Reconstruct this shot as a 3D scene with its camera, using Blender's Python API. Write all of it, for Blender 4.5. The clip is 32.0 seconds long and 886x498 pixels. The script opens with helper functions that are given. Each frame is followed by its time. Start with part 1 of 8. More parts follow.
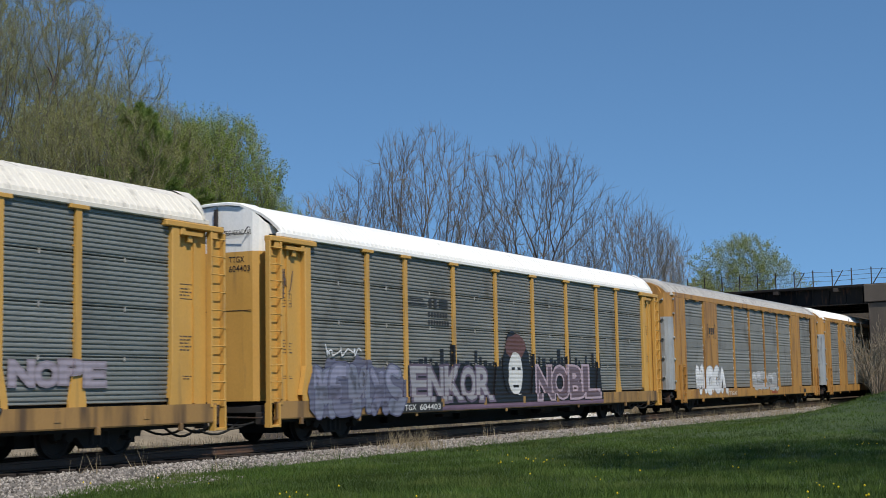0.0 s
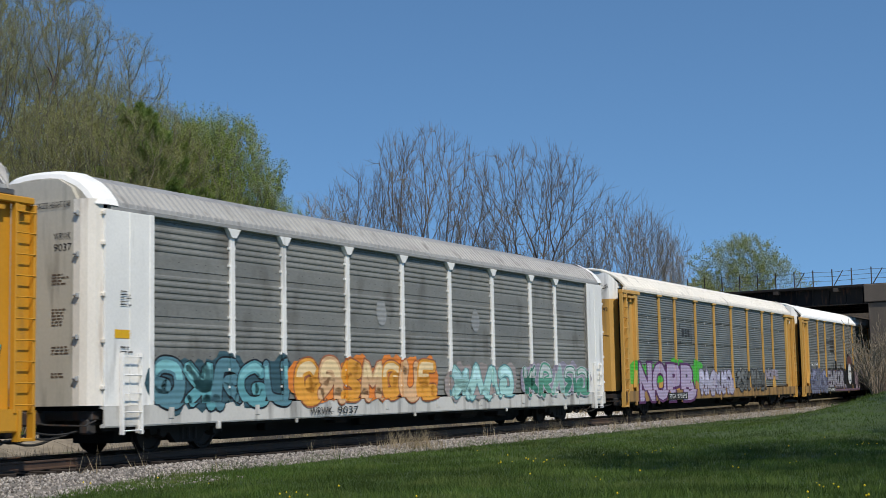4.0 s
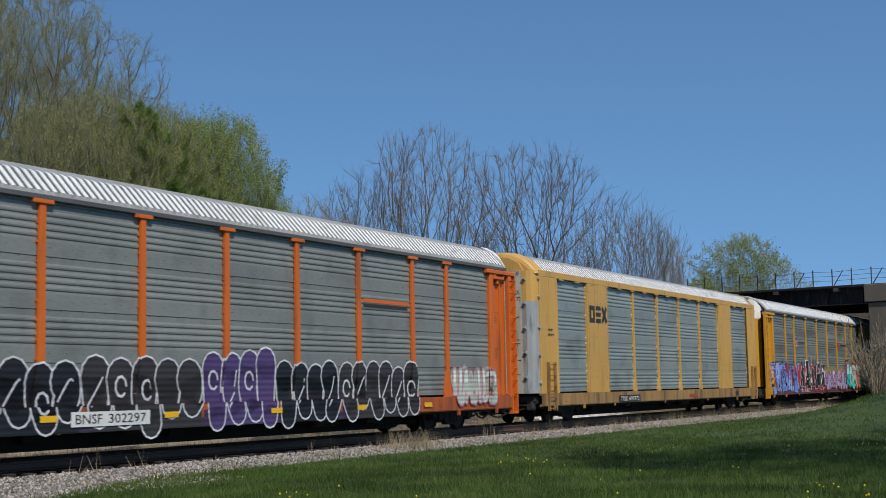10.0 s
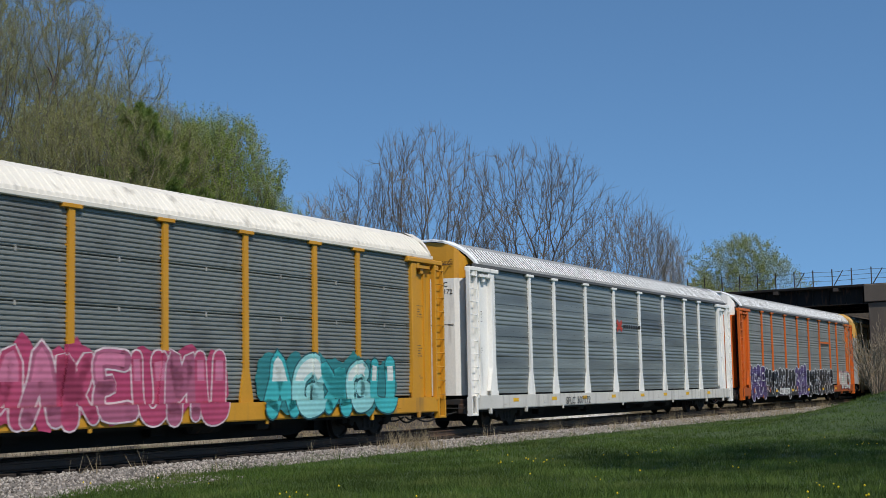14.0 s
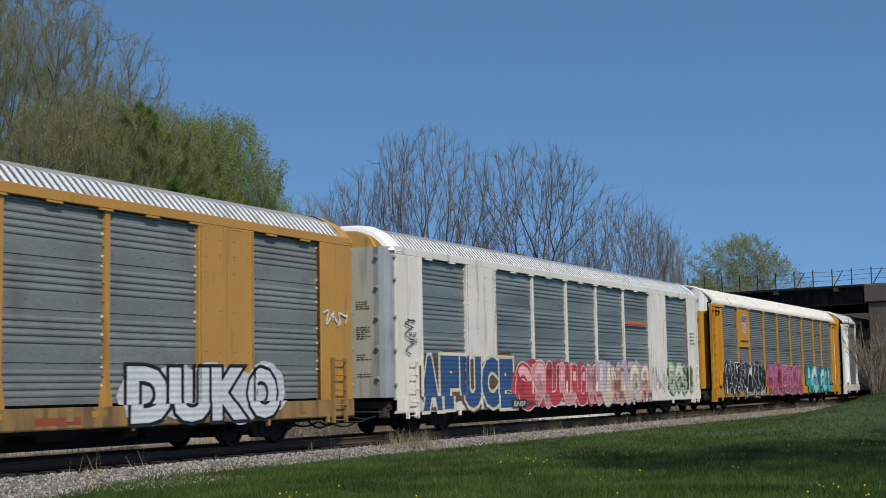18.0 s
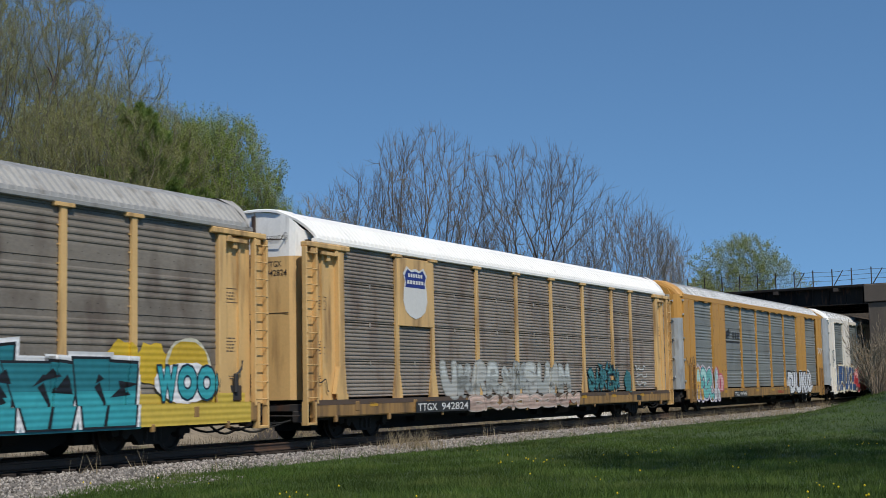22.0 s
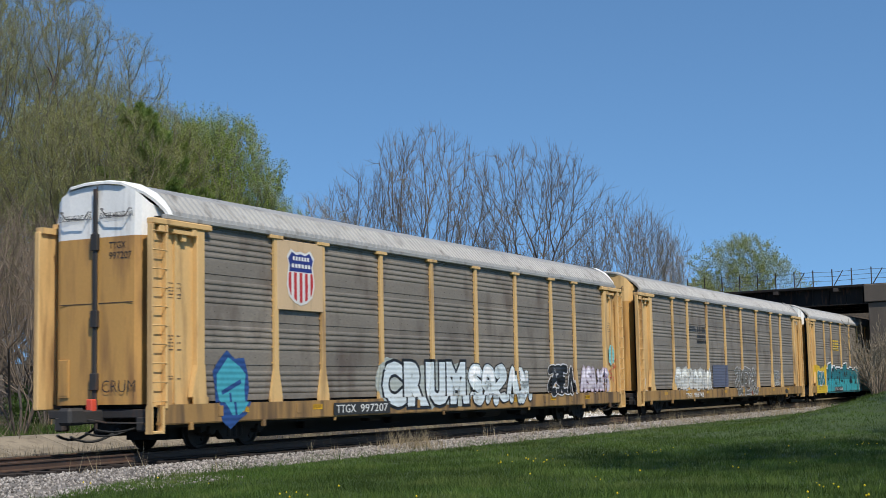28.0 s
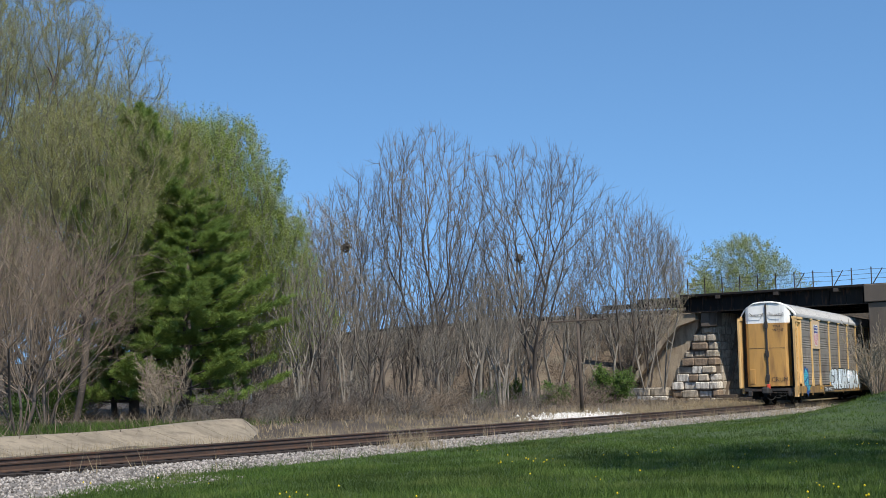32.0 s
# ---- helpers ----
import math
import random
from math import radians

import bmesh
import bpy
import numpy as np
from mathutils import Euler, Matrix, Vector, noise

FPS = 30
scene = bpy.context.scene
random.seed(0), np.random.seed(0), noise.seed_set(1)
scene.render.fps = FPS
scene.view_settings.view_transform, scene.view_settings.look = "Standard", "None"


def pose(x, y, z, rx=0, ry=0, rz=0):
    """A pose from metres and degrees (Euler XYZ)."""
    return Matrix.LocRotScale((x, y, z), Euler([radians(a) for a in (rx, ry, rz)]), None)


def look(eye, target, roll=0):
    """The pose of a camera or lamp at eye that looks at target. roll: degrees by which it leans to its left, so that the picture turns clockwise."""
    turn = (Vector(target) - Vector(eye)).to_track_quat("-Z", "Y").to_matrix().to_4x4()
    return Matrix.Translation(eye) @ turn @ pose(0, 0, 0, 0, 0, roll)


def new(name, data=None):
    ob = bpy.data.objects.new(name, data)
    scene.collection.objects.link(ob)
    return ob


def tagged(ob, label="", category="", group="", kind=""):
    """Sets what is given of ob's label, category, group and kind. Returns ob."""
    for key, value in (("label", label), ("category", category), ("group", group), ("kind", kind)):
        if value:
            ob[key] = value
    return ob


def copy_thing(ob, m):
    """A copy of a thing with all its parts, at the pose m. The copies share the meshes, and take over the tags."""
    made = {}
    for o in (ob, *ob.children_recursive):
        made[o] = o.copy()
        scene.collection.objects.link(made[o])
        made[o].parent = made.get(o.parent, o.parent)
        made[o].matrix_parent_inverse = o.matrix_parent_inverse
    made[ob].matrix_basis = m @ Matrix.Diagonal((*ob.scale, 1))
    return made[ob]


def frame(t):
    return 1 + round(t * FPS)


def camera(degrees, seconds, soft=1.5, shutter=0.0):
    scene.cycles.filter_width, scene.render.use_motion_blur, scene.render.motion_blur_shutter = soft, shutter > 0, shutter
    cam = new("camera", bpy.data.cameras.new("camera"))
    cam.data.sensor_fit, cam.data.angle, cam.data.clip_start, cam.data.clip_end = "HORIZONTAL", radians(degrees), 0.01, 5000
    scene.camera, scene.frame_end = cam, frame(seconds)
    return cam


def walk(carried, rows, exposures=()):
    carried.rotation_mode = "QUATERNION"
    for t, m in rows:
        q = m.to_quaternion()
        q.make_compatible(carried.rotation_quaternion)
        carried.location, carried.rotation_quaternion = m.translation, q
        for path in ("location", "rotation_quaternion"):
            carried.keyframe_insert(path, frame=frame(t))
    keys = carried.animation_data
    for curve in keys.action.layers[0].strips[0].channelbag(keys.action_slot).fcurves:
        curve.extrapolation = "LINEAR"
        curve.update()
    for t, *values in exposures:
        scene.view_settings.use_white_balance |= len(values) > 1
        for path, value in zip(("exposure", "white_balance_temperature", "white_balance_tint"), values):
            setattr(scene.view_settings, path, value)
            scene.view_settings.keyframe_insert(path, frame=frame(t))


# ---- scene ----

# ---------------------------------------------------------------- camera
cam = camera(35.456, 32.0, soft=0.5, shutter=0.12)
EYE = pose(0, 0, 1.229, 95.731, 0, 0) @ pose(0, 0, 0, 0, 0, -1.118)
walk(cam, [(0.0, EYE), (32.0, EYE)],
     exposures=[(0.0, -0.3), (13.0, -0.32), (16.0, -0.38), (18.0, -0.42), (19.5, -0.36), (21.0, -0.3), (22.0, -0.4), (24.0, -0.3), (25.0, -0.24), (26.5, -0.12), (29.0, -0.08), (30.0, 0.02), (32.0, 0.2)])

# ---------------------------------------------------------------- world and sun
SUN_DIR = Vector((0.45, -0.89, 1.25)).normalized()      # towards the sun
world = bpy.data.worlds.new("sky")
scene.world = world
world.use_nodes = True
wn = world.node_tree.nodes
sky = wn.new("ShaderNodeTexSky")
sky.sky_type = "NISHITA"
sky.sun_disc = False
sky.sun_elevation = math.asin(SUN_DIR.z)
sky.sun_rotation = math.atan2(SUN_DIR.x, SUN_DIR.y)
sky.altitude = 200
sky.air_density = 1.0
sky.dust_density = 0.2
sky.ozone_density = 3.0
lift, place = wn.new("ShaderNodeVectorMath"), wn.new("ShaderNodeTexCoord")
lift.operation = "ADD"
lift.inputs[1].default_value = (0, 0, 0.2)
world.node_tree.links.new(place.outputs["Generated"], lift.inputs[0])
world.node_tree.links.new(lift.outputs[0], sky.inputs[0])
tint = wn.new("ShaderNodeMix")
tint.data_type, tint.blend_type = "RGBA", "MULTIPLY"
tint.inputs["Factor"].default_value = 1.0
tint.inputs["B"].default_value = (0.745, 0.97, 1.05, 1)
world.node_tree.links.new(sky.outputs[0], tint.inputs["A"])
world.node_tree.links.new(tint.outputs["Result"], wn["Background"].inputs[0])
wn["Background"].inputs[1].default_value = 0.165
sun = new("sun", bpy.data.lights.new("sun", "SUN"))
sun.data.energy = 4.9
sun.data.angle = radians(0.53)
sun.data.color = (1.0, 0.94, 0.84)
sun.matrix_world = look(SUN_DIR * 200, (0, 0, 0))

# ---------------------------------------------------------------- the railway line in plan
D0, TH, K, S0 = 42.566, radians(27.7226), -0.00024138, 6.373
PITCH = 28.6


def line(s, w=0.0, z=0.0):
    """World place at s metres along the track, w metres to its left, z above the rail head."""
    a = TH + K * max(s - S0, 0.0)
    m = min(s, S0)
    x = m * math.sin(TH) + (math.cos(TH) - math.cos(a)) / K
    y = D0 + m * math.cos(TH) + (math.sin(a) - math.sin(TH)) / K
    e = max(min(s, 160.0), -60.0)
    h = -0.00136 * e + 8.7e-6 * max(e + 20, 0) ** 2
    return Vector((x - math.cos(a) * w, y + math.sin(a) * w, h + z))


def smooth(a, b, v):
    v = min(max((v - a) / (b - a), 0.0), 1.0)
    return v * v * (3 - 2 * v)


def ground_z(s, w):
    """Height of the ground above the rail head's level."""
    if w < 0:
        d = -w
        z = -0.24 - 0.17 * smooth(1.5, 2.7, d)
        z += 1.35 * smooth(0, 28, s) * smooth(4.5, 10, d) + 0.8 * smooth(24, 44, s) * smooth(2.8, 7.0, d)
    else:
        z = -0.24 - 0.16 * smooth(1.5, 3.0, w) + 0.5 * smooth(4.0, 8.5, w) + 0.35 * smooth(12, 40, w)
    far = abs(w) > 2.2
    if far:
        z += 0.05 * noise.noise(Vector((s * 0.35, w * 0.35, 3.1))) * smooth(2.2, 4, abs(w))
    return z


def at_ground(x, y):
    """Ground height at a place in plan."""
    dx, dy = x, y - D0
    s = dx * math.sin(TH) + dy * math.cos(TH)
    w = -dx * math.cos(TH) + dy * math.sin(TH)
    ref = line(s, 0)
    w2 = w - 0.5 * 0.00024138 * max(s - S0, 0) ** 2
    return ref.z + ground_z(s, w2)


# ---------------------------------------------------------------- materials
def node_mat(name):
    m = bpy.data.materials.new(name)
    m.use_nodes = True
    nt = m.node_tree
    return m, nt, nt.nodes["Principled BSDF"]


def rgb(c, k=1.0):
    return (c[0] * k, c[1] * k, c[2] * k, 1)


def surface(name, col, rough=0.6, metal=0.0, var=0.18, scale=1.2, fine=30.0, bump=0.15, stain=None, amount=0.35,
            stretch=(1, 1, 1), spec=0.5, wave=0.0, dist=0.01):
    """A painted, weathered or earthy surface: broad and fine variation, stains and relief, at real size."""
    m, nt, b = node_mat(name)
    N, L = nt.nodes, nt.links.new
    tc = N.new("ShaderNodeTexCoord")
    info = N.new("ShaderNodeObjectInfo")
    shift = N.new("ShaderNodeVectorMath")
    shift.operation = "MULTIPLY_ADD"
    comb = N.new("ShaderNodeCombineXYZ")
    for i in range(3):
        L(info.outputs["Random"], comb.inputs[i])
    L(comb.outputs[0], shift.inputs[0])
    shift.inputs[1].default_value = (37, 53, 71)
    L(tc.outputs["Object"], shift.inputs[2])
    mp = N.new("ShaderNodeMapping")
    mp.inputs["Scale"].default_value = stretch
    L(shift.outputs[0], mp.inputs[0])
    big, small = N.new("ShaderNodeTexNoise"), N.new("ShaderNodeTexNoise")
    big.inputs["Scale"].default_value, big.inputs["Detail"].default_value = scale, 5
    small.inputs["Scale"].default_value, small.inputs["Detail"].default_value = fine, 3
    L(mp.outputs[0], big.inputs["Vector"])
    L(mp.outputs[0], small.inputs["Vector"])
    mix1 = N.new("ShaderNodeMix")
    mix1.data_type = "RGBA"
    r1 = N.new("ShaderNodeMapRange")
    r1.inputs[1].default_value, r1.inputs[2].default_value = 0.3, 0.7
    L(big.outputs["Fac"], r1.inputs[0])
    L(r1.outputs[0], mix1.inputs["Factor"])
    mix1.inputs["A"].default_value, mix1.inputs["B"].default_value = rgb(col, 1 - var), rgb(col, 1 + var)
    mix2 = N.new("ShaderNodeMix")
    mix2.data_type = "RGBA"
    mix2.blend_type = "MULTIPLY"
    mix2.inputs["Factor"].default_value = 1.0
    r2 = N.new("ShaderNodeMapRange")
    r2.inputs[1].default_value, r2.inputs[2].default_value, r2.inputs[3].default_value, r2.inputs[4].default_value = 0.25, 0.75, 1 - var, 1 + var * 0.6
    L(small.outputs["Fac"], r2.inputs[0])
    L(mix1.outputs["Result"], mix2.inputs["A"])
    L(r2.outputs[0], mix2.inputs["B"])
    out = mix2.outputs["Result"]
    if stain:
        st = N.new("ShaderNodeTexNoise")
        st.inputs["Scale"].default_value, st.inputs["Detail"].default_value = scale * 2.3, 7
        mp2 = N.new("ShaderNodeMapping")
        mp2.inputs["Scale"].default_value = (stretch[0] * 1.6, stretch[1] * 1.6, stretch[2] * 0.35)
        L(shift.outputs[0], mp2.inputs[0])
        L(mp2.outputs[0], st.inputs["Vector"])
        r3 = N.new("ShaderNodeMapRange")
        r3.inputs[1].default_value, r3.inputs[2].default_value, r3.inputs[4].default_value = 0.68 - amount * 0.5, 0.95 - amount * 0.5, 0.85
        L(st.outputs["Fac"], r3.inputs[0])
        mix3 = N.new("ShaderNodeMix")
        mix3.data_type = "RGBA"
        L(r3.outputs[0], mix3.inputs["Factor"])
        L(out, mix3.inputs["A"])
        mix3.inputs["B"].default_value = rgb(stain)
        out = mix3.outputs["Result"]
    L(out, b.inputs["Base Color"])
    rr = N.new("ShaderNodeMapRange")
    rr.inputs[3].default_value, rr.inputs[4].default_value = max(rough - 0.12, 0.05), min(rough + 0.12, 1)
    L(big.outputs["Fac"], rr.inputs[0])
    L(rr.outputs[0], b.inputs["Roughness"])
    b.inputs["Metallic"].default_value = metal
    b.inputs["Specular IOR Level"].default_value = spec
    if bump or wave:
        bp = N.new("ShaderNodeBump")
        bp.inputs["Strength"].default_value = 1.0 if wave else bump
        bp.inputs["Distance"].default_value = dist
        height = small.outputs["Fac"]
        if wave:
            sep = N.new("ShaderNodeSeparateXYZ")
            L(tc.outputs["Object"], sep.inputs[0])
            mu, si = N.new("ShaderNodeMath"), N.new("ShaderNodeMath")
            mu.operation, si.operation = "MULTIPLY", "SINE"
            mu.inputs[1].default_value = 2 * math.pi / wave
            L(sep.outputs["Z"], mu.inputs[0])
            L(mu.outputs[0], si.inputs[0])
            height = si.outputs[0]
        L(height, bp.inputs["Height"])
        L(bp.outputs[0], b.inputs["Normal"])
    return m


SHEET = 0.98        # height of one corrugated side sheet
RUST = (0.13, 0.06, 0.03)
GRIME = (0.09, 0.075, 0.06)
STEEL = surface("dark_steel", (0.045, 0.042, 0.04), 0.65, 0.3, stain=RUST, amount=0.35, fine=60)
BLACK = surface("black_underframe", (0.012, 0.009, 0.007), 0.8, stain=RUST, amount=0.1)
RAIL_M = surface("rusty_rail", (0.085, 0.052, 0.036), 0.6, 0.2, stain=RUST, fine=50)
HEAD_M = surface("polished_rail_head", (0.33, 0.32, 0.31), 0.22, 1.0, var=0.06, bump=0.02)
TIE_M = surface("weathered_tie_timber", (0.028, 0.019, 0.014), 0.9, var=0.35, stretch=(1, 8, 8), fine=16, bump=0.5)
BALLAST_M = surface("ballast_bed", (0.20, 0.18, 0.16), 0.95, var=0.4, scale=4, fine=42, bump=0.8, stain=(0.10, 0.075, 0.055), amount=0.2, dist=0.03)
# dark brown track bed, darkened further in colour for the train's shade
BED_M = surface("shade_darkened_ballast", (0.0135, 0.0098, 0.0075), 0.95, var=0.45, scale=4, fine=42, bump=0.8, stain=(0.06, 0.048, 0.04), amount=0.2, dist=0.03)
LAWN_M = surface("lawn_soil_and_grass", (0.04, 0.068, 0.013), 0.95, var=0.3, scale=0.35, fine=26, bump=0.9, dist=0.03)
DRY_M = surface("dry_grass_ground", (0.15, 0.118, 0.075), 0.95, var=0.4, scale=0.5, fine=18, bump=0.9, stain=(0.09, 0.11, 0.035), amount=0.36, dist=0.04)
LITTER_M = surface("leaf_litter_ground", (0.075, 0.056, 0.04), 0.95, var=0.45, scale=0.45, fine=12, bump=0.9, stain=(0.045, 0.035, 0.025), amount=0.4, dist=0.05)
BRUSH_M = surface("brown_brush_slope", (0.125, 0.092, 0.062), 0.95, var=0.4, scale=0.35, fine=8, bump=0.9, stain=(0.19, 0.16, 0.11), amount=0.4, dist=0.08)
# stain partly stands in for shrub shadows streaking the apron
CONCRETE_M = surface("tan_concrete", (0.25, 0.205, 0.145), 0.9, var=0.18, scale=0.8, fine=22, bump=0.4, stain=(0.12, 0.095, 0.065), amount=0.42)
WING_M = surface("stained_tan_concrete", (0.42, 0.335, 0.235), 0.9, var=0.25, scale=0.8, fine=12, bump=0.5, stain=(0.12, 0.085, 0.06), amount=0.42)
PIER_M = surface("weathered_concrete", (0.125, 0.10, 0.08), 0.9, var=0.2, scale=0.6, fine=14, bump=0.4, stain=(0.09, 0.075, 0.06), amount=0.4)
MASON_M = surface("cut_sandstone", (0.44, 0.38, 0.30), 0.92, var=0.35, scale=1.6, fine=14, bump=0.8, stain=(0.06, 0.05, 0.042), amount=0.42, dist=0.03)
MASON_BROWN = surface("brown_sandstone", (0.27, 0.20, 0.14), 0.92, var=0.35, scale=1.6, fine=14, bump=0.8, stain=(0.06, 0.05, 0.042), amount=0.42, dist=0.03)
CHALK_M = surface("whitened_sandstone", (0.70, 0.66, 0.59), 0.92, var=0.3, scale=1.6, fine=14, bump=0.8, stain=(0.12, 0.095, 0.075), amount=0.52, dist=0.03)
GIRDER_M = surface("black_girder_paint", (0.010, 0.009, 0.0085), 0.92, stain=RUST, amount=0.25)
FENCE_M = surface("rusty_fence_steel", (0.08, 0.065, 0.055), 0.7, 0.3)
WOOD_M = surface("creosoted_pole_timber", (0.085, 0.065, 0.05), 0.9, var=0.3, stretch=(6, 6, 0.6), fine=14, bump=0.5)
BARK_GREY = surface("grey_bark", (0.22, 0.195, 0.16), 0.9, var=0.3, scale=1.5, fine=20, bump=0.4)
BARK_TWIG = surface("brown_grey_twigs", (0.155, 0.135, 0.11), 0.9, var=0.3, scale=1.5, fine=20, bump=0.3)
BARK_DARK = surface("dark_bark", (0.085, 0.068, 0.055), 0.9, var=0.3, scale=1.5, fine=20, bump=0.4)
BARK_RED = surface("reddish_twig_bark", (0.20, 0.15, 0.105), 0.85, var=0.3, scale=2, fine=20, bump=0.3)
BARK_OLIVE = surface("olive_twig_bark", (0.165, 0.148, 0.10), 0.9, var=0.3, scale=1.5, fine=20, bump=0.3)
BARK_TAN = surface("tan_twig_bark", (0.29, 0.23, 0.16), 0.9, var=0.3, scale=2, fine=20, bump=0.3)


def foliage(name, a, b_, trans=0.35, patch=0.0, dry=None):
    """Leaves in many shades, partly lit through."""
    m, nt, b = node_mat(name)
    N, L = nt.nodes, nt.links.new
    geo = N.new("ShaderNodeNewGeometry")
    mix = N.new("ShaderNodeMix")
    mix.data_type = "RGBA"
    mix.inputs["A"].default_value, mix.inputs["B"].default_value = rgb(a), rgb(b_)
    L(geo.outputs["Random Per Island"], mix.inputs["Factor"])
    if patch:
        tc, nz, mr, mul = N.new("ShaderNodeTexCoord"), N.new("ShaderNodeTexNoise"), N.new("ShaderNodeMapRange"), N.new("ShaderNodeMix")
        nz.inputs["Scale"].default_value, nz.inputs["Detail"].default_value = 0.45, 5
        L(tc.outputs["Object"], nz.inputs["Vector"])
        mr.inputs[1].default_value, mr.inputs[2].default_value, mr.inputs[3].default_value, mr.inputs[4].default_value = 0.3, 0.7, 1 - patch, 1 + patch
        L(nz.outputs["Fac"], mr.inputs[0])
        mul.data_type, mul.blend_type = "RGBA", "MULTIPLY"
        mul.inputs["Factor"].default_value = 1.0
        L(mix.outputs["Result"], mul.inputs["A"])
        L(mr.outputs[0], mul.inputs["B"])
        mix = mul
        if dry:
            n2, r2, faded = N.new("ShaderNodeTexNoise"), N.new("ShaderNodeMapRange"), N.new("ShaderNodeMix")
            n2.inputs["Scale"].default_value, n2.inputs["Detail"].default_value = 0.9, 4
            L(tc.outputs["Object"], n2.inputs["Vector"])
            r2.inputs[1].default_value, r2.inputs[2].default_value, r2.inputs[4].default_value = 0.52, 0.74, 0.75
            L(n2.outputs["Fac"], r2.inputs[0])
            faded.data_type = "RGBA"
            L(r2.outputs[0], faded.inputs["Factor"])
            L(mul.outputs["Result"], faded.inputs["A"])
            faded.inputs["B"].default_value = rgb(dry)
            mix = faded
    L(mix.outputs["Result"], b.inputs["Base Color"])
    b.inputs["Roughness"].default_value = 0.65
    b.inputs["Specular IOR Level"].default_value = 0.25
    tr = N.new("ShaderNodeBsdfTranslucent")
    L(mix.outputs["Result"], tr.inputs["Color"])
    ms = N.new("ShaderNodeMixShader")
    ms.inputs[0].default_value = trans
    L(b.outputs[0], ms.inputs[1])
    L(tr.outputs[0], ms.inputs[2])
    L(ms.outputs[0], N["Material Output"].inputs["Surface"])
    return m


LEAF_BUD = foliage("olive_buds", (0.235, 0.24, 0.075), (0.37, 0.37, 0.145))
LEAF_GREEN = foliage("fresh_green_leaves", (0.17, 0.235, 0.035), (0.30, 0.37, 0.085))
LEAF_PINE = foliage("pine_needles", (0.08, 0.145, 0.032), (0.31, 0.40, 0.10), 0.35)
LEAF_PALE = foliage("pale_spring_leaves", (0.20, 0.22, 0.09), (0.30, 0.32, 0.15))
LEAF_FAR = foliage("distant_leaves", (0.22, 0.26, 0.065), (0.36, 0.39, 0.13), 0.45)
LEAF_SHRUB = foliage("shrub_leaves", (0.05, 0.10, 0.018), (0.12, 0.19, 0.04))
BLADE_M = foliage("grass_blades", (0.031, 0.067, 0.010), (0.100, 0.155, 0.028), 0.3, 0.5, (0.138, 0.152, 0.046))
STRAW_M = foliage("straw_stems", (0.25, 0.19, 0.11), (0.42, 0.34, 0.22), 0.2)
BRUSH_STEM_M = foliage("brown_brush_stems", (0.075, 0.056, 0.04), (0.27, 0.21, 0.145), 0.1)
FLOWER_M = foliage("dandelion_yellow", (0.75, 0.55, 0.02), (0.85, 0.68, 0.03), 0.2)
STONES_M = foliage("ballast_stones", (0.10, 0.088, 0.078), (0.45, 0.405, 0.36), 0.0)


# ---------------------------------------------------------------- mesh helpers
def mesh_of(name, verts, faces, mats, index=None, flat=True):
    me = bpy.data.meshes.new(name)
    me.from_pydata([tuple(v) for v in verts], [], faces)
    for m in (mats if isinstance(mats, (list, tuple)) else [mats]):
        me.materials.append(m)
    if index is not None:
        me.polygons.foreach_set("material_index", index)
    if not flat:
        me.polygons.foreach_set("use_smooth", [True] * len(faces))
    me.update()
    return me


def put(name, me, parent=None, label="", mat=None, m=None):
    """One mesh object, under a thing or a part; mat: its own paint on a shared mesh."""
    ob = new(name, me)
    if parent is not None:
        ob.parent = parent
    if m is not None:
        ob.matrix_basis = m
    if mat is not None:
        ob.material_slots[0].link = "OBJECT"
        ob.material_slots[0].material = mat
    if label:
        ob["label"] = label
    return ob


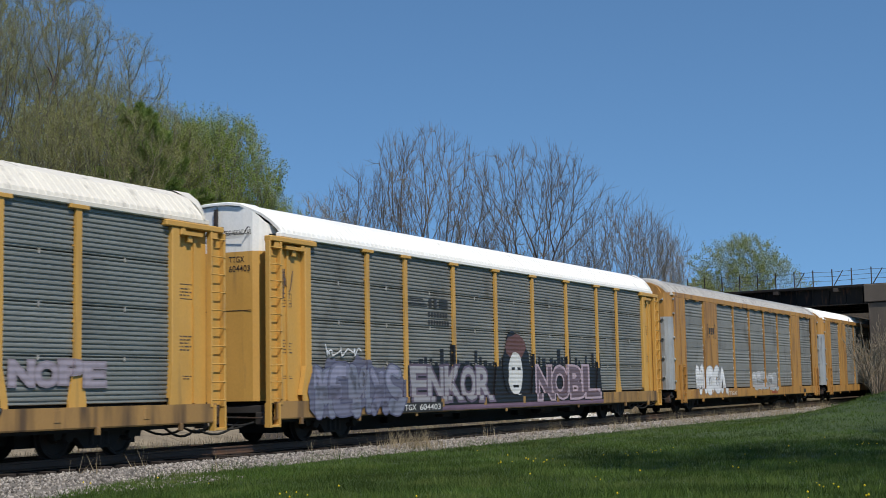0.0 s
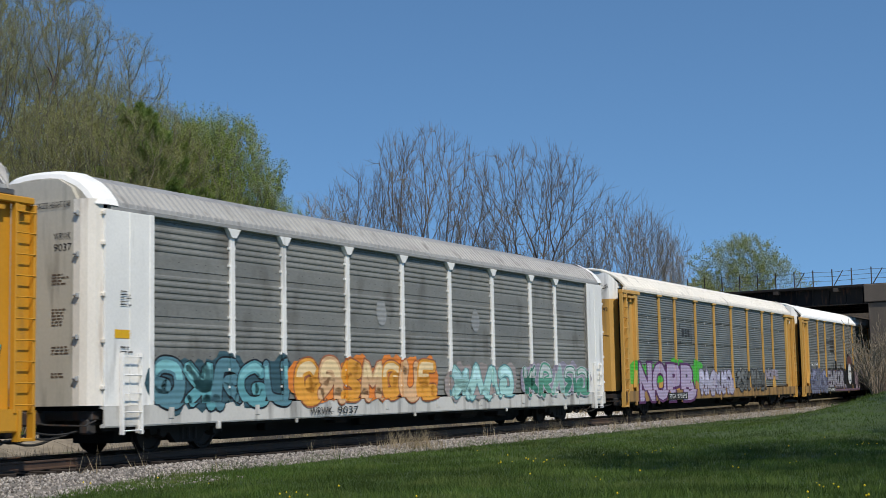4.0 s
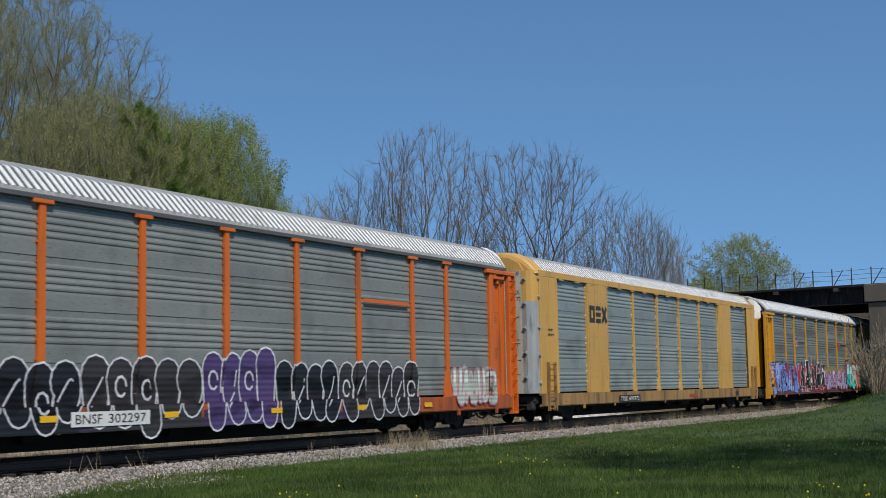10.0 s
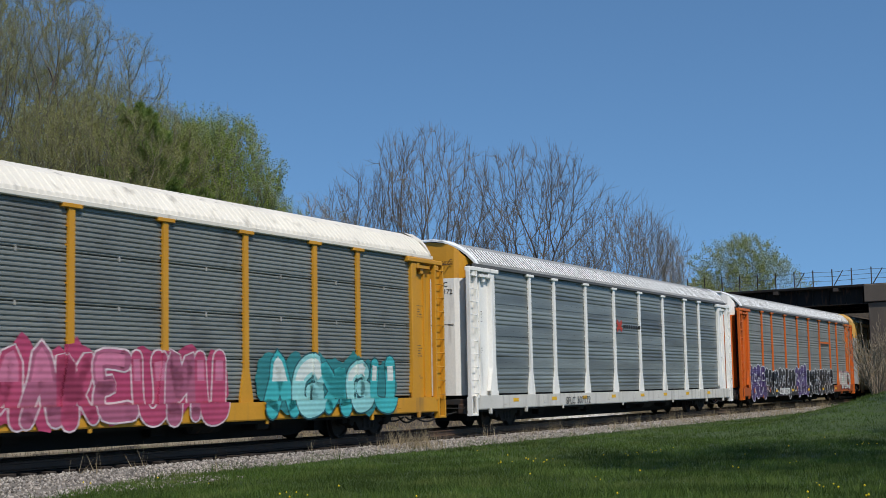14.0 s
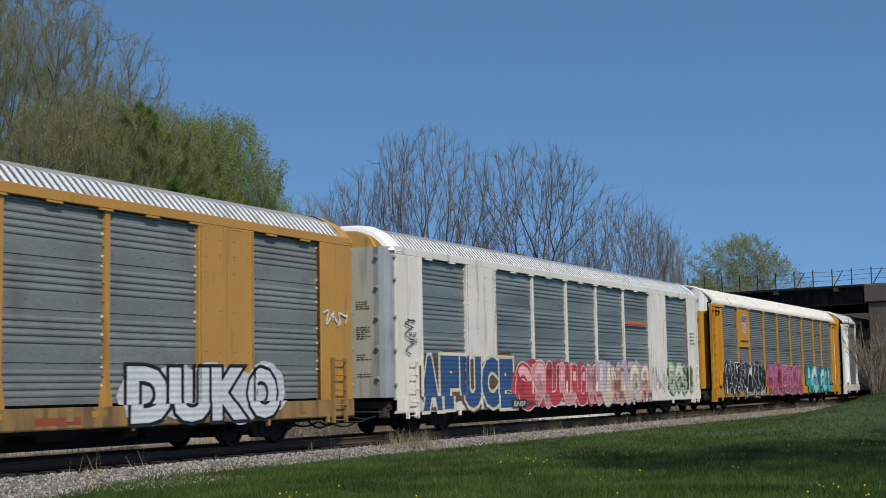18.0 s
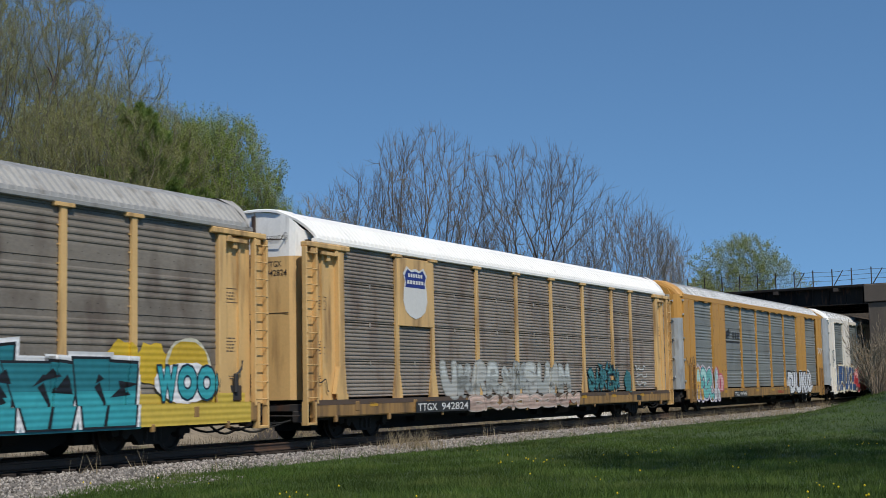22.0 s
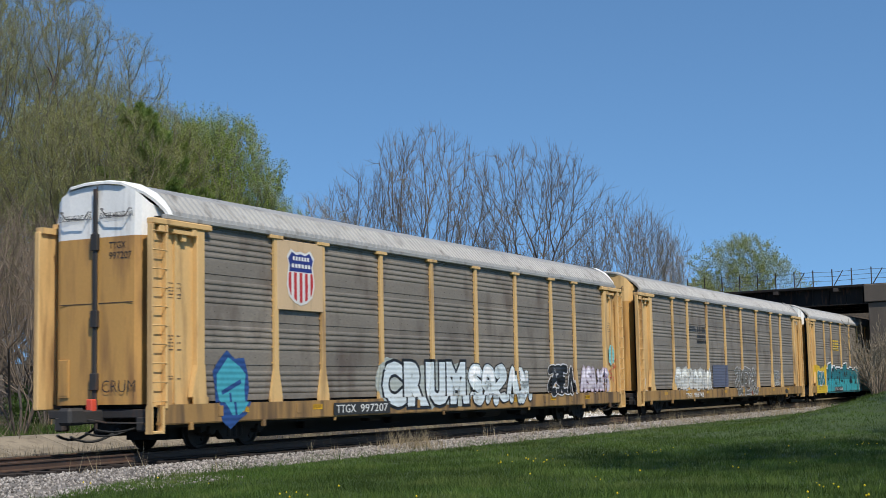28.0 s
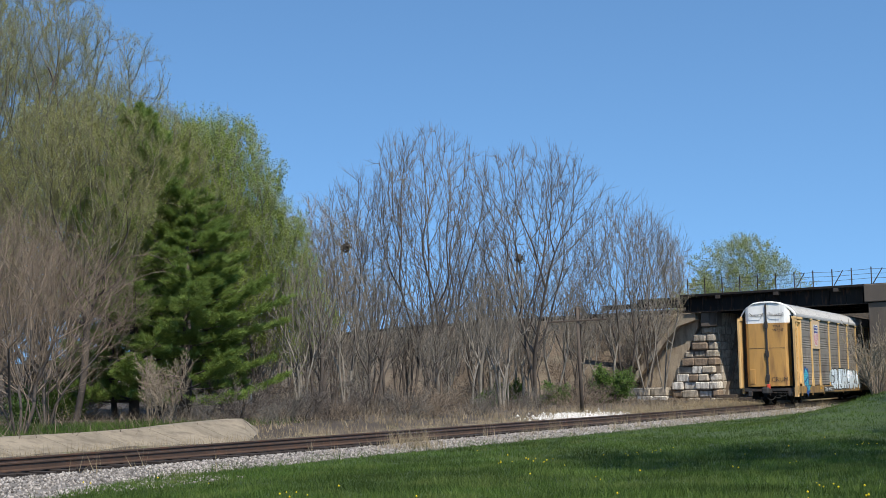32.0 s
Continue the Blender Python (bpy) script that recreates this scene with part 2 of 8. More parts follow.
class Geo:
    """Collects boxes, tubes and prisms into one mesh."""

    def __init__(self):
        self.v, self.f, self.i = [], [], []

    def add(self, verts, faces, k=0):
        o = len(self.v)
        self.v += [tuple(p) for p in verts]
        self.f += [tuple(o + a for a in f) for f in faces]
        self.i += [k] * len(faces)

    def box(self, x0, x1, y0, y1, z0, z1, bevel=0.0, k=0, m=None):
        c = min(bevel, (x1 - x0) / 2.2, (y1 - y0) / 2.2, (z1 - z0) / 2.2)
        if c <= 0:
            p = [(x, y, z) for z in (z0, z1) for y in (y0, y1) for x in (x0, x1)]
            f = [(0, 2, 3, 1), (4, 5, 7, 6), (0, 1, 5, 4), (2, 6, 7, 3), (0, 4, 6, 2), (1, 3, 7, 5)]
        else:
            bm = bmesh.new()
            p = []
            for sx in (0, 1):
                for sy in (0, 1):
                    for sz in (0, 1):
                        X, Y, Z = (x0, x1)[sx], (y0, y1)[sy], (z0, z1)[sz]
                        dx, dy, dz = (c, -c)[sx], (c, -c)[sy], (c, -c)[sz]
                        p += [(X, Y + dy, Z + dz), (X + dx, Y, Z + dz), (X + dx, Y + dy, Z)]
            for q in p:
                bm.verts.new(q)
            r = bmesh.ops.convex_hull(bm, input=bm.verts[:])
            bm.verts.index_update()
            p = [v.co.copy() for v in bm.verts]
            f = [tuple(v.index for v in q.verts) for q in bm.faces]
            bm.free()
        if m is not None:
            p = [m @ Vector(q) for q in p]
        self.add(p, f, k)
        return self

    def prism(self, outline, lo, hi, axis="y", k=0):
        """A flat outline given a thickness. Outline in (x, z) for axis y, (y, z) for axis x, (x, y) for axis z."""
        n = len(outline)
        def at(p, d):
            return {"y": (p[0], d, p[1]), "x": (d, p[0], p[1]), "z": (p[0], p[1], d)}[axis]
        v = [at(p, lo) for p in outline] + [at(p, hi) for p in outline]
        f = [tuple(range(n))[::-1], tuple(range(n, 2 * n))]
        f += [(a, (a + 1) % n, n + (a + 1) % n, n + a) for a in range(n)]
        self.add(v, f, k)
        return self

    def tube(self, pts, radii, sides=6, k=0, cap=True):
        pts = [Vector(p) for p in pts]
        if not isinstance(radii, (list, tuple)):
            radii = [radii] * len(pts)
        v = []
        for j, p in enumerate(pts):
            d = (pts[min(j + 1, len(pts) - 1)] - pts[max(j - 1, 0)]).normalized()
            a = d.cross(Vector((0, 0, 1)) if abs(d.z) < 0.9 else Vector((1, 0, 0))).normalized()
            b = d.cross(a)
            for q in range(sides):
                t = 2 * math.pi * q / sides
                v.append(p + (a * math.cos(t) + b * math.sin(t)) * radii[j])
        f = [(j * sides + q, j * sides + (q + 1) % sides, (j + 1) * sides + (q + 1) % sides, (j + 1) * sides + q)
             for j in range(len(pts) - 1) for q in range(sides)]
        if cap:
            f += [tuple(range(sides))[::-1], tuple(range((len(pts) - 1) * sides, len(pts) * sides))]
        self.add(v, f, k)
        return self

    def lathe(self, prof, axis="y", sides=20, k=0):
        """A profile (radius, place along the axis) turned about it."""
        v = []
        for r, d in prof:
            for q in range(sides):
                t = 2 * math.pi * q / sides
                a, b = r * math.cos(t), r * math.sin(t)
                v.append({"y": (a, d, b), "x": (d, a, b), "z": (a, b, d)}[axis])
        f = [(j * sides + q, j * sides + (q + 1) % sides, (j + 1) * sides + (q + 1) % sides, (j + 1) * sides + q)
             for j in range(len(prof) - 1) for q in range(sides)]
        f += [tuple(range(sides))[::-1], tuple(range((len(prof) - 1) * sides, len(prof) * sides))]
        self.add(v, f, k)
        return self

    def mesh(self, name, mats, flat=True):
        return mesh_of(name, self.v, self.f, mats, self.i, flat)


SHARED = {}


def shared(key, build, mat, flat=True):
    """A mesh made once for all cars; each object has its own paint."""
    if key not in SHARED:
        g = Geo()
        build(g)
        SHARED[key] = g.mesh(key, mat, flat)
    return SHARED[key]


def scatter_mesh(name, verts, nv, faces_each, mat):
    """Many alike small pieces from arrays: verts (n, nv, 3)."""
    n = len(verts)
    me = bpy.data.meshes.new(name)
    flat = np.asarray(verts, dtype=np.float32).reshape(-1, 3)
    fe = np.asarray(faces_each, dtype=np.int32)
    loops = (fe[None] + (np.arange(n, dtype=np.int32) * nv)[:, None, None]).reshape(-1)
    nf, k = n * len(fe), fe.shape[1]
    me.vertices.add(len(flat))
    me.vertices.foreach_set("co", flat.reshape(-1))
    me.loops.add(nf * k)
    me.loops.foreach_set("vertex_index", loops)
    me.polygons.add(nf)
    me.polygons.foreach_set("loop_start", np.arange(0, nf * k, k, dtype=np.int32))
    me.polygons.foreach_set("loop_total", np.full(nf, k, dtype=np.int32))
    me.materials.append(mat)
    me.update(calc_edges=True)
    me.validate()
    return me


# ---------------------------------------------------------------- ground
def build_ground():
    def steps(stops):
        out = []
        for a, b, n in stops:
            out += [a + (b - a) * i / n for i in range(n)]
        return out + [stops[-1][1]]
    S = steps([(-1500, -400, 4), (-400, -60, 10), (-60, -30, 15), (-30, 70, 200), (70, 130, 40), (130, 400, 12), (400, 1800, 5)])
    W = steps([(-1500, -300, 4), (-300, -80, 8), (-80, -45, 12), (-45, -12, 44), (-12, -5, 28), (-5, 5, 72), (5, 14, 36), (14, 60, 40), (60, 300, 10), (300, 1500, 4)])
    verts, faces, idx = [], [], []
    for s in S:
        for w in W:
            p = line(s, w)
            # far out the sheet stays level with the line
            base = line(min(max(s, -60), 160), 0).z
            verts.append((p.x, p.y, base + ground_z(s, w)))
    n = len(W)
    for i in range(len(S) - 1):
        for j in range(n - 1):
            faces.append((i * n + j, (i + 1) * n + j, (i + 1) * n + j + 1, i * n + j + 1))
            s, w = (S[i] + S[i + 1]) / 2, (W[j] + W[j + 1]) / 2
            k = 0.55 * noise.noise(Vector((s * 0.5, w * 0.5, 0))) + 0.35 * noise.noise(Vector((s * 2.0, w * 2.0, 5)))
            edge = -2.3 - 2.1 * smooth(-15.5, -22.5, s)
            if w < edge + 0.35 * k:
                idx.append(0)
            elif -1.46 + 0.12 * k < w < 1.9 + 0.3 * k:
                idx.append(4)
            elif w < 3.5 + 0.4 * k:
                idx.append(1)
            elif w < 5.6 + 2.0 * k + 1.5 * smooth(8, 30, s):
                idx.append(2)
            else:
                idx.append(3)
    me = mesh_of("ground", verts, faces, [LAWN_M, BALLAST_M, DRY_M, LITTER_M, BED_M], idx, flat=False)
    ob = put("ground", me)
    return tagged(ob, "green lawn, gravel bed and brown leaf litter beside the line", "ground", kind="structure")


build_ground()


# ---------------------------------------------------------------- railway track
def build_track():
    track = tagged(new("railway_track"), "rusty rails on weathered timber ties in pale gravel", "track", kind="structure")
    ss = [-420, -300, -200, -120] + [-60 + 4 * i for i in range(46)] + [140, 180, 240, 320]
    prof = [(-0.068, -0.172), (0.068, -0.172), (0.068, -0.155), (0.012, -0.13), (0.012, -0.045), (0.036, -0.035), (0.036, -0.008),
            (0.028, 0.0), (-0.028, 0.0), (-0.036, -0.008), (-0.036, -0.035), (-0.012, -0.045), (-0.012, -0.13), (-0.068, -0.155)]
    n = len(prof)
    for w0 in (-0.753, 0.753):
        v, f, k = [], [], []
        for s in ss:
            v += [line(s, w0 + a, b) for a, b in prof]
        for i in range(len(ss) - 1):
            for j in range(n):
                f.append((i * n + j, i * n + (j + 1) % n, (i + 1) * n + (j + 1) % n, (i + 1) * n + j))
                k.append(1 if j == 7 else 0)
        put("rail", mesh_of("rail", v, f, [RAIL_M, HEAD_M], k), track)
    g = Geo().box(-1.3, 1.3, -0.115, 0.115, -0.16, 0.0, 0.012)
    tie = g.mesh("tie", TIE_M)
    rnd = random.Random(4)
    s = -28.0
    while s < 72:
        p, q = line(s), line(s + 0.3)
        yaw = math.degrees(math.atan2(q.y - p.y, q.x - p.x)) - 90 + rnd.uniform(-1.2, 1.2)
        put("tie", tie, track, m=pose(p.x, p.y, p.z - 0.174 + rnd.uniform(-0.012, 0.0), rnd.uniform(-0.5, 0.5), rnd.uniform(-0.4, 0.4), yaw)
            @ pose(rnd.uniform(-0.05, 0.05), 0, 0))
        s += 0.52
    return track


build_track()


# ---------------------------------------------------------------- the auto carriers: paints
def paint(name, col, rough=0.5, dirt=GRIME, amount=0.3, var=0.07):
    return surface(name, col, rough, var=var, scale=0.9, fine=25, bump=0.05, stain=dirt, amount=amount, stretch=(1, 1, 0.6))


OCHRE = paint("faded_ochre_paint", (0.56, 0.315, 0.075), amount=0.17)
OCHRE_DULL = paint("dull_ochre_paint", (0.50, 0.27, 0.075), dirt=RUST, amount=0.38)
YELLOW = paint("deep_yellow_paint", (0.56, 0.265, 0.018), amount=0.15)
PALE_OCHRE = paint("pale_ochre_paint", (0.65, 0.415, 0.17), dirt=RUST, amount=0.36)
SILL_OCHRE = paint("grimy_ochre_sill", (0.35, 0.20, 0.068), dirt=(0.065, 0.042, 0.028), amount=0.5)
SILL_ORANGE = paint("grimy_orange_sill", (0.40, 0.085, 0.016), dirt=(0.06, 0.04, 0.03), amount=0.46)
# rust brown of the bay bolts, also of a painted shadow strip
RUST_AND_SHADE = paint("rust_and_shade_brown", (0.10, 0.062, 0.04), dirt=GRIME, amount=0.4)
ORANGE_OCHRE = paint("orange_ochre_paint", (0.50, 0.255, 0.055), dirt=RUST, amount=0.16)
RUSTY_OCHRE = paint("rusty_ochre_paint", (0.43, 0.22, 0.055), dirt=RUST, amount=0.42)
ORANGE = paint("orange_paint", (0.60, 0.125, 0.012), dirt=RUST, amount=0.28)
WHITE = paint("white_paint", (0.82, 0.80, 0.755), amount=0.16)
OLD_WHITE = paint("stained_white_paint", (0.78, 0.72, 0.63), dirt=(0.27, 0.16, 0.09), amount=0.22)
GREY_WHITE = paint("stained_grey_white_paint", (0.60, 0.575, 0.525), dirt=GRIME, amount=0.3)
ROOF_WHITE = paint("white_roof_paint", (0.83, 0.81, 0.765), 0.6, amount=0.08, var=0.04)
ROOF_CREAM = paint("cream_roof_paint", (0.72, 0.67, 0.58), 0.6, amount=0.2, var=0.06)
# shade between roof ribs put into colour; ROOF_DIM also tones the top
GROOVE = surface("shade_dark_groove", (0.085, 0.087, 0.09), 0.7, 0.0, var=0.15, scale=0.8, fine=20, bump=0.05, stain=GRIME, amount=0.25)
ROOF_DIM = surface("dimmed_grimy_sheet", (0.31, 0.305, 0.29), 0.6, 0.1, var=0.1, scale=0.8, fine=20, bump=0.05, stain=GRIME, amount=0.25)
ROOF_SILVER = surface("galvanised_roof", (0.84, 0.835, 0.81), 0.45, 0.15, var=0.08, scale=0.8, fine=20, bump=0.05, stain=GRIME, amount=0.2)
ROOF_GREY = surface("weathered_grey_roof", (0.40, 0.375, 0.34), 0.7, 0.0, var=0.1, scale=0.8, fine=20, bump=0.05, stain=GRIME, amount=0.3)
PANEL_SLATE = surface("slate_grey_steel_panel", (0.222, 0.23, 0.212), 0.5, 0.2, var=0.12, scale=0.7, fine=18, bump=0.04, stain=(0.13, 0.125, 0.115), amount=0.3, stretch=(0.4, 1, 1.4))
PANEL_BLUE = surface("galvanised_steel_panel", (0.275, 0.305, 0.285), 0.42, 0.3, var=0.12, scale=0.7, fine=16, bump=0.04, stain=(0.11, 0.12, 0.12), amount=0.3, stretch=(0.3, 1, 1.6))
PANEL_STREAKED = surface("streaked_galvanised_panel", (0.225, 0.248, 0.236), 0.4, 0.3, var=0.24, scale=0.7, fine=16, bump=0.04, stain=(0.08, 0.085, 0.085), amount=0.38, stretch=(0.07, 1, 3.0))
PANEL_BROWN = surface("soot_browned_steel_panel", (0.212, 0.184, 0.15), 0.6, 0.1, var=0.16, scale=0.8, fine=18, bump=0.05, stain=(0.085, 0.055, 0.04), amount=0.36, stretch=(0.5, 1, 1.2))
PANEL_UMBER = surface("umber_stained_steel_panel", (0.30, 0.25, 0.205), 0.6, 0.1, var=0.16, scale=0.8, fine=18, bump=0.05, stain=(0.13, 0.07, 0.05), amount=0.34, stretch=(0.6, 1, 0.8))
PANEL_DARK = surface("dark_grey_steel_panel", (0.225, 0.222, 0.20), 0.55, 0.15, var=0.15, scale=0.8, fine=18, bump=0.05, stain=GRIME, amount=0.3, stretch=(0.5, 1, 1.2))
DOOR_SILVER = surface("silver_door_edge", (0.42, 0.42, 0.41), 0.45, 0.4, var=0.1, stain=GRIME, amount=0.25)
DOOR_BEIGE = paint("beige_door_paint", (0.50, 0.46, 0.38), amount=0.3)
# near-black fill whose colour stands in for shade inside and below cars
INSIDE = surface("shade_black_fill", (0.012, 0.011, 0.010), 0.9)
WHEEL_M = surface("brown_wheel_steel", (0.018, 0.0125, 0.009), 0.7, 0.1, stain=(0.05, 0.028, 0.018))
RUBBER = surface("black_rubber_hose", (0.02, 0.02, 0.02), 0.6)
RED_LAMP = paint("red_marker_paint", (0.62, 0.075, 0.04), amount=0.1)
WRITING = paint("black_lettering", (0.03, 0.028, 0.026), amount=0.05)
FADED_WRITING = paint("faded_stencil_ink", (0.115, 0.078, 0.052), amount=0.05)
WHITE_WRITING = paint("white_lettering", (0.66, 0.65, 0.62), amount=0.1)
RED_WRITING = paint("red_lettering", (0.42, 0.05, 0.03), amount=0.1)
GOLD_WRITING = paint("gold_lettering", (0.72, 0.47, 0.03), amount=0.1)
SIGN_BLUE = paint("navy_sign_paint", (0.02, 0.035, 0.20), amount=0.05)
SIGN_RED = paint("red_sign_paint", (0.50, 0.03, 0.03), amount=0.05)
REFLECTOR = paint("yellow_reflector", (0.75, 0.42, 0.01), amount=0.1)
WORN_TAPE = paint("worn_yellow_tape", (0.50, 0.27, 0.025), amount=0.3)
BAYS = (-11.72, -9.0, -7.0, -4.18, -1.38, 1.38, 4.18, 7.0, 9.0, 11.72)


# ---------------------------------------------------------------- shared car meshes
def roof_mesh(g):
    half = [(1.53, 4.90), (1.50, 4.98), (1.12, 5.385), (1.04, 5.43), (0.62, 5.60), (0.0, 5.645)]
    prof = [(-y, z) for y, z in half] + [(y, z) for y, z in half[-2::-1]]
    rings, u, p = [], -12.88, 0.212
    while u < 12.88:
        rings += [(u, 0.0), (u + 0.012, 0.014), (u + 0.114, 0.014), (u + 0.126, 0.0)]
        u += p
    n, v, f, k = len(prof), [], [], []
    for u, up in rings:
        for y, z in prof:
            d = Vector((y * 0.55, z - 4.6)).normalized()
            h = up if 1.1 < abs(y) < 1.52 else up * 0.3
            v.append((u, y + d.x * h, z + d.y * h))
    for i in range(len(rings) - 1):
        for j in range(n - 1):
            f.append((i * n + j, i * n + j + 1, (i + 1) * n + j + 1, (i + 1) * n + j))
            # ribs, valleys and flats get separate slots for a painted contrast
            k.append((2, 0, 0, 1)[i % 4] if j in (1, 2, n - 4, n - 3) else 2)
    g.v, g.f, g.i = v, f, k


def roof_tip_set_back(sign):
    """Roof end whose edge slants back towards the eaves."""
    def build(g):
        half = [(1.53, 4.90), (1.47, 5.02), (1.30, 5.22), (1.10, 5.385), (0.70, 5.585), (0.35, 5.635), (0.0, 5.645)]
        prof = [(-y, z) for y, z in half] + [(y, z) for y, z in half[-2::-1]]
        n, v, f = len(prof), [], []
        for k in range(3):
            for y, z in prof:
                end = 13.40 - 0.50 * max(0.0, abs(y) - 0.72) / 0.8
                u = (12.80, end - 0.06, end)[k]
                d = (0.03, 0.03, 0.0)[k]
                v.append((u * sign, y * (1 + d / 1.5), 4.9 + (z - 4.9) * (1 + d / 0.8)))
        v += [(p[0], p[1] * 0.97, p[2] - 0.05) for p in v[2 * n:3 * n]]
        for i in range(3):
            for j in range(n - 1):
                q = (i * n + j, i * n + j + 1, (i + 1) * n + j + 1, (i + 1) * n + j)
                f.append(q if sign > 0 else q[::-1])
        g.add(v, f)
    return build


def roof_end(sign):
    def build(g):
        half = [(1.53, 4.90), (1.47, 5.02), (1.30, 5.22), (1.10, 5.385), (0.70, 5.585), (0.35, 5.635), (0.0, 5.645)]
        prof = [(-y, z) for y, z in half] + [(y, z) for y, z in half[-2::-1]]
        us = [(12.80, 0.03), (13.12, 0.03), (13.30, 0.0), (13.36, -0.06), (13.40, -0.18)]
        n, v, f = len(prof), [], []
        for u, d in us:
            for y, z in prof:
                v.append((u * sign, y * (1 + d / 1.5), 4.9 + (z - 4.9) * (1 + d / 0.8)))
        for i in range(len(us) - 1):
            for j in range(n - 1):
                q = (i * n + j, i * n + j + 1, (i + 1) * n + j + 1, (i + 1) * n + j)
                f.append(q if sign > 0 else q[::-1])
        g.add(v, f)
        face = [(13.405 * sign, y * 0.89, 4.9 + (z - 4.9) * 0.80) for y, z in prof]
        g.add(face + [(13.405 * sign, 1.20, 4.5), (13.405 * sign, -1.20, 4.5)], [tuple(range(n + 2))], 1)
    return build


def side_panel(u0, u1, seams, clips=False, z0=1.035, z1=4.80, y=-1.465):
    """A horizontally corrugated side sheet; seams: heights of open joints."""
    def build(g):
        q, pts, holes = (3.90 if seams else 3.77) + 3 * SHEET, [], []
        while q > z0 - 0.2:
            if seams:
                shape = [(0.0, 0.012), (0.003, 0.09), (0.024, 0.09), (0.028, 0.012)]
                for k in range(10):
                    c = 0.075 + 0.0945 * k
                    shape += [(c - 0.034, 0.0), (c - 0.008, 0.002), (c + 0.006, 0.026), (c + 0.026, 0.026), (c + 0.038, 0.004)]
            else:
                shape = [(0.0, 0.010), (0.004, 0.034), (0.014, 0.034), (0.018, 0.016)]
                for c in (0.19, 0.325, 0.46, 0.595):
                    shape += [(c - 0.062, 0.018), (c - 0.030, 0.005), (c, 0.001), (c + 0.026, 0.006), (c + 0.048, 0.020)]
                shape += [(0.70, 0.014)]
            pts += [(y + b, q - a) for a, b in shape]
            holes += [] if seams else [q - 0.03, q - 0.82]
            q -= SHEET
        out = [(y + 0.015, z1)] + [p for p in pts if z0 < p[1] < z1] + [(y + 0.015, z0)]
        out.reverse()
        rnd = random.Random(len(seams) + int(u0 * 10))
        for h in holes:
            if z0 + 0.05 < h < z1 - 0.05:
                u = u0 + 0.15
                while u < u1 - 0.2:
                    k = rnd.uniform(0.018, 0.03)
                    g.add([(u, y + 0.006, h), (u + k, y + 0.006, h), (u + k, y + 0.006, h + 0.015), (u, y + 0.006, h + 0.015)], [(0, 1, 2, 3)], 1)
                    u += rnd.choice((0.3, 0.45, 0.6))
        if clips:
            for h in holes[::2]:
                for u in (u0 + 0.015, u1 - 0.045):
                    for z in (h + 0.12, h - 0.07, h - 0.42):
                        if z0 < z < z1 - 0.1 and rnd.random() < 0.75:
                            g.box(u, u + 0.03, y - 0.012, y + 0.02, z, z + 0.045, k=2)
        n = len(out)
        v = [(u0, a, b) for a, b in out] + [(u1, a, b) for a, b in out]
        f = [(j, n + j, n + j + 1, j + 1) for j in range(n - 1)]
        v += [(u0, y + 0.14, z0), (u0, y + 0.14, z1), (u1, y + 0.14, z0), (u1, y + 0.14, z1)]
        f += [(2 * n, 2 * n + 1, 2 * n + 3, 2 * n + 2), (0, 2 * n, 2 * n + 2, n), (n - 1, 2 * n - 1, 2 * n + 3, 2 * n + 1)]
        g.add(v, f)
    return build


def post_flared(g):
    g.prism([(-0.23, 0.98), (0.23, 0.98), (0.23, 1.10), (0.09, 1.72), (0.08, 4.74), (-0.08, 4.74), (-0.09, 1.72), (-0.23, 1.10)], -1.52, -1.46)
    g.box(-0.27, 0.27, -1.55, -1.45, 4.73, 4.82, 0.012)
    for z in range(8):
        for x in (-0.105, 0.105):
            g.box(x - 0.018, x + 0.018, -1.485, -1.455, 1.85 + z * 0.36, 1.88 + z * 0.36)


def post_slim(g):
    g.prism([(-0.15, 0.98), (0.15, 0.98), (0.15, 1.08), (0.07, 1.5), (0.07, 4.80), (-0.07, 4.80), (-0.07, 1.5), (-0.15, 1.08)], -1.52, -1.45)
    for z in range(10):
        for x in (-0.085, 0.085):
            g.box(x - 0.015, x + 0.015, -1.50, -1.45, 1.2 + z * 0.36, 1.23 + z * 0.36)


def post_capped(g):
    g.box(-0.08, 0.08, -1.52, -1.45, 0.98, 4.62, 0.012)
    g.prism([(-0.08, 4.60), (0.08, 4.60), (0.24, 4.80), (-0.24, 4.80)], -1.56, -1.45)
    for z in range(9):
        for x in (-0.1, 0.1):
            g.box(x - 0.022, x + 0.022, -1.50, -1.45, 1.3 + z * 0.38, 1.35 + z * 0.38)


def sill_mesh(g):
    g.prism([(-1.575, 0.60), (-1.575, 0.98), (-1.44, 0.98), (-1.44, 0.94), (-1.54, 0.92), (-1.54, 0.66), (-1.46, 0.62), (-1.46, 0.57), (-1.56, 0.57)][::-1], -13.2, 13.2, "x")
    for u in (-11.2, -8.2, -5.1, -2.4, 0.4, 3.1, 6.1, 8.4, 10.9):
        g.box(u - 0.09, u + 0.09, -1.588, -1.57, 0.70, 0.93, 0.008)
    for u in (-12.2, -9.6, 9.5, 12.0):
        g.box(u - 0.05, u + 0.05, -1.60, -1.52, 0.44, 0.60, 0.01)
    for u in (-6.6, -0.9, 4.9):
        g.box(u - 0.04, u + 0.04, -1.58, -1.53, 0.48, 0.58, 0.01)


def far_wall(g):
    g.box(-13.0, 13.0, 1.44, 1.55, 0.6, 4.9)


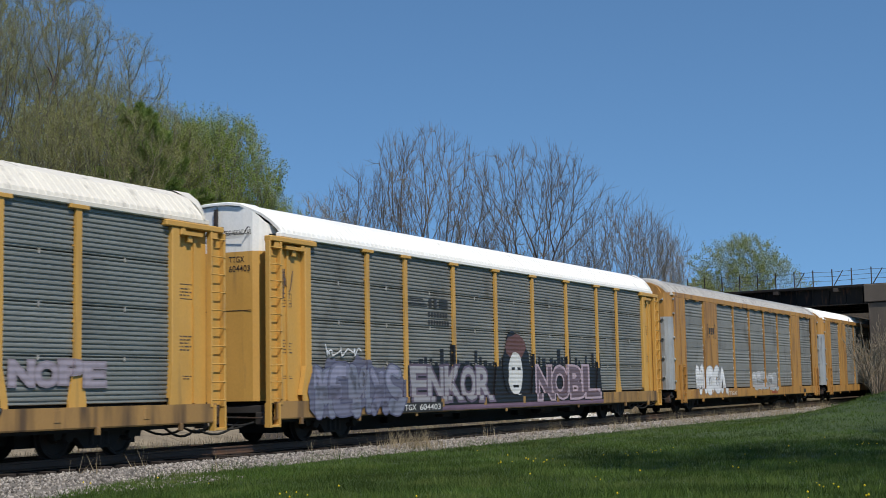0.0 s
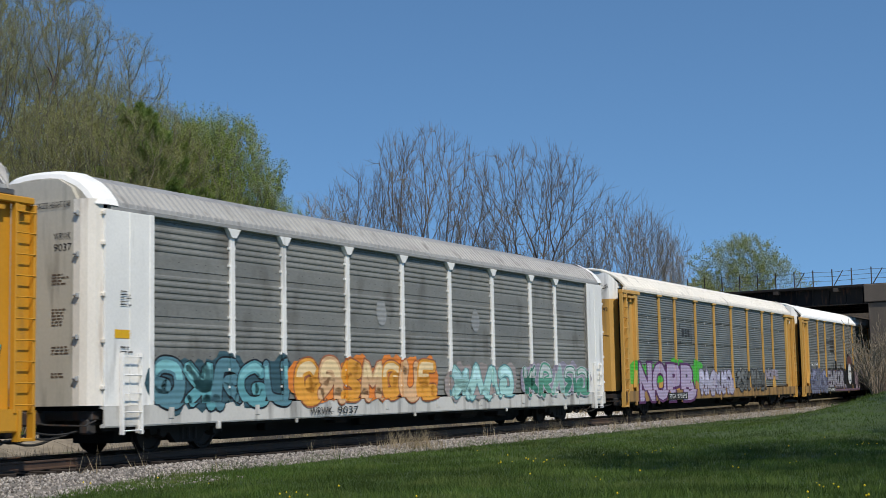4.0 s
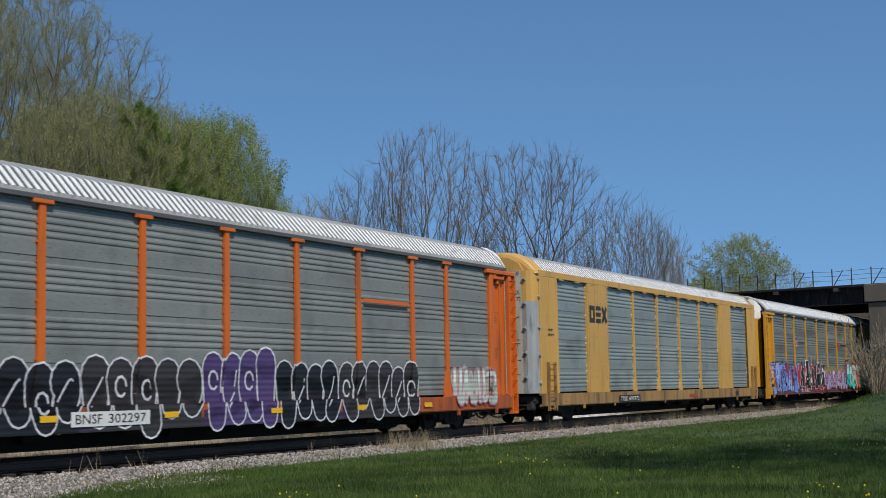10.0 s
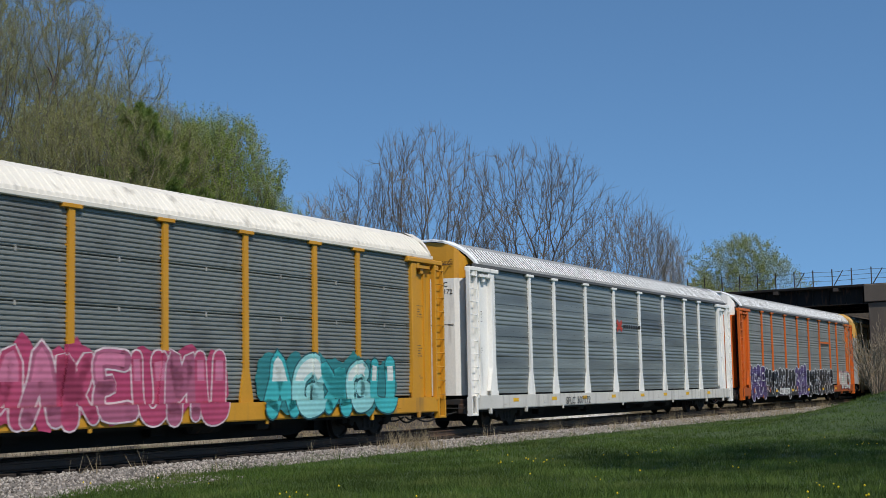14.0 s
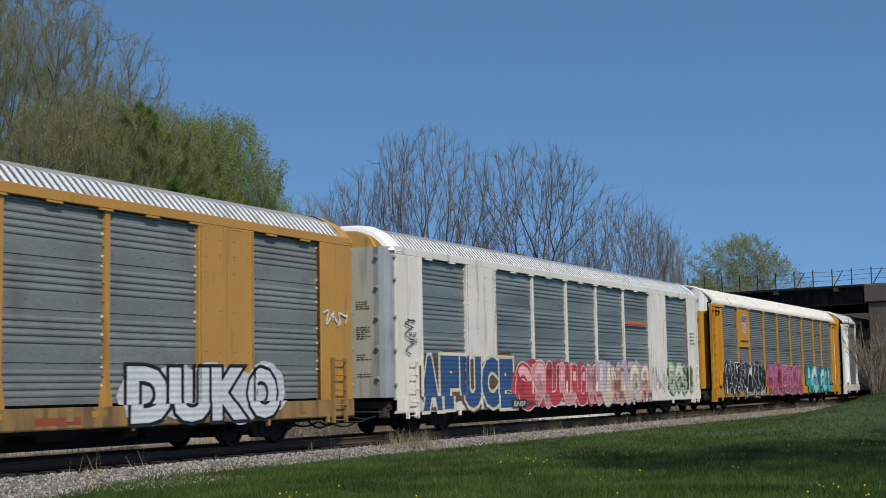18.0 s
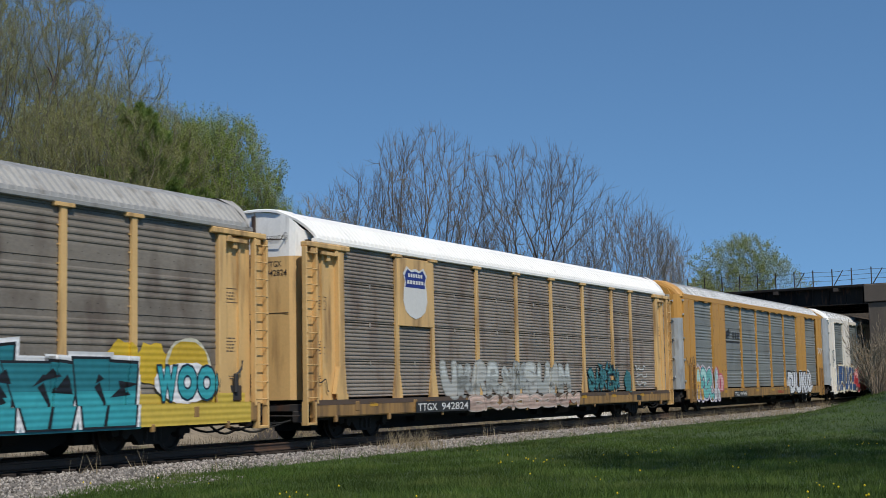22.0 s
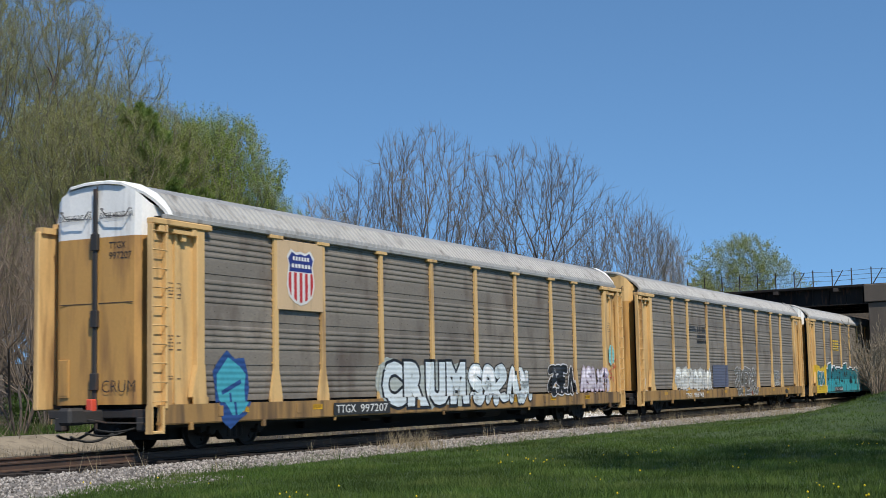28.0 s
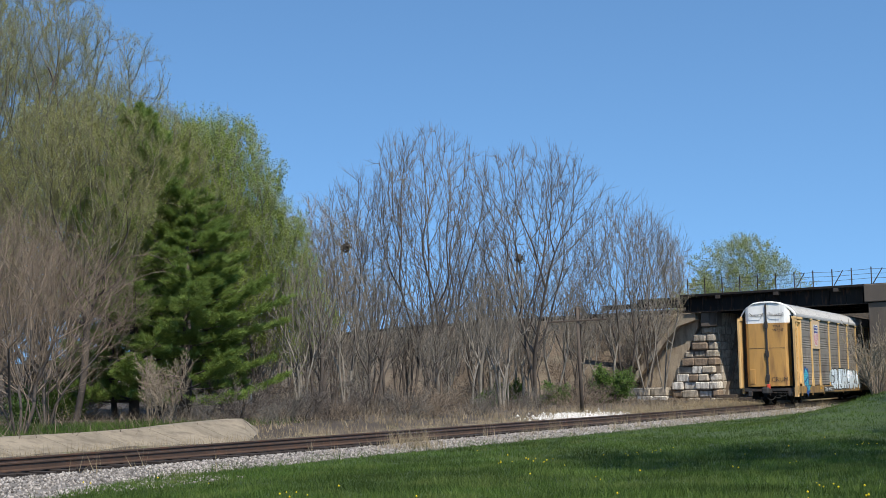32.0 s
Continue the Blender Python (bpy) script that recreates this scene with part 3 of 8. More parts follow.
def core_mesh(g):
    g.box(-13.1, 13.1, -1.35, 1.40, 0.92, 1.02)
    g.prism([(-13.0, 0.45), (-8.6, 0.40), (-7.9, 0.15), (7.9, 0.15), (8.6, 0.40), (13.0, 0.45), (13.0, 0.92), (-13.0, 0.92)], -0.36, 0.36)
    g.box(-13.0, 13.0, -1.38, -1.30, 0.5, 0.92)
    # added black blocks that stand for the shade around the trucks
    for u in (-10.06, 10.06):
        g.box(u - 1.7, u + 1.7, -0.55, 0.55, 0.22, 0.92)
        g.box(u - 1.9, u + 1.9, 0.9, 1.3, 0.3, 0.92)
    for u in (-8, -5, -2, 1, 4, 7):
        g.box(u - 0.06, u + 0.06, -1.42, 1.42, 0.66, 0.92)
    # solid black filling in place of the shaded inside
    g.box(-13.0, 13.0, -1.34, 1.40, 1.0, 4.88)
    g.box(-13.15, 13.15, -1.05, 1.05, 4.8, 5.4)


def header_mesh(g):
    g.box(-13.0, 13.0, -1.545, -1.42, 4.80, 4.905, 0.015)


def end_frame(sign):
    """Corner posts, header bracket and recessed end bay of a carrier with outside ladders."""
    def build(g):
        def bx(a, b, *r, **k):
            g.box(min(a * sign, b * sign), max(a * sign, b * sign), *r, **k)
        bx(11.72, 11.98, -1.565, -1.40, 0.98, 4.66, bevel=0.02)
        bx(11.98, 13.02, -1.42, -1.36, 0.98, 4.78)
        bx(12.55, 12.62, -1.47, -1.41, 1.0, 4.6)
        bx(11.50, 13.45, -1.60, -1.40, 4.66, 4.79, bevel=0.02)
        bx(11.62, 12.12, -1.575, -1.545, 0.98, 1.12)
        g.prism([(11.66 * sign, 1.12), (12.16 * sign, 1.12), (11.98 * sign, 1.8), (11.72 * sign, 1.8)][::sign], -1.563, -1.44)
        for a, b in ((12.0, 0.16), (13.05, 0.2)):
            bx(a, a + b, -1.58, -1.4, 4.5, 4.66, bevel=0.02)
        bx(12.15, 12.75, -1.56, -1.42, 4.52, 4.60)
        bx(12.3, 12.44, -1.52, -1.42, 4.38, 4.54)
        # far side
        bx(12.95, 13.5, 1.46, 1.6, 0.9, 4.7, bevel=0.02)
        bx(11.5, 13.45, 1.40, 1.60, 4.66, 4.79)
    return build


def ladder_rails(sign):
    def build(g):
        for a in (13.02, 13.47):
            g.box(a * sign - 0.035, a * sign + 0.035, -1.60, -1.47, 0.90, 4.66, 0.01)
        g.box(min(13.02 * sign, 13.47 * sign), max(13.02 * sign, 13.47 * sign), -1.475, -1.455, 0.95, 4.66)
        g.box(13.30 * sign - 0.2, 13.30 * sign + 0.2, -1.60, -1.42, 0.40, 0.46, 0.01)
        g.box(13.12 * sign - 0.03, 13.12 * sign + 0.03, -1.60, -1.45, 0.40, 0.95)
        g.box(13.48 * sign - 0.03, 13.48 * sign + 0.03, -1.60, -1.45, 0.40, 0.95)
    return build


def rung(g):
    g.tube([(-0.24, -1.56, 0), (-0.235, -1.60, 0), (0.235, -1.60, 0), (0.24, -1.56, 0)], 0.014, 6)


def end_doors(side, sign):
    """One leaf of the radial end doors, rounded at its outer edge."""
    def build(g):
        u = 13.36
        ring = [(0.015, u), (0.75, u), (1.0, u - 0.02), (1.13, u - 0.09), (1.20, u - 0.24), (1.28, u - 0.5), (1.36, u - 0.9)]
        roofline = [(0.0, 5.60), (0.65, 5.56), (1.0, 5.40), (1.13, 5.29), (1.2, 5.16), (1.28, 5.05), (1.36, 4.95)]
        top = lambda y: float(np.interp(y, [p[0] for p in roofline], [p[1] for p in roofline]))
        v, f = [], []
        hs = (1.0, 2.6, 4.45)
        for y, x in ring:
            for z in hs:
                v.append((x * sign, y * side, z))
            v.append((x * sign, y * side, 4.47))
            v.append(((x - 0.02) * sign, y * side, top(y)))
        n = 5
        idx = []
        for i in range(len(ring) - 1):
            for j in range(n - 1):
                q = (i * n + j, (i + 1) * n + j, (i + 1) * n + j + 1, i * n + j + 1)
                f.append(q if side * sign > 0 else q[::-1])
                idx.append(1 if j == 3 else 0)
        g.v, g.f, g.i = v, f, idx
    return build


def door_lock(sign):
    def build(g):
        x0, x1 = sorted((13.36 * sign, 13.42 * sign))
        g.box(x0, x1, -0.05, 0.05, 0.95, 5.5, 0.01)
        for z in (1.3, 2.6, 4.2):
            g.box(x0 - 0.03, x1 + 0.03, -0.09, 0.09, z, z + 0.35, 0.01)
        g.tube([(13.45 * sign, -0.1, 0.5), (13.45 * sign, -0.1, 1.1)], 0.03, 6)
    return build


def coupler(sign):
    def build(g):
        g.box(min(12.9 * sign, 13.9 * sign), max(12.9 * sign, 13.9 * sign), -0.14, 0.14, 0.62, 0.90, 0.03)
        g.box(min(13.85 * sign, 14.32 * sign), max(13.85 * sign, 14.32 * sign), -0.2, 0.16, 0.60, 0.95, 0.06)
        g.box(min(13.0 * sign, 13.3 * sign), max(13.0 * sign, 13.3 * sign), -1.35, 1.35, 0.72, 0.90, 0.02)
        for y in (-1.15, 1.05):
            g.box(13.2 * sign - 0.12, 13.2 * sign + 0.12, y - 0.12, y + 0.12, 0.45, 0.75, 0.03)
        g.tube([(13.3 * sign, -1.45, 0.72), (13.45 * sign, -1.3, 0.62), (13.6 * sign, -0.5, 0.64), (13.75 * sign, -0.1, 0.72)], 0.018, 5)
    return build


def hoses(sign):
    def build(g):
        for y, d, r in ((-0.35, 0.50, 0.028), (-0.75, 0.36, 0.024), (-1.0, 0.25, 0.022), (0.4, 0.45, 0.028)):
            pts = []
            for i in range(9):
                t = i / 8
                pts.append(((12.7 + 1.55 * t) * sign, y + 0.2 * t * (1 if y < 0 else -1), 0.66 - d * math.sin(math.pi * min(t * 0.75, 1)) * 0.8))
            g.tube(pts, r, 6)
    return build


def side_frame(g):
    g.prism([(-1.25, 0.50), (-1.15, 0.58), (-0.72, 0.58), (-0.42, 0.74), (0.42, 0.74), (0.72, 0.58), (1.15, 0.58), (1.25, 0.50), (1.22, 0.36), (0.95, 0.40),
             (0.62, 0.40), (0.40, 0.18), (-0.40, 0.18), (-0.62, 0.40), (-0.95, 0.40), (-1.22, 0.36)][::-1], -1.10, -0.93)
    for x in (-0.22, 0.0, 0.22):
        g.lathe([(0.075, 0.24), (0.075, 0.52)], "z", 8)
        n = 16
        for j in range(len(g.v) - n, len(g.v)):
            a = g.v[j]
            g.v[j] = (a[0] + x, a[1] - 1.06, a[2])
    for x in (-0.89, 0.89):
        o = len(g.v)
        g.lathe([(0.11, -1.17), (0.13, -1.13), (0.13, -0.95)], "y", 10)
        for j in range(o, len(g.v)):
            a = g.v[j]
            g.v[j] = (a[0] + x, a[1], a[2] + 0.42)


def wheelset(g):
    for s in (-1, 1):
        g.lathe([(0.10, s * 0.60), (0.36, s * 0.66), (0.46, s * 0.68), (0.46, s * 0.705), (0.425, s * 0.712), (0.415, s * 0.81), (0.36, s * 0.815), (0.33, s * 0.775), (0.14, s * 0.76), (0.12, s * 0.83)][::s], "y", 24)
        g.box(0.20, 0.28, min(s * 0.77, s * 0.80), max(s * 0.77, s * 0.80), -0.04, 0.04)
    g.lathe([(0.09, -1.0), (0.09, 1.0)], "y", 10)


def bolster(g):
    g.box(-0.28, 0.28, -1.0, 1.0, 0.36, 0.68, 0.05)
    g.box(-0.2, 0.2, -0.3, 0.3, 0.68, 0.9)


def underside_gear(g):
    """Brake reservoir, valves and rods under the deck."""
    o = len(g.v)
    g.lathe([(0.05, -0.6), (0.2, -0.52), (0.2, 0.52), (0.05, 0.6)], "x", 12)
    for j in range(o, len(g.v)):
        a = g.v[j]
        g.v[j] = (a[0] + 3.4, a[1] - 0.85, a[2] + 0.52)
    g.box(5.0, 5.5, -1.2, -0.7, 0.35, 0.72, 0.04)
    g.box(-4.2, -3.6, -1.1, -0.8, 0.4, 0.7, 0.04)
    g.tube([(-9.0, -0.5, 0.5), (9.0, -0.5, 0.5)], 0.02, 5)
    g.tube([(-12.5, -0.95, 0.55), (12.5, -0.95, 0.55)], 0.025, 5)
    for u in (-6.5, -2.2, 2.0, 6.4):
        g.box(u, u + 0.5, -0.6, -0.36, 0.3, 0.5, 0.03)


def latch(g):
    g.box(-0.014, 0.014, -1.482, -1.462, -0.075, 0.02)


def grab_iron(g):
    g.tube([(-13.39, -0.42, 5.02), (-13.47, -0.42, 5.02), (-13.47, -0.3, 4.86), (-13.47, 0.2, 4.9), (-13.47, 0.34, 5.06), (-13.39, 0.34, 5.06)], 0.014, 5)


def hatch(g):
    g.box(-13.385, -13.35, 0.72, 1.0, 1.15, 1.95, 0.01)
    g.box(-13.392, -13.38, 0.76, 0.96, 1.2, 1.9)


def door_seam(side):
    def build(g):
        g.box(-13.368, -13.358, min(0.08 * side, 0.98 * side), max(0.08 * side, 0.98 * side), 3.09, 3.105)
    return build


# flush-sided carrier
def flush_bay(u0, u1):
    """A wide painted door bay with a central seam and bolt rows."""
    def build(g):
        mid = (u0 + u1) / 2
        for a, b in ((u0, mid - 0.012), (mid + 0.012, u1)):
            g.box(a, b, -1.55, -1.44, 0.98, 4.82, 0.008)
            for f in (0.25, 0.76):
                x = a + (b - a) * f
                for z in (1.49, 1.73, 1.79, 2.07, 2.95, 3.78, 4.10, 4.16, 4.5):
                    g.box(x - 0.02, x + 0.02, -1.557, -1.55, z, z + 0.016, k=1)
            x = u0 + 0.07 if a == u0 else u1 - 0.07
            g.box(x - 0.006, x + 0.006, -1.553, -1.55, 1.0, 4.8, k=1)
    return build


def flush_end(sign):
    def build(g):
        a, b = sorted((11.72 * sign, 13.18 * sign))
        g.box(a, b, -1.55, -1.42, 0.98, 4.82, 0.01)
        g.box(12.45 * sign - 0.015, 12.45 * sign + 0.015, -1.565, -1.55, 1.0, 4.8)
        a, b = sorted((11.72 * sign, 11.86 * sign))
        g.box(a, b, -1.565, -1.44, 0.98, 4.82, 0.01)
    return build


def flush_header(g):
    g.box(-13.18, 13.18, -1.552, -1.42, 4.82, 5.03, 0.012)
    for u in np.arange(-11.5, 11.6, 1.4):
        g.box(u, u + 0.4, -1.558, -1.50, 4.775, 4.815)


def flush_corner(sign):
    """Rounded silver corner of the radial end door with its hinges."""
    def build(g):
        pts = [(13.18, -1.50), (13.34, -1.46), (13.46, -1.36), (13.52, -1.22), (13.53, -1.05)]
        v = [(u * sign, y, z) for u, y in pts for z in (1.0, 4.0, 5.0)]
        f, idx = [], []
        for i in range(4):
            for j in range(2):
                q = (i * 3 + j, (i + 1) * 3 + j, (i + 1) * 3 + j + 1, i * 3 + j + 1)
                f.append(q if sign < 0 else q[::-1])
                idx.append(j)
        g.v, g.f, g.i = v, [tuple(reversed(q)) for q in f], idx
        for z in (1.3, 2.2, 3.1, 4.1, 4.7):
            g.box(min(13.17 * sign, 13.24 * sign), max(13.17 * sign, 13.24 * sign), -1.565, -1.48, z, z + 0.08, 0.012)
    return build


def flush_face(sign):
    def build(g):
        x0, x1 = sorted((13.40 * sign, 13.53 * sign))
        g.box(x0, x1, -1.06, 1.3, 1.0, 5.0, k=0)
        x0, x1 = sorted((13.53 * sign, 13.54 * sign))
        g.box(x0, x1, -0.02, 0.02, 1.0, 5.0, k=0)
        g.prism([(-1.10, 5.0), (1.10, 5.0), (0.96, 5.25), (0.62, 5.44), (-0.62, 5.44), (-0.96, 5.25)], min(13.3 * sign, 13.5 * sign), max(13.3 * sign, 13.5 * sign), "x", k=1)
    return build


def hinge(sign):
    def build(g):
        x0, x1 = sorted((13.50 * sign, 13.60 * sign))
        g.box(x0, x1, -1.20, -1.10, 0.0, 0.04, 0.01)
        g.box(x0, x1, -1.21, -1.18, -0.03, 0.07, 0.01)
    return build


def short_ladder(sign):
    def build(g):
        for a in (12.18, 12.74):
            g.box(a * sign - 0.03, a * sign + 0.03, -1.66, -1.56, 0.42, 2.02, 0.01)
    return build


# ---------------------------------------------------------------- lettering and painted pictures
FONT_CACHE = {}


def glyph_polys(text, fat=0.0):
    """Triangles (in the plane, one unit high) of a word in the built-in font."""
    key = (text, fat)
    if key not in FONT_CACHE:
        cu = bpy.data.curves.new("word", "FONT")
        cu.body, cu.offset, cu.resolution_u = text, fat, 3
        ob = bpy.data.objects.new("word", cu)
        me = bpy.data.meshes.new_from_object(ob)
        me.calc_loop_triangles()
        co = [(v.co.x, v.co.y) for v in me.vertices]
        tris = [[co[i] for i in t.vertices] for t in me.loop_triangles]
        bpy.data.objects.remove(ob)
        bpy.data.meshes.remove(me)
        bpy.data.curves.remove(cu)
        FONT_CACHE[key] = tris
    return FONT_CACHE[key]


def fitted(tris, u0, u1, z0, z1, box=None):
    """Fit shapes into a box on a car's side."""
    xs = [p[0] for t in (box or tris) for p in t]
    ys = [p[1] for t in (box or tris) for p in t]
    ax, bx, ay, by = min(xs), max(xs), min(ys), max(ys)
    kx, ky = (u1 - u0) / (bx - ax), (z1 - z0) / (by - ay)
    return [[(u0 + (x - ax) * kx, z0 + (y - ay) * ky) for x, y in t] for t in tris]


def clipped(poly, a, b, axis):
    """A convex shape cut to the band a..b along one axis."""
    for lim, sgn in ((a, 1), (b, -1)):
        out = []
        for i in range(len(poly)):
            p, q = poly[i - 1], poly[i]
            dp, dq = (p[axis] - lim) * sgn, (q[axis] - lim) * sgn
            if (dp >= 0) != (dq >= 0):
                t = dp / (dp - dq)
                out.append((p[0] + (q[0] - p[0]) * t, p[1] + (q[1] - p[1]) * t))
            if dq >= 0:
                out.append(q)
        poly = out
        if len(poly) < 3:
            return []
    return poly


# half width of a flared post, from height to height
FLARE = ((1.0, 1.2, 0.23), (1.2, 1.33, 0.205), (1.33, 1.46, 0.18), (1.46, 1.59, 0.15), (1.59, 1.72, 0.12), (1.72, 6.0, 0.09))


def flanks(style):
    """The rearward flanks of the posts: place, and from height to height."""
    if style == "ladder":
        return [(u - h, a, b, -1.523) for u in BAYS[1:-1] for a, b, h in FLARE] + [(11.715, 1.0, 4.66, -1.57), (-11.985, 1.0, 4.66, -1.57)]
    inner = BAYS[3:-3] if style == "flush" else BAYS[1:-1]
    return [(u - (0.07 if style == "flush" else 0.08), 1.0, 6.0, -1.523) for u in inner]


def zones(style):
    """Bands along a car's side and how far out its surface stands in each."""
    half = {"ladder": 0.085, "flush": 0.07, "capped": 0.08}[style]
    out = []
    edges = [-13.6]
    for b in BAYS:
        edges += [b - half, b + half]
    edges.append(13.6)
    for i in range(len(edges) - 1):
        mid = (edges[i] + edges[i + 1]) / 2
        post = i % 2 == 1
        if abs(mid) > 11.9:
            y = -1.422 if style == "ladder" and abs(mid) < 13.0 else -1.556
        elif style == "flush" and 6.9 < abs(mid) < 9.1:
            y = -1.558
        elif post:
            y = -1.523
        else:
            y = -1.468
        if abs(mid) < 11.5 and not post:
            out.append((edges[i] - 0.08, edges[i + 1] + 0.08, 1.0, 6.0, y))
        elif style == "ladder" and abs(mid) < 11.5:
            out += [(mid - h, mid + h, a, b, y) for a, b, h in FLARE]
        else:
            out.append((edges[i], edges[i + 1], 1.0, 6.0, y))
    if style == "ladder":
        for a, b in ((11.705, 11.99), (-11.99, -11.705)):
            out.append((a, b, 1.0, 4.66, -1.57))
        for a, b in ((11.62, 12.16), (-12.16, -11.62)):
            out.append((a, b, 1.0, 1.25, -1.579))
    out.append((-13.3, 13.3, 0.3, 1.0, -1.578))
    return out


class Painting:
    """Flat layers of paint that follow panels, posts and sill."""

    def __init__(self, style):
        self.z, self.flank = zones(style), flanks(style)
        self.dx, self.car = 0.0, None
        self.v, self.f, self.i, self.mats, self.level = [], [], [], [], 0.0

    def layer(self, polys, mat, step=0.0012):
        if mat not in self.mats:
            self.mats.append(mat)
        k = self.mats.index(mat)
        self.level += step
        for poly in polys:
            poly = [(p[0] + self.dx, p[1]) for p in poly]
            lo, hi = min(p[0] for p in poly), max(p[0] for p in poly)
            for a, b, c, d, y in self.z:
                if b - a < 0.5:
                    a -= self.level
                if hi < a or lo > b:
                    continue
                q = clipped(clipped(poly, a, b, 0), c, d, 1)
                if len(q) >= 3:
                    o = len(self.v)
                    ar = sum(q[j - 1][0] * q[j][1] - q[j][0] * q[j - 1][1] for j in range(len(q)))
                    if ar < 0:
                        q = q[::-1]
                    self.v += [(x, y - self.level, z) for x, z in q]
                    self.f.append(tuple(range(o, o + len(q))))
                    self.i.append(k)
            for e, c, d, front in self.flank:
                if not lo < e < hi:
                    continue
                cut = []
                for j in range(len(poly)):
                    (x0, za), (x1, zb) = poly[j - 1], poly[j]
                    if (x0 - e) * (x1 - e) < 0:
                        cut.append(za + (zb - za) * (e - x0) / (x1 - x0))
                if len(cut) < 2:
                    continue
                za, zb = max(min(cut), c), min(max(cut), d)
                if zb - za > 0.01:
                    o, x = len(self.v), e - 0.002 - self.level
                    self.v += [(x, front - self.level, za), (x, front - self.level, zb), (x, -1.47, zb), (x, -1.47, za)]
                    self.f.append((o, o + 3, o + 2, o + 1))
                    self.i.append(k)

    def flush(self):
        """Close one painted piece as a part of its own."""
        if self.car is not None and self.f:
            put("graffiti", mesh_of("graffiti", self.v, self.f, self.mats, self.i), self.car)
            self.v, self.f, self.i, self.mats = [], [], [], []

    def done(self, name, parent, label):
        if self.f:
            return put(name, mesh_of(name, self.v, self.f, self.mats, self.i), parent, label)


SPRAY = {}


def spray(col):
    """Spray paint that lies on the corrugations."""
    key = tuple(round(c, 3) for c in col)
    if key not in SPRAY:
        SPRAY[key] = surface("spray_paint", col, 0.5, var=0.10, scale=1.1, fine=9, bump=0.0, wave=0.125, dist=0.003)
    return SPRAY[key]


def blob(rnd, cx, cz, rx, rz, n=14, rough=0.25):
    """A ragged rounded patch, as triangles about its middle."""
    pts = []
    for i in range(n):
        t = 2 * math.pi * i / n
        k = 1 + rnd.uniform(-rough, rough)
        pts.append((cx + rx * k * math.cos(t), cz + rz * k * math.sin(t)))
    return [[(cx, cz), pts[i], pts[(i + 1) % n]] for i in range(n)]


def stroke(a, b, w0, w1=None):
    w1 = w0 if w1 is None else w1
    dx, dz = b[0] - a[0], b[1] - a[1]
    d = math.hypot(dx, dz) or 1
    nx, nz = -dz / d, dx / d
    return [(a[0] + nx * w0, a[1] + nz * w0), (b[0] + nx * w1, b[1] + nz * w1), (b[0] - nx * w1, b[1] - nz * w1), (a[0] - nx * w0, a[1] - nz * w0)]


def rect(a, b, c, d):
    return [(a, c), (b, c), (b, d), (a, d)]


def smooth_path(pts, sub):
    """A soft curve through the points."""
    if sub < 2:
        return list(pts)
    out, n = [], len(pts)
    for i in range(n - 1):
        p0, p1, p2, p3 = pts[max(i - 1, 0)], pts[i], pts[i + 1], pts[min(i + 2, n - 1)]
        for j in range(sub):
            t = j / sub
            out.append(tuple(0.5 * (2 * b + (c - a) * t + (2 * a - 5 * b + 4 * c - d) * t * t + (3 * b - a - 3 * c + d) * t ** 3) for a, b, c, d in zip(p0, p1, p2, p3)))
    return out + [pts[-1]]


def ribbon(path, widths, more=0.0, sharp=False):
    """A brushed stroke of changing width along a path, as flat quads with its ends closed."""
    n, L, R = len(path), [], []
    for i in range(n):
        a, b, c = path[max(i - 1, 0)], path[i], path[min(i + 1, n - 1)]
        d0, d1 = (b[0] - a[0], b[1] - a[1]), (c[0] - b[0], c[1] - b[1])
        h0, h1 = math.hypot(*d0), math.hypot(*d1)
        d0 = d1 if h0 < 1e-6 else d0
        d1 = d0 if h1 < 1e-6 else d1
        h0, h1 = math.hypot(*d0) or 1, math.hypot(*d1) or 1
        n0, n1 = (-d0[1] / h0, d0[0] / h0), (-d1[1] / h1, d1[0] / h1)
        m = (n0[0] + n1[0], n0[1] + n1[1])
        q = m[0] * m[0] + m[1] * m[1]
        k = min(2 / q, 0.95) if q > 0.2 else 0.95
        w = widths[i] + more
        L.append((b[0] + m[0] * k * w, b[1] + m[1] * k * w))
        R.append((b[0] - m[0] * k * w, b[1] - m[1] * k * w))
    polys = []
    for i in range(n - 1):
        polys += [[L[i], L[i + 1], R[i + 1]], [L[i], R[i + 1], R[i]]]
    for i, e in ((0, -1), (n - 1, 1)):
        w = widths[i] + more
        if sharp or w < 0.02:
            a, b = path[max(i - 1, 0)], path[min(i + 1, n - 1)]
            d = math.hypot(b[0] - a[0], b[1] - a[1]) or 1
            polys.append([L[i], R[i], (path[i][0] + (b[0] - a[0]) / d * e * more, path[i][1] + (b[1] - a[1]) / d * e * more)])
        else:
            polys.append([(path[i][0] + w * math.cos(q * 0.5236), path[i][1] + w * math.sin(q * 0.5236)) for q in range(12)])
    return polys


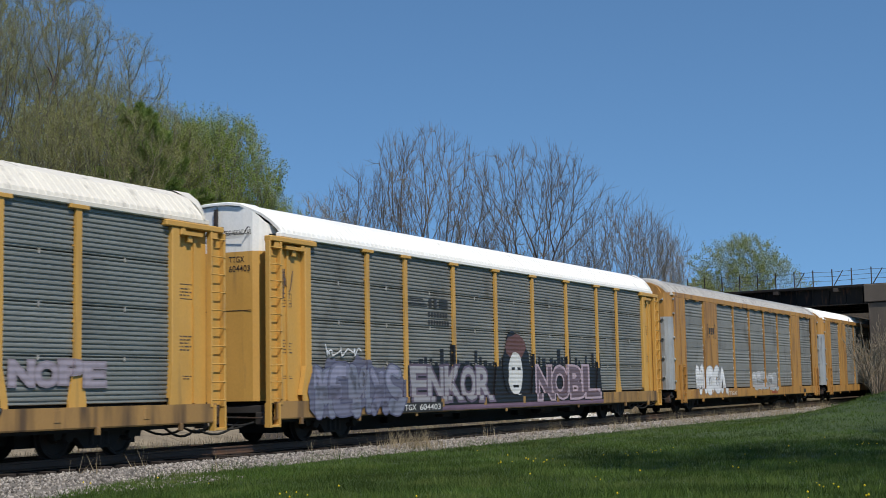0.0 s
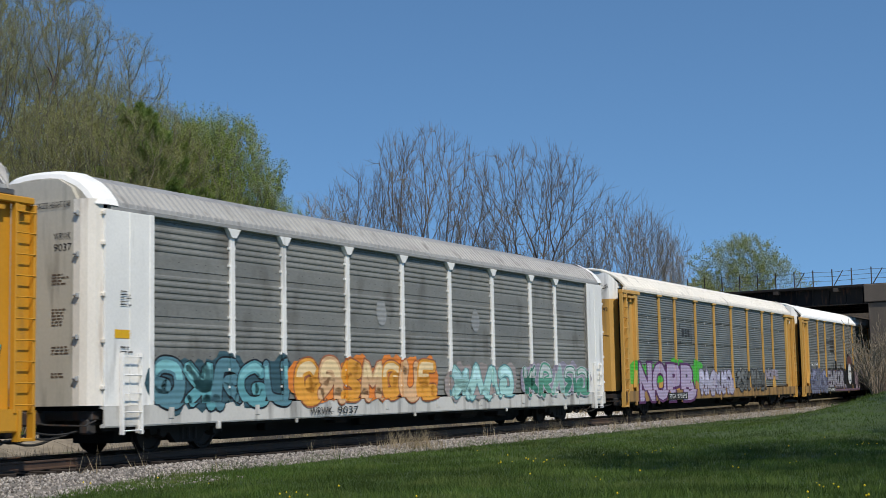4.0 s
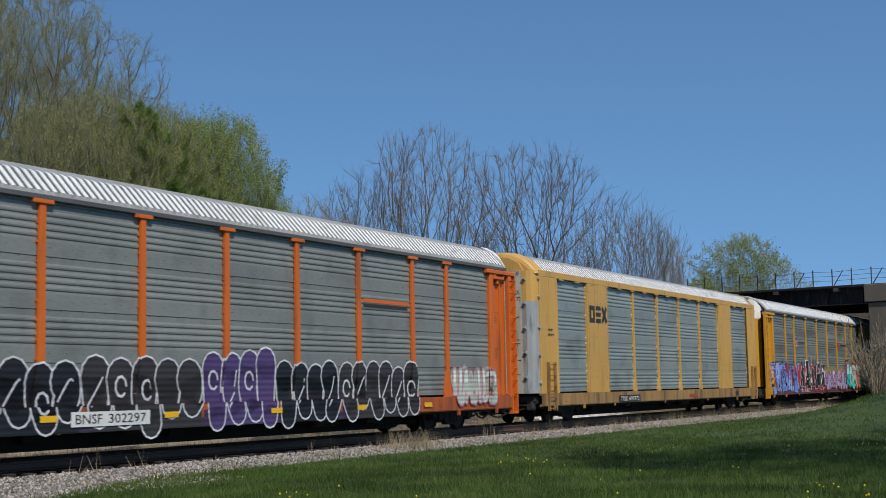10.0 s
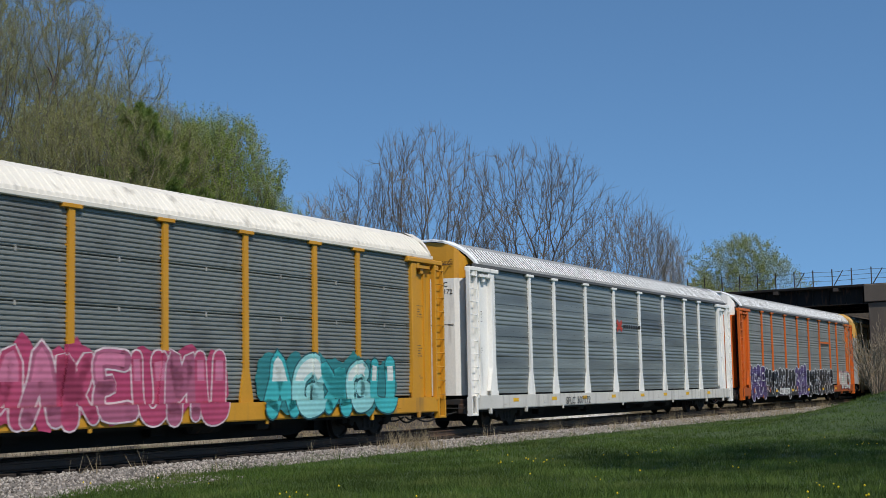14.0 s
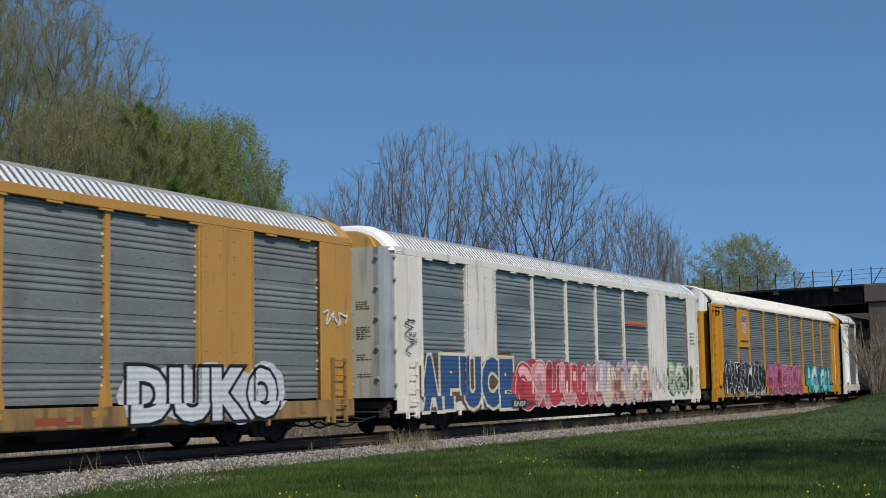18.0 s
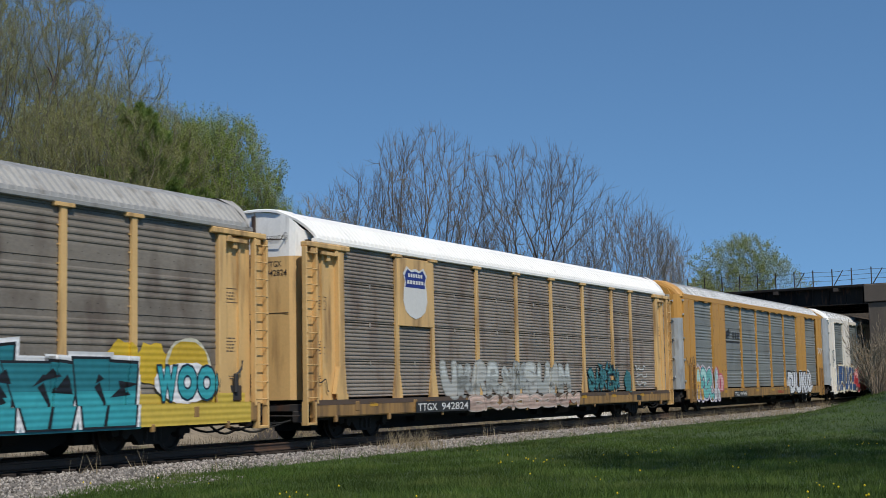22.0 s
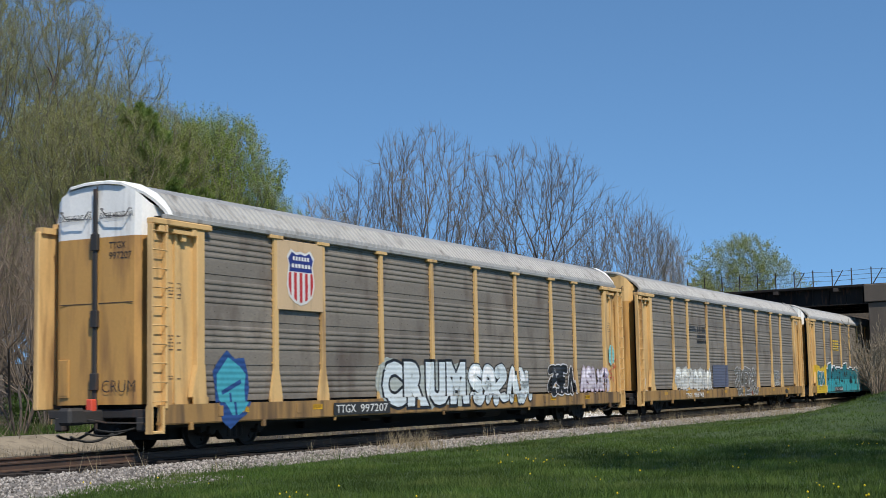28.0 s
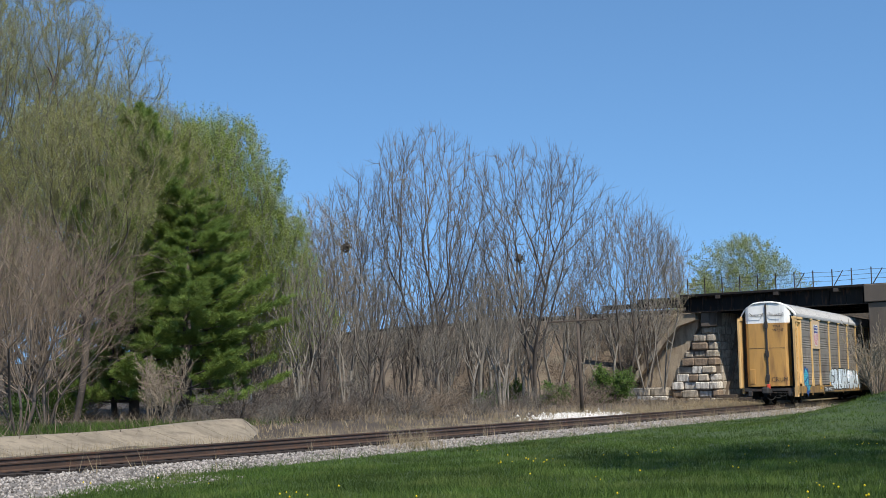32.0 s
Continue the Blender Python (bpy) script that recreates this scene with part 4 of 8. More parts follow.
FORMS = [[(0.02, 0), (0.05, 0.5), (0.2, 0.95), (0.8, 0.95), (0.9, 0.6), (0.45, 0.46), (0.95, 0.03)],
         [(0.95, 0.82), (0.6, 1.0), (0.1, 0.8), (0.02, 0.3), (0.35, 0.0), (0.9, 0.1), (0.95, 0.4), (0.6, 0.42)],
         [(0.02, 1), (0.04, 0.3), (0.3, 0.0), (0.75, 0.03), (0.95, 0.35), (0.96, 1)],
         [(0.92, 0.9), (0.35, 1.0), (0.05, 0.74), (0.45, 0.52), (0.93, 0.32), (0.65, 0.0), (0.05, 0.08)],
         [(0.03, 0.0), (0.06, 0.98), (0.5, 0.42), (0.92, 1), (0.97, 0.0)],
         [(0.95, 0.95), (0.1, 0.95), (0.06, 0.5), (0.6, 0.5), (0.06, 0.46), (0.08, 0.04), (0.98, 0.05)],
         [(0.0, 0.0), (0.25, 0.6), (0.48, 1.0), (0.7, 0.6), (0.98, 0.0)],
         [(0.06, 0.0), (0.05, 1.0), (0.08, 0.45), (0.55, 0.55), (0.9, 1.0), (0.4, 0.5), (0.95, 0.0)]]


def piece(pt, seed, u0, u1, z0, z1, fills, outline, cloud=None, letters=4, wild=0.2, core=None, shine=None, thick=1.3, halo=None, edge=0.04, drop=None):
    """An unreadable sprayed piece: interlocking fat strokes with an outline, over a cloud of colour."""
    rnd = random.Random(seed)
    pt.flush()
    h, w = z1 - z0, (u1 - u0) / letters
    if cloud:
        for i in range(letters * 2 + 1):
            pt.layer(blob(rnd, u0 + (u1 - u0) * (i + 0.3) / (letters * 2 + 1), z0 + h * rnd.uniform(0.42, 0.66), w * 0.46, h * rnd.uniform(0.38, 0.5), 20, 0.12), spray(cloud), 0.0002)
    angular = wild >= 0.4
    t = min(w * 0.15, h * 0.125) * thick
    runs = []
    for i in range(letters):
        a = u0 + w * i - w * 0.06
        b = a + w * 1.12
        lean = rnd.uniform(-wild, wild) * w * 0.5
        up = rnd.uniform(-0.06, 0.06)
        def node(cx, cz):
            z = z0 + t + (h - 2 * t) * min(max(cz + up + rnd.uniform(-0.05, 0.05), 0), 1)
            return (a + t + (b - a - 2 * t) * cx + lean * cz + rnd.uniform(-0.05, 0.05) * w, z)
        turned = rnd.random() < 0.5
        pts = [node(1 - q[0] if turned else q[0], q[1]) for q in FORMS[rnd.randrange(len(FORMS))]]
        path = smooth_path(pts, 1 if angular else 5)
        n = len(path)
        ws = [t * (1.0 + 0.22 * math.sin(3.1 * j / n + i)) for j in range(n)]
        runs.append((path, ws, i))
        if angular:
            for extra in range(2):
                if rnd.random() < wild:
                    c = node(rnd.uniform(0.1, 0.9), 0.5)
                    d = (c[0] + rnd.uniform(-0.5, 0.5) * w, z1 + h * rnd.uniform(-0.08, 0.14) if rnd.random() < 0.6 else z0 - h * rnd.uniform(0, 0.06))
                    runs.append(([c, ((c[0] + d[0]) / 2 + 0.1 * w, (c[1] + d[1]) / 2), d], [t * 0.8, t * 0.55, 0.012], i))
    if drop:
        for path, ws, i in runs:
            pt.layer(ribbon([(x + 0.09, z - 0.08) for x, z in path], ws, edge, angular), spray(drop), 0.0003)
    if halo:
        for path, ws, i in runs:
            pt.layer(ribbon(path, ws, edge + 0.08, angular), spray(halo), 0.0003)
    # letter by letter, each over the one before it
    tone = core or tuple(min(c * 1.45 + 0.02, 0.85) for c in fills[-1])
    split = z0 + h * 0.58
    for path, ws, i in runs:
        pt.layer(ribbon(path, ws, edge, angular), spray(outline), 0.0004)
    for k, (path, ws, i) in enumerate(runs):
        if k % 2 and not angular:
            pt.layer(ribbon(path, ws, edge * 0.8, angular), spray(outline), 0.0004)
        pt.layer(ribbon(path, ws, 0.0, angular), spray(fills[i % len(fills)]), 0.0004)
        lit = [q for q in (clipped(p, split, z1 + h, 1) for p in ribbon(path, [x * 0.6 for x in ws], 0.0, True)) if q]
        if lit and k % 3 != 2:
            pt.layer(lit, spray(tone), 0.0004)
        if shine and len(path) > 3:
            m = max(len(path) // 2, 3)
            pt.layer(ribbon([(x - 0.35 * t, z + 0.35 * t) for x, z in path[1:m]], [0.022] * (m - 1), 0.0, True), spray(shine), 0.0004)
    if angular:
        tones = list(fills) + ([cloud] if cloud else []) + ([shine] if shine else [])
        for k in range(letters * 3):
            x, z = rnd.uniform(u0, u1), rnd.uniform(z0 + 0.1 * h, z1)
            q = [(x, z), (x + rnd.uniform(-0.35, 0.35), z + rnd.uniform(0.15, 0.42)), (x + rnd.uniform(0.1, 0.34), z + rnd.uniform(-0.2, 0.12))]
            cx, cz = sum(p[0] for p in q) / 3, sum(p[1] for p in q) / 3
            pt.layer([[(cx + (a - cx) * 1.35, cz + (b - cz) * 1.35) for a, b in q]], spray(outline), 0.0003)
            pt.layer([q], spray(tones[k % len(tones)]), 0.0003)
    pt.flush()


def blocks(pt, seed, u0, u1, z0, z1, upper, lower, outline, halo, letters):
    """Heavy slabs side by side with jagged tops, two tones of fill and dark wedges between them."""
    rnd = random.Random(seed)
    pt.flush()
    w, split, slabs = (u1 - u0) / letters, z0 + (z1 - z0) * 0.45, []
    for i in range(letters):
        a, b = u0 + w * i, u0 + w * (i + 1)
        m, ta, tb = a + w * rnd.uniform(0.3, 0.7), z1 - rnd.uniform(0, 0.4), z1 - rnd.uniform(-0.12, 0.4)
        k = rnd.uniform(-0.24, 0.24) * w
        slabs.append([[(a + k, z0), (m, z0), (m, ta), (a - k, ta)], [(m, z0), (b - k, z0), (b + k * 0.5, tb), (m, tb + rnd.uniform(-0.25, 0.1))]])
    def grown(q, d):
        cx, cz = sum(p[0] for p in q) / 4, sum(p[1] for p in q) / 4
        return [(x + (d if x > cx else -d), z + (d if z > cz else -min(d, 0.04))) for x, z in q]
    for d, tone in ((0.14, halo), (0.05, outline)):
        for q in slabs:
            pt.layer([grown(p, d) for p in q], spray(tone), 0.0003)
    for q in slabs:
        pt.layer([grown(p, 0.05) for p in q], spray(outline), 0.0003)
        pt.layer([grown(p, -0.012) if i else p for i, p in enumerate(q)], spray(upper), 0.0003)
        pt.layer([c for c in (clipped(p, z0, split, 1) for p in q) if c], spray(lower), 0.0003)
    for q in slabs:
        x0, x1 = q[0][0][0], q[1][1][0]
        for k in range(3):
            x, z = x0 + (x1 - x0) * rnd.uniform(0.15, 0.8), z0 + (z1 - z0) * rnd.uniform(0.2, 0.72)
            pt.layer([[(x, z), (x + rnd.uniform(0.2, 0.6), z + rnd.uniform(-0.08, 0.16)), (x + rnd.uniform(-0.1, 0.4), z + rnd.uniform(0.12, 0.36))]], spray(outline), 0.0003)
        x = x0 + (x1 - x0) * rnd.uniform(0.35, 0.65)
        pt.layer(ribbon([(x, z0), (x + 0.1, z0 + 0.45), (x - 0.12, z0 + 0.8)], [0.05, 0.035, 0.09], 0.0, True), spray(outline), 0.0003)
    pt.flush()


def fingers(pt, seed, u0, u1, z0, z1, fill, outline, step=0.62):
    """A row of tall rounded shapes side by side, filled dark and outlined."""
    rnd = random.Random(seed)
    pt.flush()
    pt.layer([rect(u0 + 0.1, u1 - 0.1, z0 - 0.12, z0 + 0.5)], spray(fill), 0.0004)
    n = max(int((u1 - u0) / step), 2)
    for i in range(n):
        x = u0 + (u1 - u0) * (i + 0.5) / n
        r = (u1 - u0) / n * 0.56
        top = z1 - r - rnd.uniform(0, 0.16)
        bend = rnd.uniform(-0.12, 0.12)
        foot = z0 + rnd.uniform(0.0, 0.45)
        path = smooth_path([(x + bend, foot), (x - bend * 0.5, (foot + top) / 2), (x + bend * 0.3, top)], 5)
        ws = [r * (0.72 + 0.28 * j / (len(path) - 1)) for j in range(len(path))]
        pt.layer(ribbon(path, ws, 0.042), spray(outline), 0.0004)
        pt.layer(ribbon(path, ws, 0.0), spray(fill), 0.0004)
        k = rnd.random()
        if k < 0.4:
            c = (x, top - rnd.uniform(0.1, 0.5))
            pt.layer(ribbon([(c[0] + 0.16 * math.cos(q * 0.7), c[1] + 0.2 * math.sin(q * 0.7)) for q in range(9)], [0.026] * 9, 0.0, True), spray(outline), 0.0004)
        elif k < 0.75:
            pt.layer(ribbon(smooth_path([(x - r * 0.6, foot + 0.1), (x + r * 0.2, foot + 0.5), (x + r * 0.5, top)], 4), [0.022] * 9, 0.0, True), spray(outline), 0.0004)
    pt.flush()


def word(pt, text, u0, u1, z0, z1, fill, outline=None, cloud=None, seed=1, fat=0.03):
    """Readable sprayed letters with an outline."""
    rnd = random.Random(seed)
    pt.flush()
    if cloud:
        for i in range(5):
            pt.level -= 0.0009
            pt.layer(blob(rnd, u0 + (u1 - u0) * (i + 0.5) / 5, (z0 + z1) / 2 + rnd.uniform(-0.1, 0.2), (u1 - u0) / 6.5, (z1 - z0) * 0.52, 36, 0.05), spray(cloud))
    n = len(text)
    for i, ch in enumerate(text):
        a, b = u0 + (u1 - u0) * i / n, u0 + (u1 - u0) * (i + 0.96) / n
        dz = rnd.uniform(-0.04, 0.04)
        base = glyph_polys(ch, fat)
        if outline:
            pt.layer(fitted(glyph_polys(ch, fat + 0.055), a, b, z0 + dz, z1 + dz, base), spray(outline))
        pt.layer(fitted(base, a, b, z0 + dz, z1 + dz), spray(fill))
    pt.flush()


def marks(parent, style, text, u0, u1, z0, z1, mat, label="", back=None):
    """Stencilled reporting marks."""
    pt = Painting(style)
    pt.level = 0.03
    if back:
        pt.layer([[(u0 - 0.12, z0 - 0.05), (u1 + 0.12, z0 - 0.05), (u1 + 0.12, z1 + 0.05), (u0 - 0.12, z1 + 0.05)]], back)
        pt.done("number_board", parent, label)
        pt.v, pt.f, pt.i, pt.mats = [], [], [], []
    n, at = len(text), 0
    for chunk in text.split(" "):
        a, b = u0 + (u1 - u0) * at / n, u0 + (u1 - u0) * (at + len(chunk)) / n
        pt.layer(fitted(glyph_polys(chunk, 0.008), a, b, z0, z1), mat)
        pt.level -= 0.0012
        pt.done("lettering", parent, label)
        pt.v, pt.f, pt.i, pt.mats = [], [], [], []
        at += len(chunk) + 1


def bars(parent, style, u0, u1, z0, z1, rows, mat, seed=0):
    """Small print too small to read."""
    rnd = random.Random(seed)
    pt, h, words = Painting(style), (z1 - z0) / (rows * 2 - 1), []
    pt.level = 0.015
    for i in range(rows):
        z, u, end = z0 + 2 * i * h, u0, u0 + (u1 - u0) * rnd.uniform(0.5, 1)
        while u < end:
            b = min(u + rnd.uniform(0.08, 0.22), end)
            words.append([(u, z), (b, z), (b, z + 0.6 * h), (u, z + 0.6 * h)])
            u = b + 0.035
    pt.layer(words, mat)
    return pt.done("small_print", parent, "")


def shield(parent, style, u0, u1, z0, z1, stripes=True, rim=True):
    """A shield-shaped sign: navy head over a striped or white field."""
    pt = Painting(style)
    def outline(k):
        cu, cz, a, b = (u0 + u1) / 2, (z0 + z1) / 2, (u1 - u0) / 2 * k, (z1 - z0) / 2 * k
        half = [(0.0, 0.94), (0.35, 0.88), (0.7, 1.0), (1.0, 0.72), (0.86, 0.45), (0.95, 0.1), (1.0, -0.3), (0.82, -0.7), (0.45, -0.9), (0.0, -1.0)]
        full = half + [(-x, z) for x, z in half[-2:0:-1]]
        return [(cu + x * a, cz + z * b) for x, z in full], (cu, cz)
    o, c = outline(1.0)
    pt.layer([[c, o[i - 1], o[i]] for i in range(len(o))], WHITE_WRITING)
    o, c = outline(0.9)
    inner = [[c, o[i - 1], o[i]] for i in range(len(o))]
    cut = z0 + (z1 - z0) * 0.60
    head = [q for q in (clipped(t, cut, z1 + 1, 1) for t in inner) if q]
    pt.layer(head, SIGN_BLUE)
    if stripes:
        n = 9
        for i in range(0, n, 2):
            a = u0 + (u1 - u0) * (0.06 + 0.88 * i / n)
            pt.layer([q for q in (clipped(clipped(t, z0 - 1, cut - 0.02, 1), a, a + (u1 - u0) * 0.88 / n, 0) for t in inner) if q], SIGN_RED)
    for z, k in ((0.80, 0.62), (0.67, 0.7)):
        zz, w = z0 + (z1 - z0) * z, (u1 - u0) * k / 2
        cu = (u0 + u1) / 2
        pt.layer([[(cu - w + 2 * w * i / 6 + 0.02, zz), (cu - w + 2 * w * (i + 1) / 6 - 0.02, zz), (cu - w + 2 * w * (i + 1) / 6 - 0.02, zz + 0.07 * (z1 - z0)),
                   (cu - w + 2 * w * i / 6 + 0.02, zz + 0.07 * (z1 - z0))] for i in range(6)], WHITE_WRITING)
    return pt.done("shield_emblem", parent, "navy, white and red shield emblem" if stripes else "navy and white shield emblem")


def emblem_blocks(parent, style, u0, u1, z0, z1, mat, kind, label):
    """A company emblem as plain shapes in its colour."""
    pt = Painting(style)
    w, h = u1 - u0, z1 - z0
    R = lambda a, b, c, d: [(u0 + w * a, z0 + h * c), (u0 + w * b, z0 + h * c), (u0 + w * b, z0 + h * d), (u0 + w * a, z0 + h * d)]
    if kind == "three":          # three heavy blocks
        pt.layer([R(0.0, 0.10, 0, 1), R(0.10, 0.20, 0, 0.26), R(0.10, 0.20, 0.74, 1), R(0.20, 0.30, 0, 1)], mat)
        pt.layer([R(0.36, 0.64, 0.76, 1), R(0.36, 0.64, 0.38, 0.62), R(0.36, 0.64, 0, 0.24)], mat)
        pt.layer([stroke((u0 + w * 0.72, z0 + 0.05 * h), (u0 + w * 0.97, z1 - 0.05 * h), w * 0.05)], mat)
        pt.layer([stroke((u0 + w * 0.97, z0 + 0.05 * h), (u0 + w * 0.72, z1 - 0.05 * h), w * 0.05)], mat)
    elif kind == "framed":       # blocks between brackets
        pt.layer([R(0, 0.03, 0, 1), R(0.03, 0.09, 0, 0.07), R(0.03, 0.09, 0.93, 1), R(0.97, 1, 0, 1), R(0.91, 0.97, 0, 0.07), R(0.91, 0.97, 0.93, 1),
                  R(0.17, 0.36, 0.32, 0.75), R(0.42, 0.6, 0.62, 0.75), R(0.42, 0.6, 0.46, 0.58), R(0.42, 0.6, 0.30, 0.42), R(0.66, 0.84, 0.32, 0.75),
                  R(0.2, 0.3, 0.1, 0.16), R(0.7, 0.8, 0.1, 0.16)], mat)
    elif kind == "stripes":      # tapering speed stripes and two small rows
        pt.layer([R(0.0, 0.46 - 0.03 * i, 0.70 + 0.085 * i, 0.74 + 0.085 * i) for i in range(4)], mat)
        pt.layer([R(0.5, 0.58, 0.68, 1), R(0.63, 0.71, 0.68, 1), R(0.77, 1.0, 0.68, 0.77), R(0.77, 1.0, 0.80, 0.88), R(0.77, 1.0, 0.92, 1)], mat)
        pt.layer([R(0.48 + 0.075 * i, 0.48 + 0.075 * i + 0.055, 0.34, 0.52) for i in range(7)] + [R(0.48 + 0.07 * i, 0.48 + 0.07 * i + 0.05, 0.04, 0.22) for i in range(8)], mat)
    elif kind == "horse":        # a dark slanted figure, two heavy blocks and a row beneath
        pt.layer([stroke((u0, z0 + h * 0.55), (u0 + w * 0.32, z1), w * 0.055), R(0.03, 0.4, 0.9, 1), R(0.0, 0.3, 0.36, 0.46), R(0.06, 0.34, 0.58, 0.64)], mat)
        pt.layer([R(0.52, 0.61, 0.36, 0.96), R(0.67, 0.76, 0.36, 0.96), R(0.8, 1.0, 0.36, 0.5), R(0.8, 1.0, 0.58, 0.74), R(0.8, 1.0, 0.82, 0.96)], mat)
        pt.layer([R(0.0 + 0.066 * i, 0.05 + 0.066 * i, 0.0, 0.17) for i in range(15)], mat)
    elif kind == "glass":        # a small red crossed figure and a dark row
        pt.layer([stroke((u0, z0), (u0 + w * 0.22, z1), w * 0.035)], RED_WRITING)
        pt.layer([stroke((u0 + w * 0.22, z0), (u0, z1), w * 0.035)], RED_WRITING)
        pt.layer([R(0.28 + 0.078 * i, 0.335 + 0.078 * i, 0.28, 0.66) for i in range(9)], mat)
    elif kind == "swoosh":       # a slim orange mark
        pt.layer([R(0, 1.0, 0.55, 1.0)], mat)
        pt.layer([R(0.0, 0.96, 0.0, 0.35)], WRITING)
    elif kind == "underlined":
        for a in (0.0, 0.36, 0.70):
            pt.layer([R(a, a + 0.28, 0.30, 0.46), R(a, a + 0.28, 0.57, 0.73), R(a, a + 0.28, 0.84, 1)], mat)
        pt.layer([R(0, 1, 0.12, 0.18), R(0, 1, 0.0, 0.06)], mat)
    return pt.done("emblem", parent, label)


# ---------------------------------------------------------------- auto carriers
TURNING = []       # wheelsets, with the place of their car in the train


def truck(car, u, index):
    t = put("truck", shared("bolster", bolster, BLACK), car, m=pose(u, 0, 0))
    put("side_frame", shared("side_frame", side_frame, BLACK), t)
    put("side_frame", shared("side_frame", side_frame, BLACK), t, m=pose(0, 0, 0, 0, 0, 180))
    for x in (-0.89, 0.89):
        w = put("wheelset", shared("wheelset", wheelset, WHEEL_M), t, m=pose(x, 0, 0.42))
        TURNING.append((w, index, x))
    return t


def carrier(index, style, body, roof, panel, label, ends=None, top=None, sill=None, seams=(), roof_tip=None, corner=None):
    """One enclosed auto carrier. style: ladder (outside ladders and flared posts), flush, or capped."""
    ends, sill, roof_tip, top = ends or body, sill or body, roof_tip or roof, top or body
    car = tagged(new("auto_carrier"), label, "rail car", "auto carriers of the train")
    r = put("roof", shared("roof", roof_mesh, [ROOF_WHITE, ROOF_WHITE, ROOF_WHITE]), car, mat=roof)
    # valleys and flats of silver and grey roofs darkened in colour as shade
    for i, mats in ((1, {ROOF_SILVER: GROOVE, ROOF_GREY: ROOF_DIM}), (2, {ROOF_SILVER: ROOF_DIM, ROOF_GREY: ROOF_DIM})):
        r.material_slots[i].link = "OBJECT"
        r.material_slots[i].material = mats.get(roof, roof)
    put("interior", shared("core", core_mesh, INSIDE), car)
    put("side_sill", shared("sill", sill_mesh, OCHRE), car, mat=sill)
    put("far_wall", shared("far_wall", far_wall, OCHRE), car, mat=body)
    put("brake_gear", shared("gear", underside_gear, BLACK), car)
    for sign in (-1, 1):
        if style == "ladder":
            put("roof_hood", shared("roof_tip%d" % sign, roof_tip_set_back(sign), ROOF_WHITE), car, mat=roof_tip)
        else:
            hood = put("roof_hood", shared("roof_end%d" % sign, roof_end(sign), [ROOF_WHITE, ROOF_WHITE]), car, mat=roof_tip)
            hood.material_slots[1].link = "OBJECT"
            hood.material_slots[1].material = top
        put("coupler", shared("coupler%d" % sign, coupler(sign), STEEL), car)
        put("air_hose", shared("hose%d" % sign, hoses(sign), RUBBER), car)
        if style == "ladder":
            put("end_frame", shared("end_frame%d" % sign, end_frame(sign), OCHRE), car, mat=body)
            lad = put("ladder", shared("ladder%d" % sign, ladder_rails(sign), OCHRE), car, mat=body)
            for i in range(10):
                put("rung", shared("rung", rung, OCHRE), lad, mat=body, m=pose(13.245 * sign, 0, 1.05 + 0.385 * i))
            for side in (-1, 1):
                me = shared("door%d%d" % (side, sign), end_doors(side, sign), [OCHRE, OCHRE])
                d = put("end_door", me, car, mat=ends)
                d.material_slots[1].link = "OBJECT"
                d.material_slots[1].material = top
            put("door_lock", shared("lock%d" % sign, door_lock(sign), STEEL), car)
        else:
            put("end_sheet", shared("flush_end%d" % sign, flush_end(sign), OCHRE), car, mat=body)
            c = put("door_edge", shared("flush_corner%d" % sign, flush_corner(sign), [OCHRE, OCHRE]), car, mat=corner or DOOR_SILVER)
            c.material_slots[1].link = "OBJECT"
            c.material_slots[1].material = top if top is body else (corner or DOOR_SILVER)
            for z in (1.5, 2.3, 3.1, 3.9, 4.7):
                put("hinge", shared("hinge%d" % sign, hinge(sign), DOOR_SILVER), car, m=pose(0, 0, z))
            c = put("end_door", shared("flush_face%d" % sign, flush_face(sign), [OCHRE, OCHRE]), car, mat=ends)
            c.material_slots[1].link = "OBJECT"
            c.material_slots[1].material = top
            lad = put("ladder", shared("short_ladder%d" % sign, short_ladder(sign), OCHRE), car, mat=SILL_OCHRE if body in (OCHRE, ORANGE_OCHRE) else body)
            for i in range(5):
                put("rung", shared("rung", rung, OCHRE), lad, mat=SILL_OCHRE if body in (OCHRE, ORANGE_OCHRE) else body, m=pose(12.46 * sign, -0.06, 0.5 + 0.36 * i))
    gap = {"ladder": 0.09, "flush": 0.065, "capped": 0.07}[style]
    for i in range(len(BAYS) - 1):
        a, b = BAYS[i] + gap * (i > 0), BAYS[i + 1] - gap * (i < len(BAYS) - 2)
        if style == "flush":
            a, b = BAYS[i] if i in (2, 8) else a, BAYS[i + 1] if i in (0, 6) else b
        if style == "flush" and i in (1, 7):
            put("door_bay", shared("bay%d" % i, flush_bay(BAYS[i], BAYS[i + 1]), [OCHRE, RUST_AND_SHADE]), car, mat=body)
            continue
        put("side_panel", shared("panel%s%d%d" % (style, i, len(seams)), side_panel(a, b, seams, style == "flush"), [PANEL_BLUE, INSIDE, ROOF_WHITE]), car, mat=panel)
    inner = BAYS[1:-1]
    if style == "ladder":
        # rail takes the roof's dark tone on silver and grey roofs
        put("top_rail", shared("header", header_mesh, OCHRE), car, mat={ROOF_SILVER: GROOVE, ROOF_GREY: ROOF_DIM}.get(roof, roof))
        for u in inner:
            put("post", shared("post_flared", post_flared, OCHRE), car, mat=body, m=pose(u, 0, 0))
    elif style == "flush":
        put("top_rail", shared("flush_header", flush_header, OCHRE), car, mat=body)
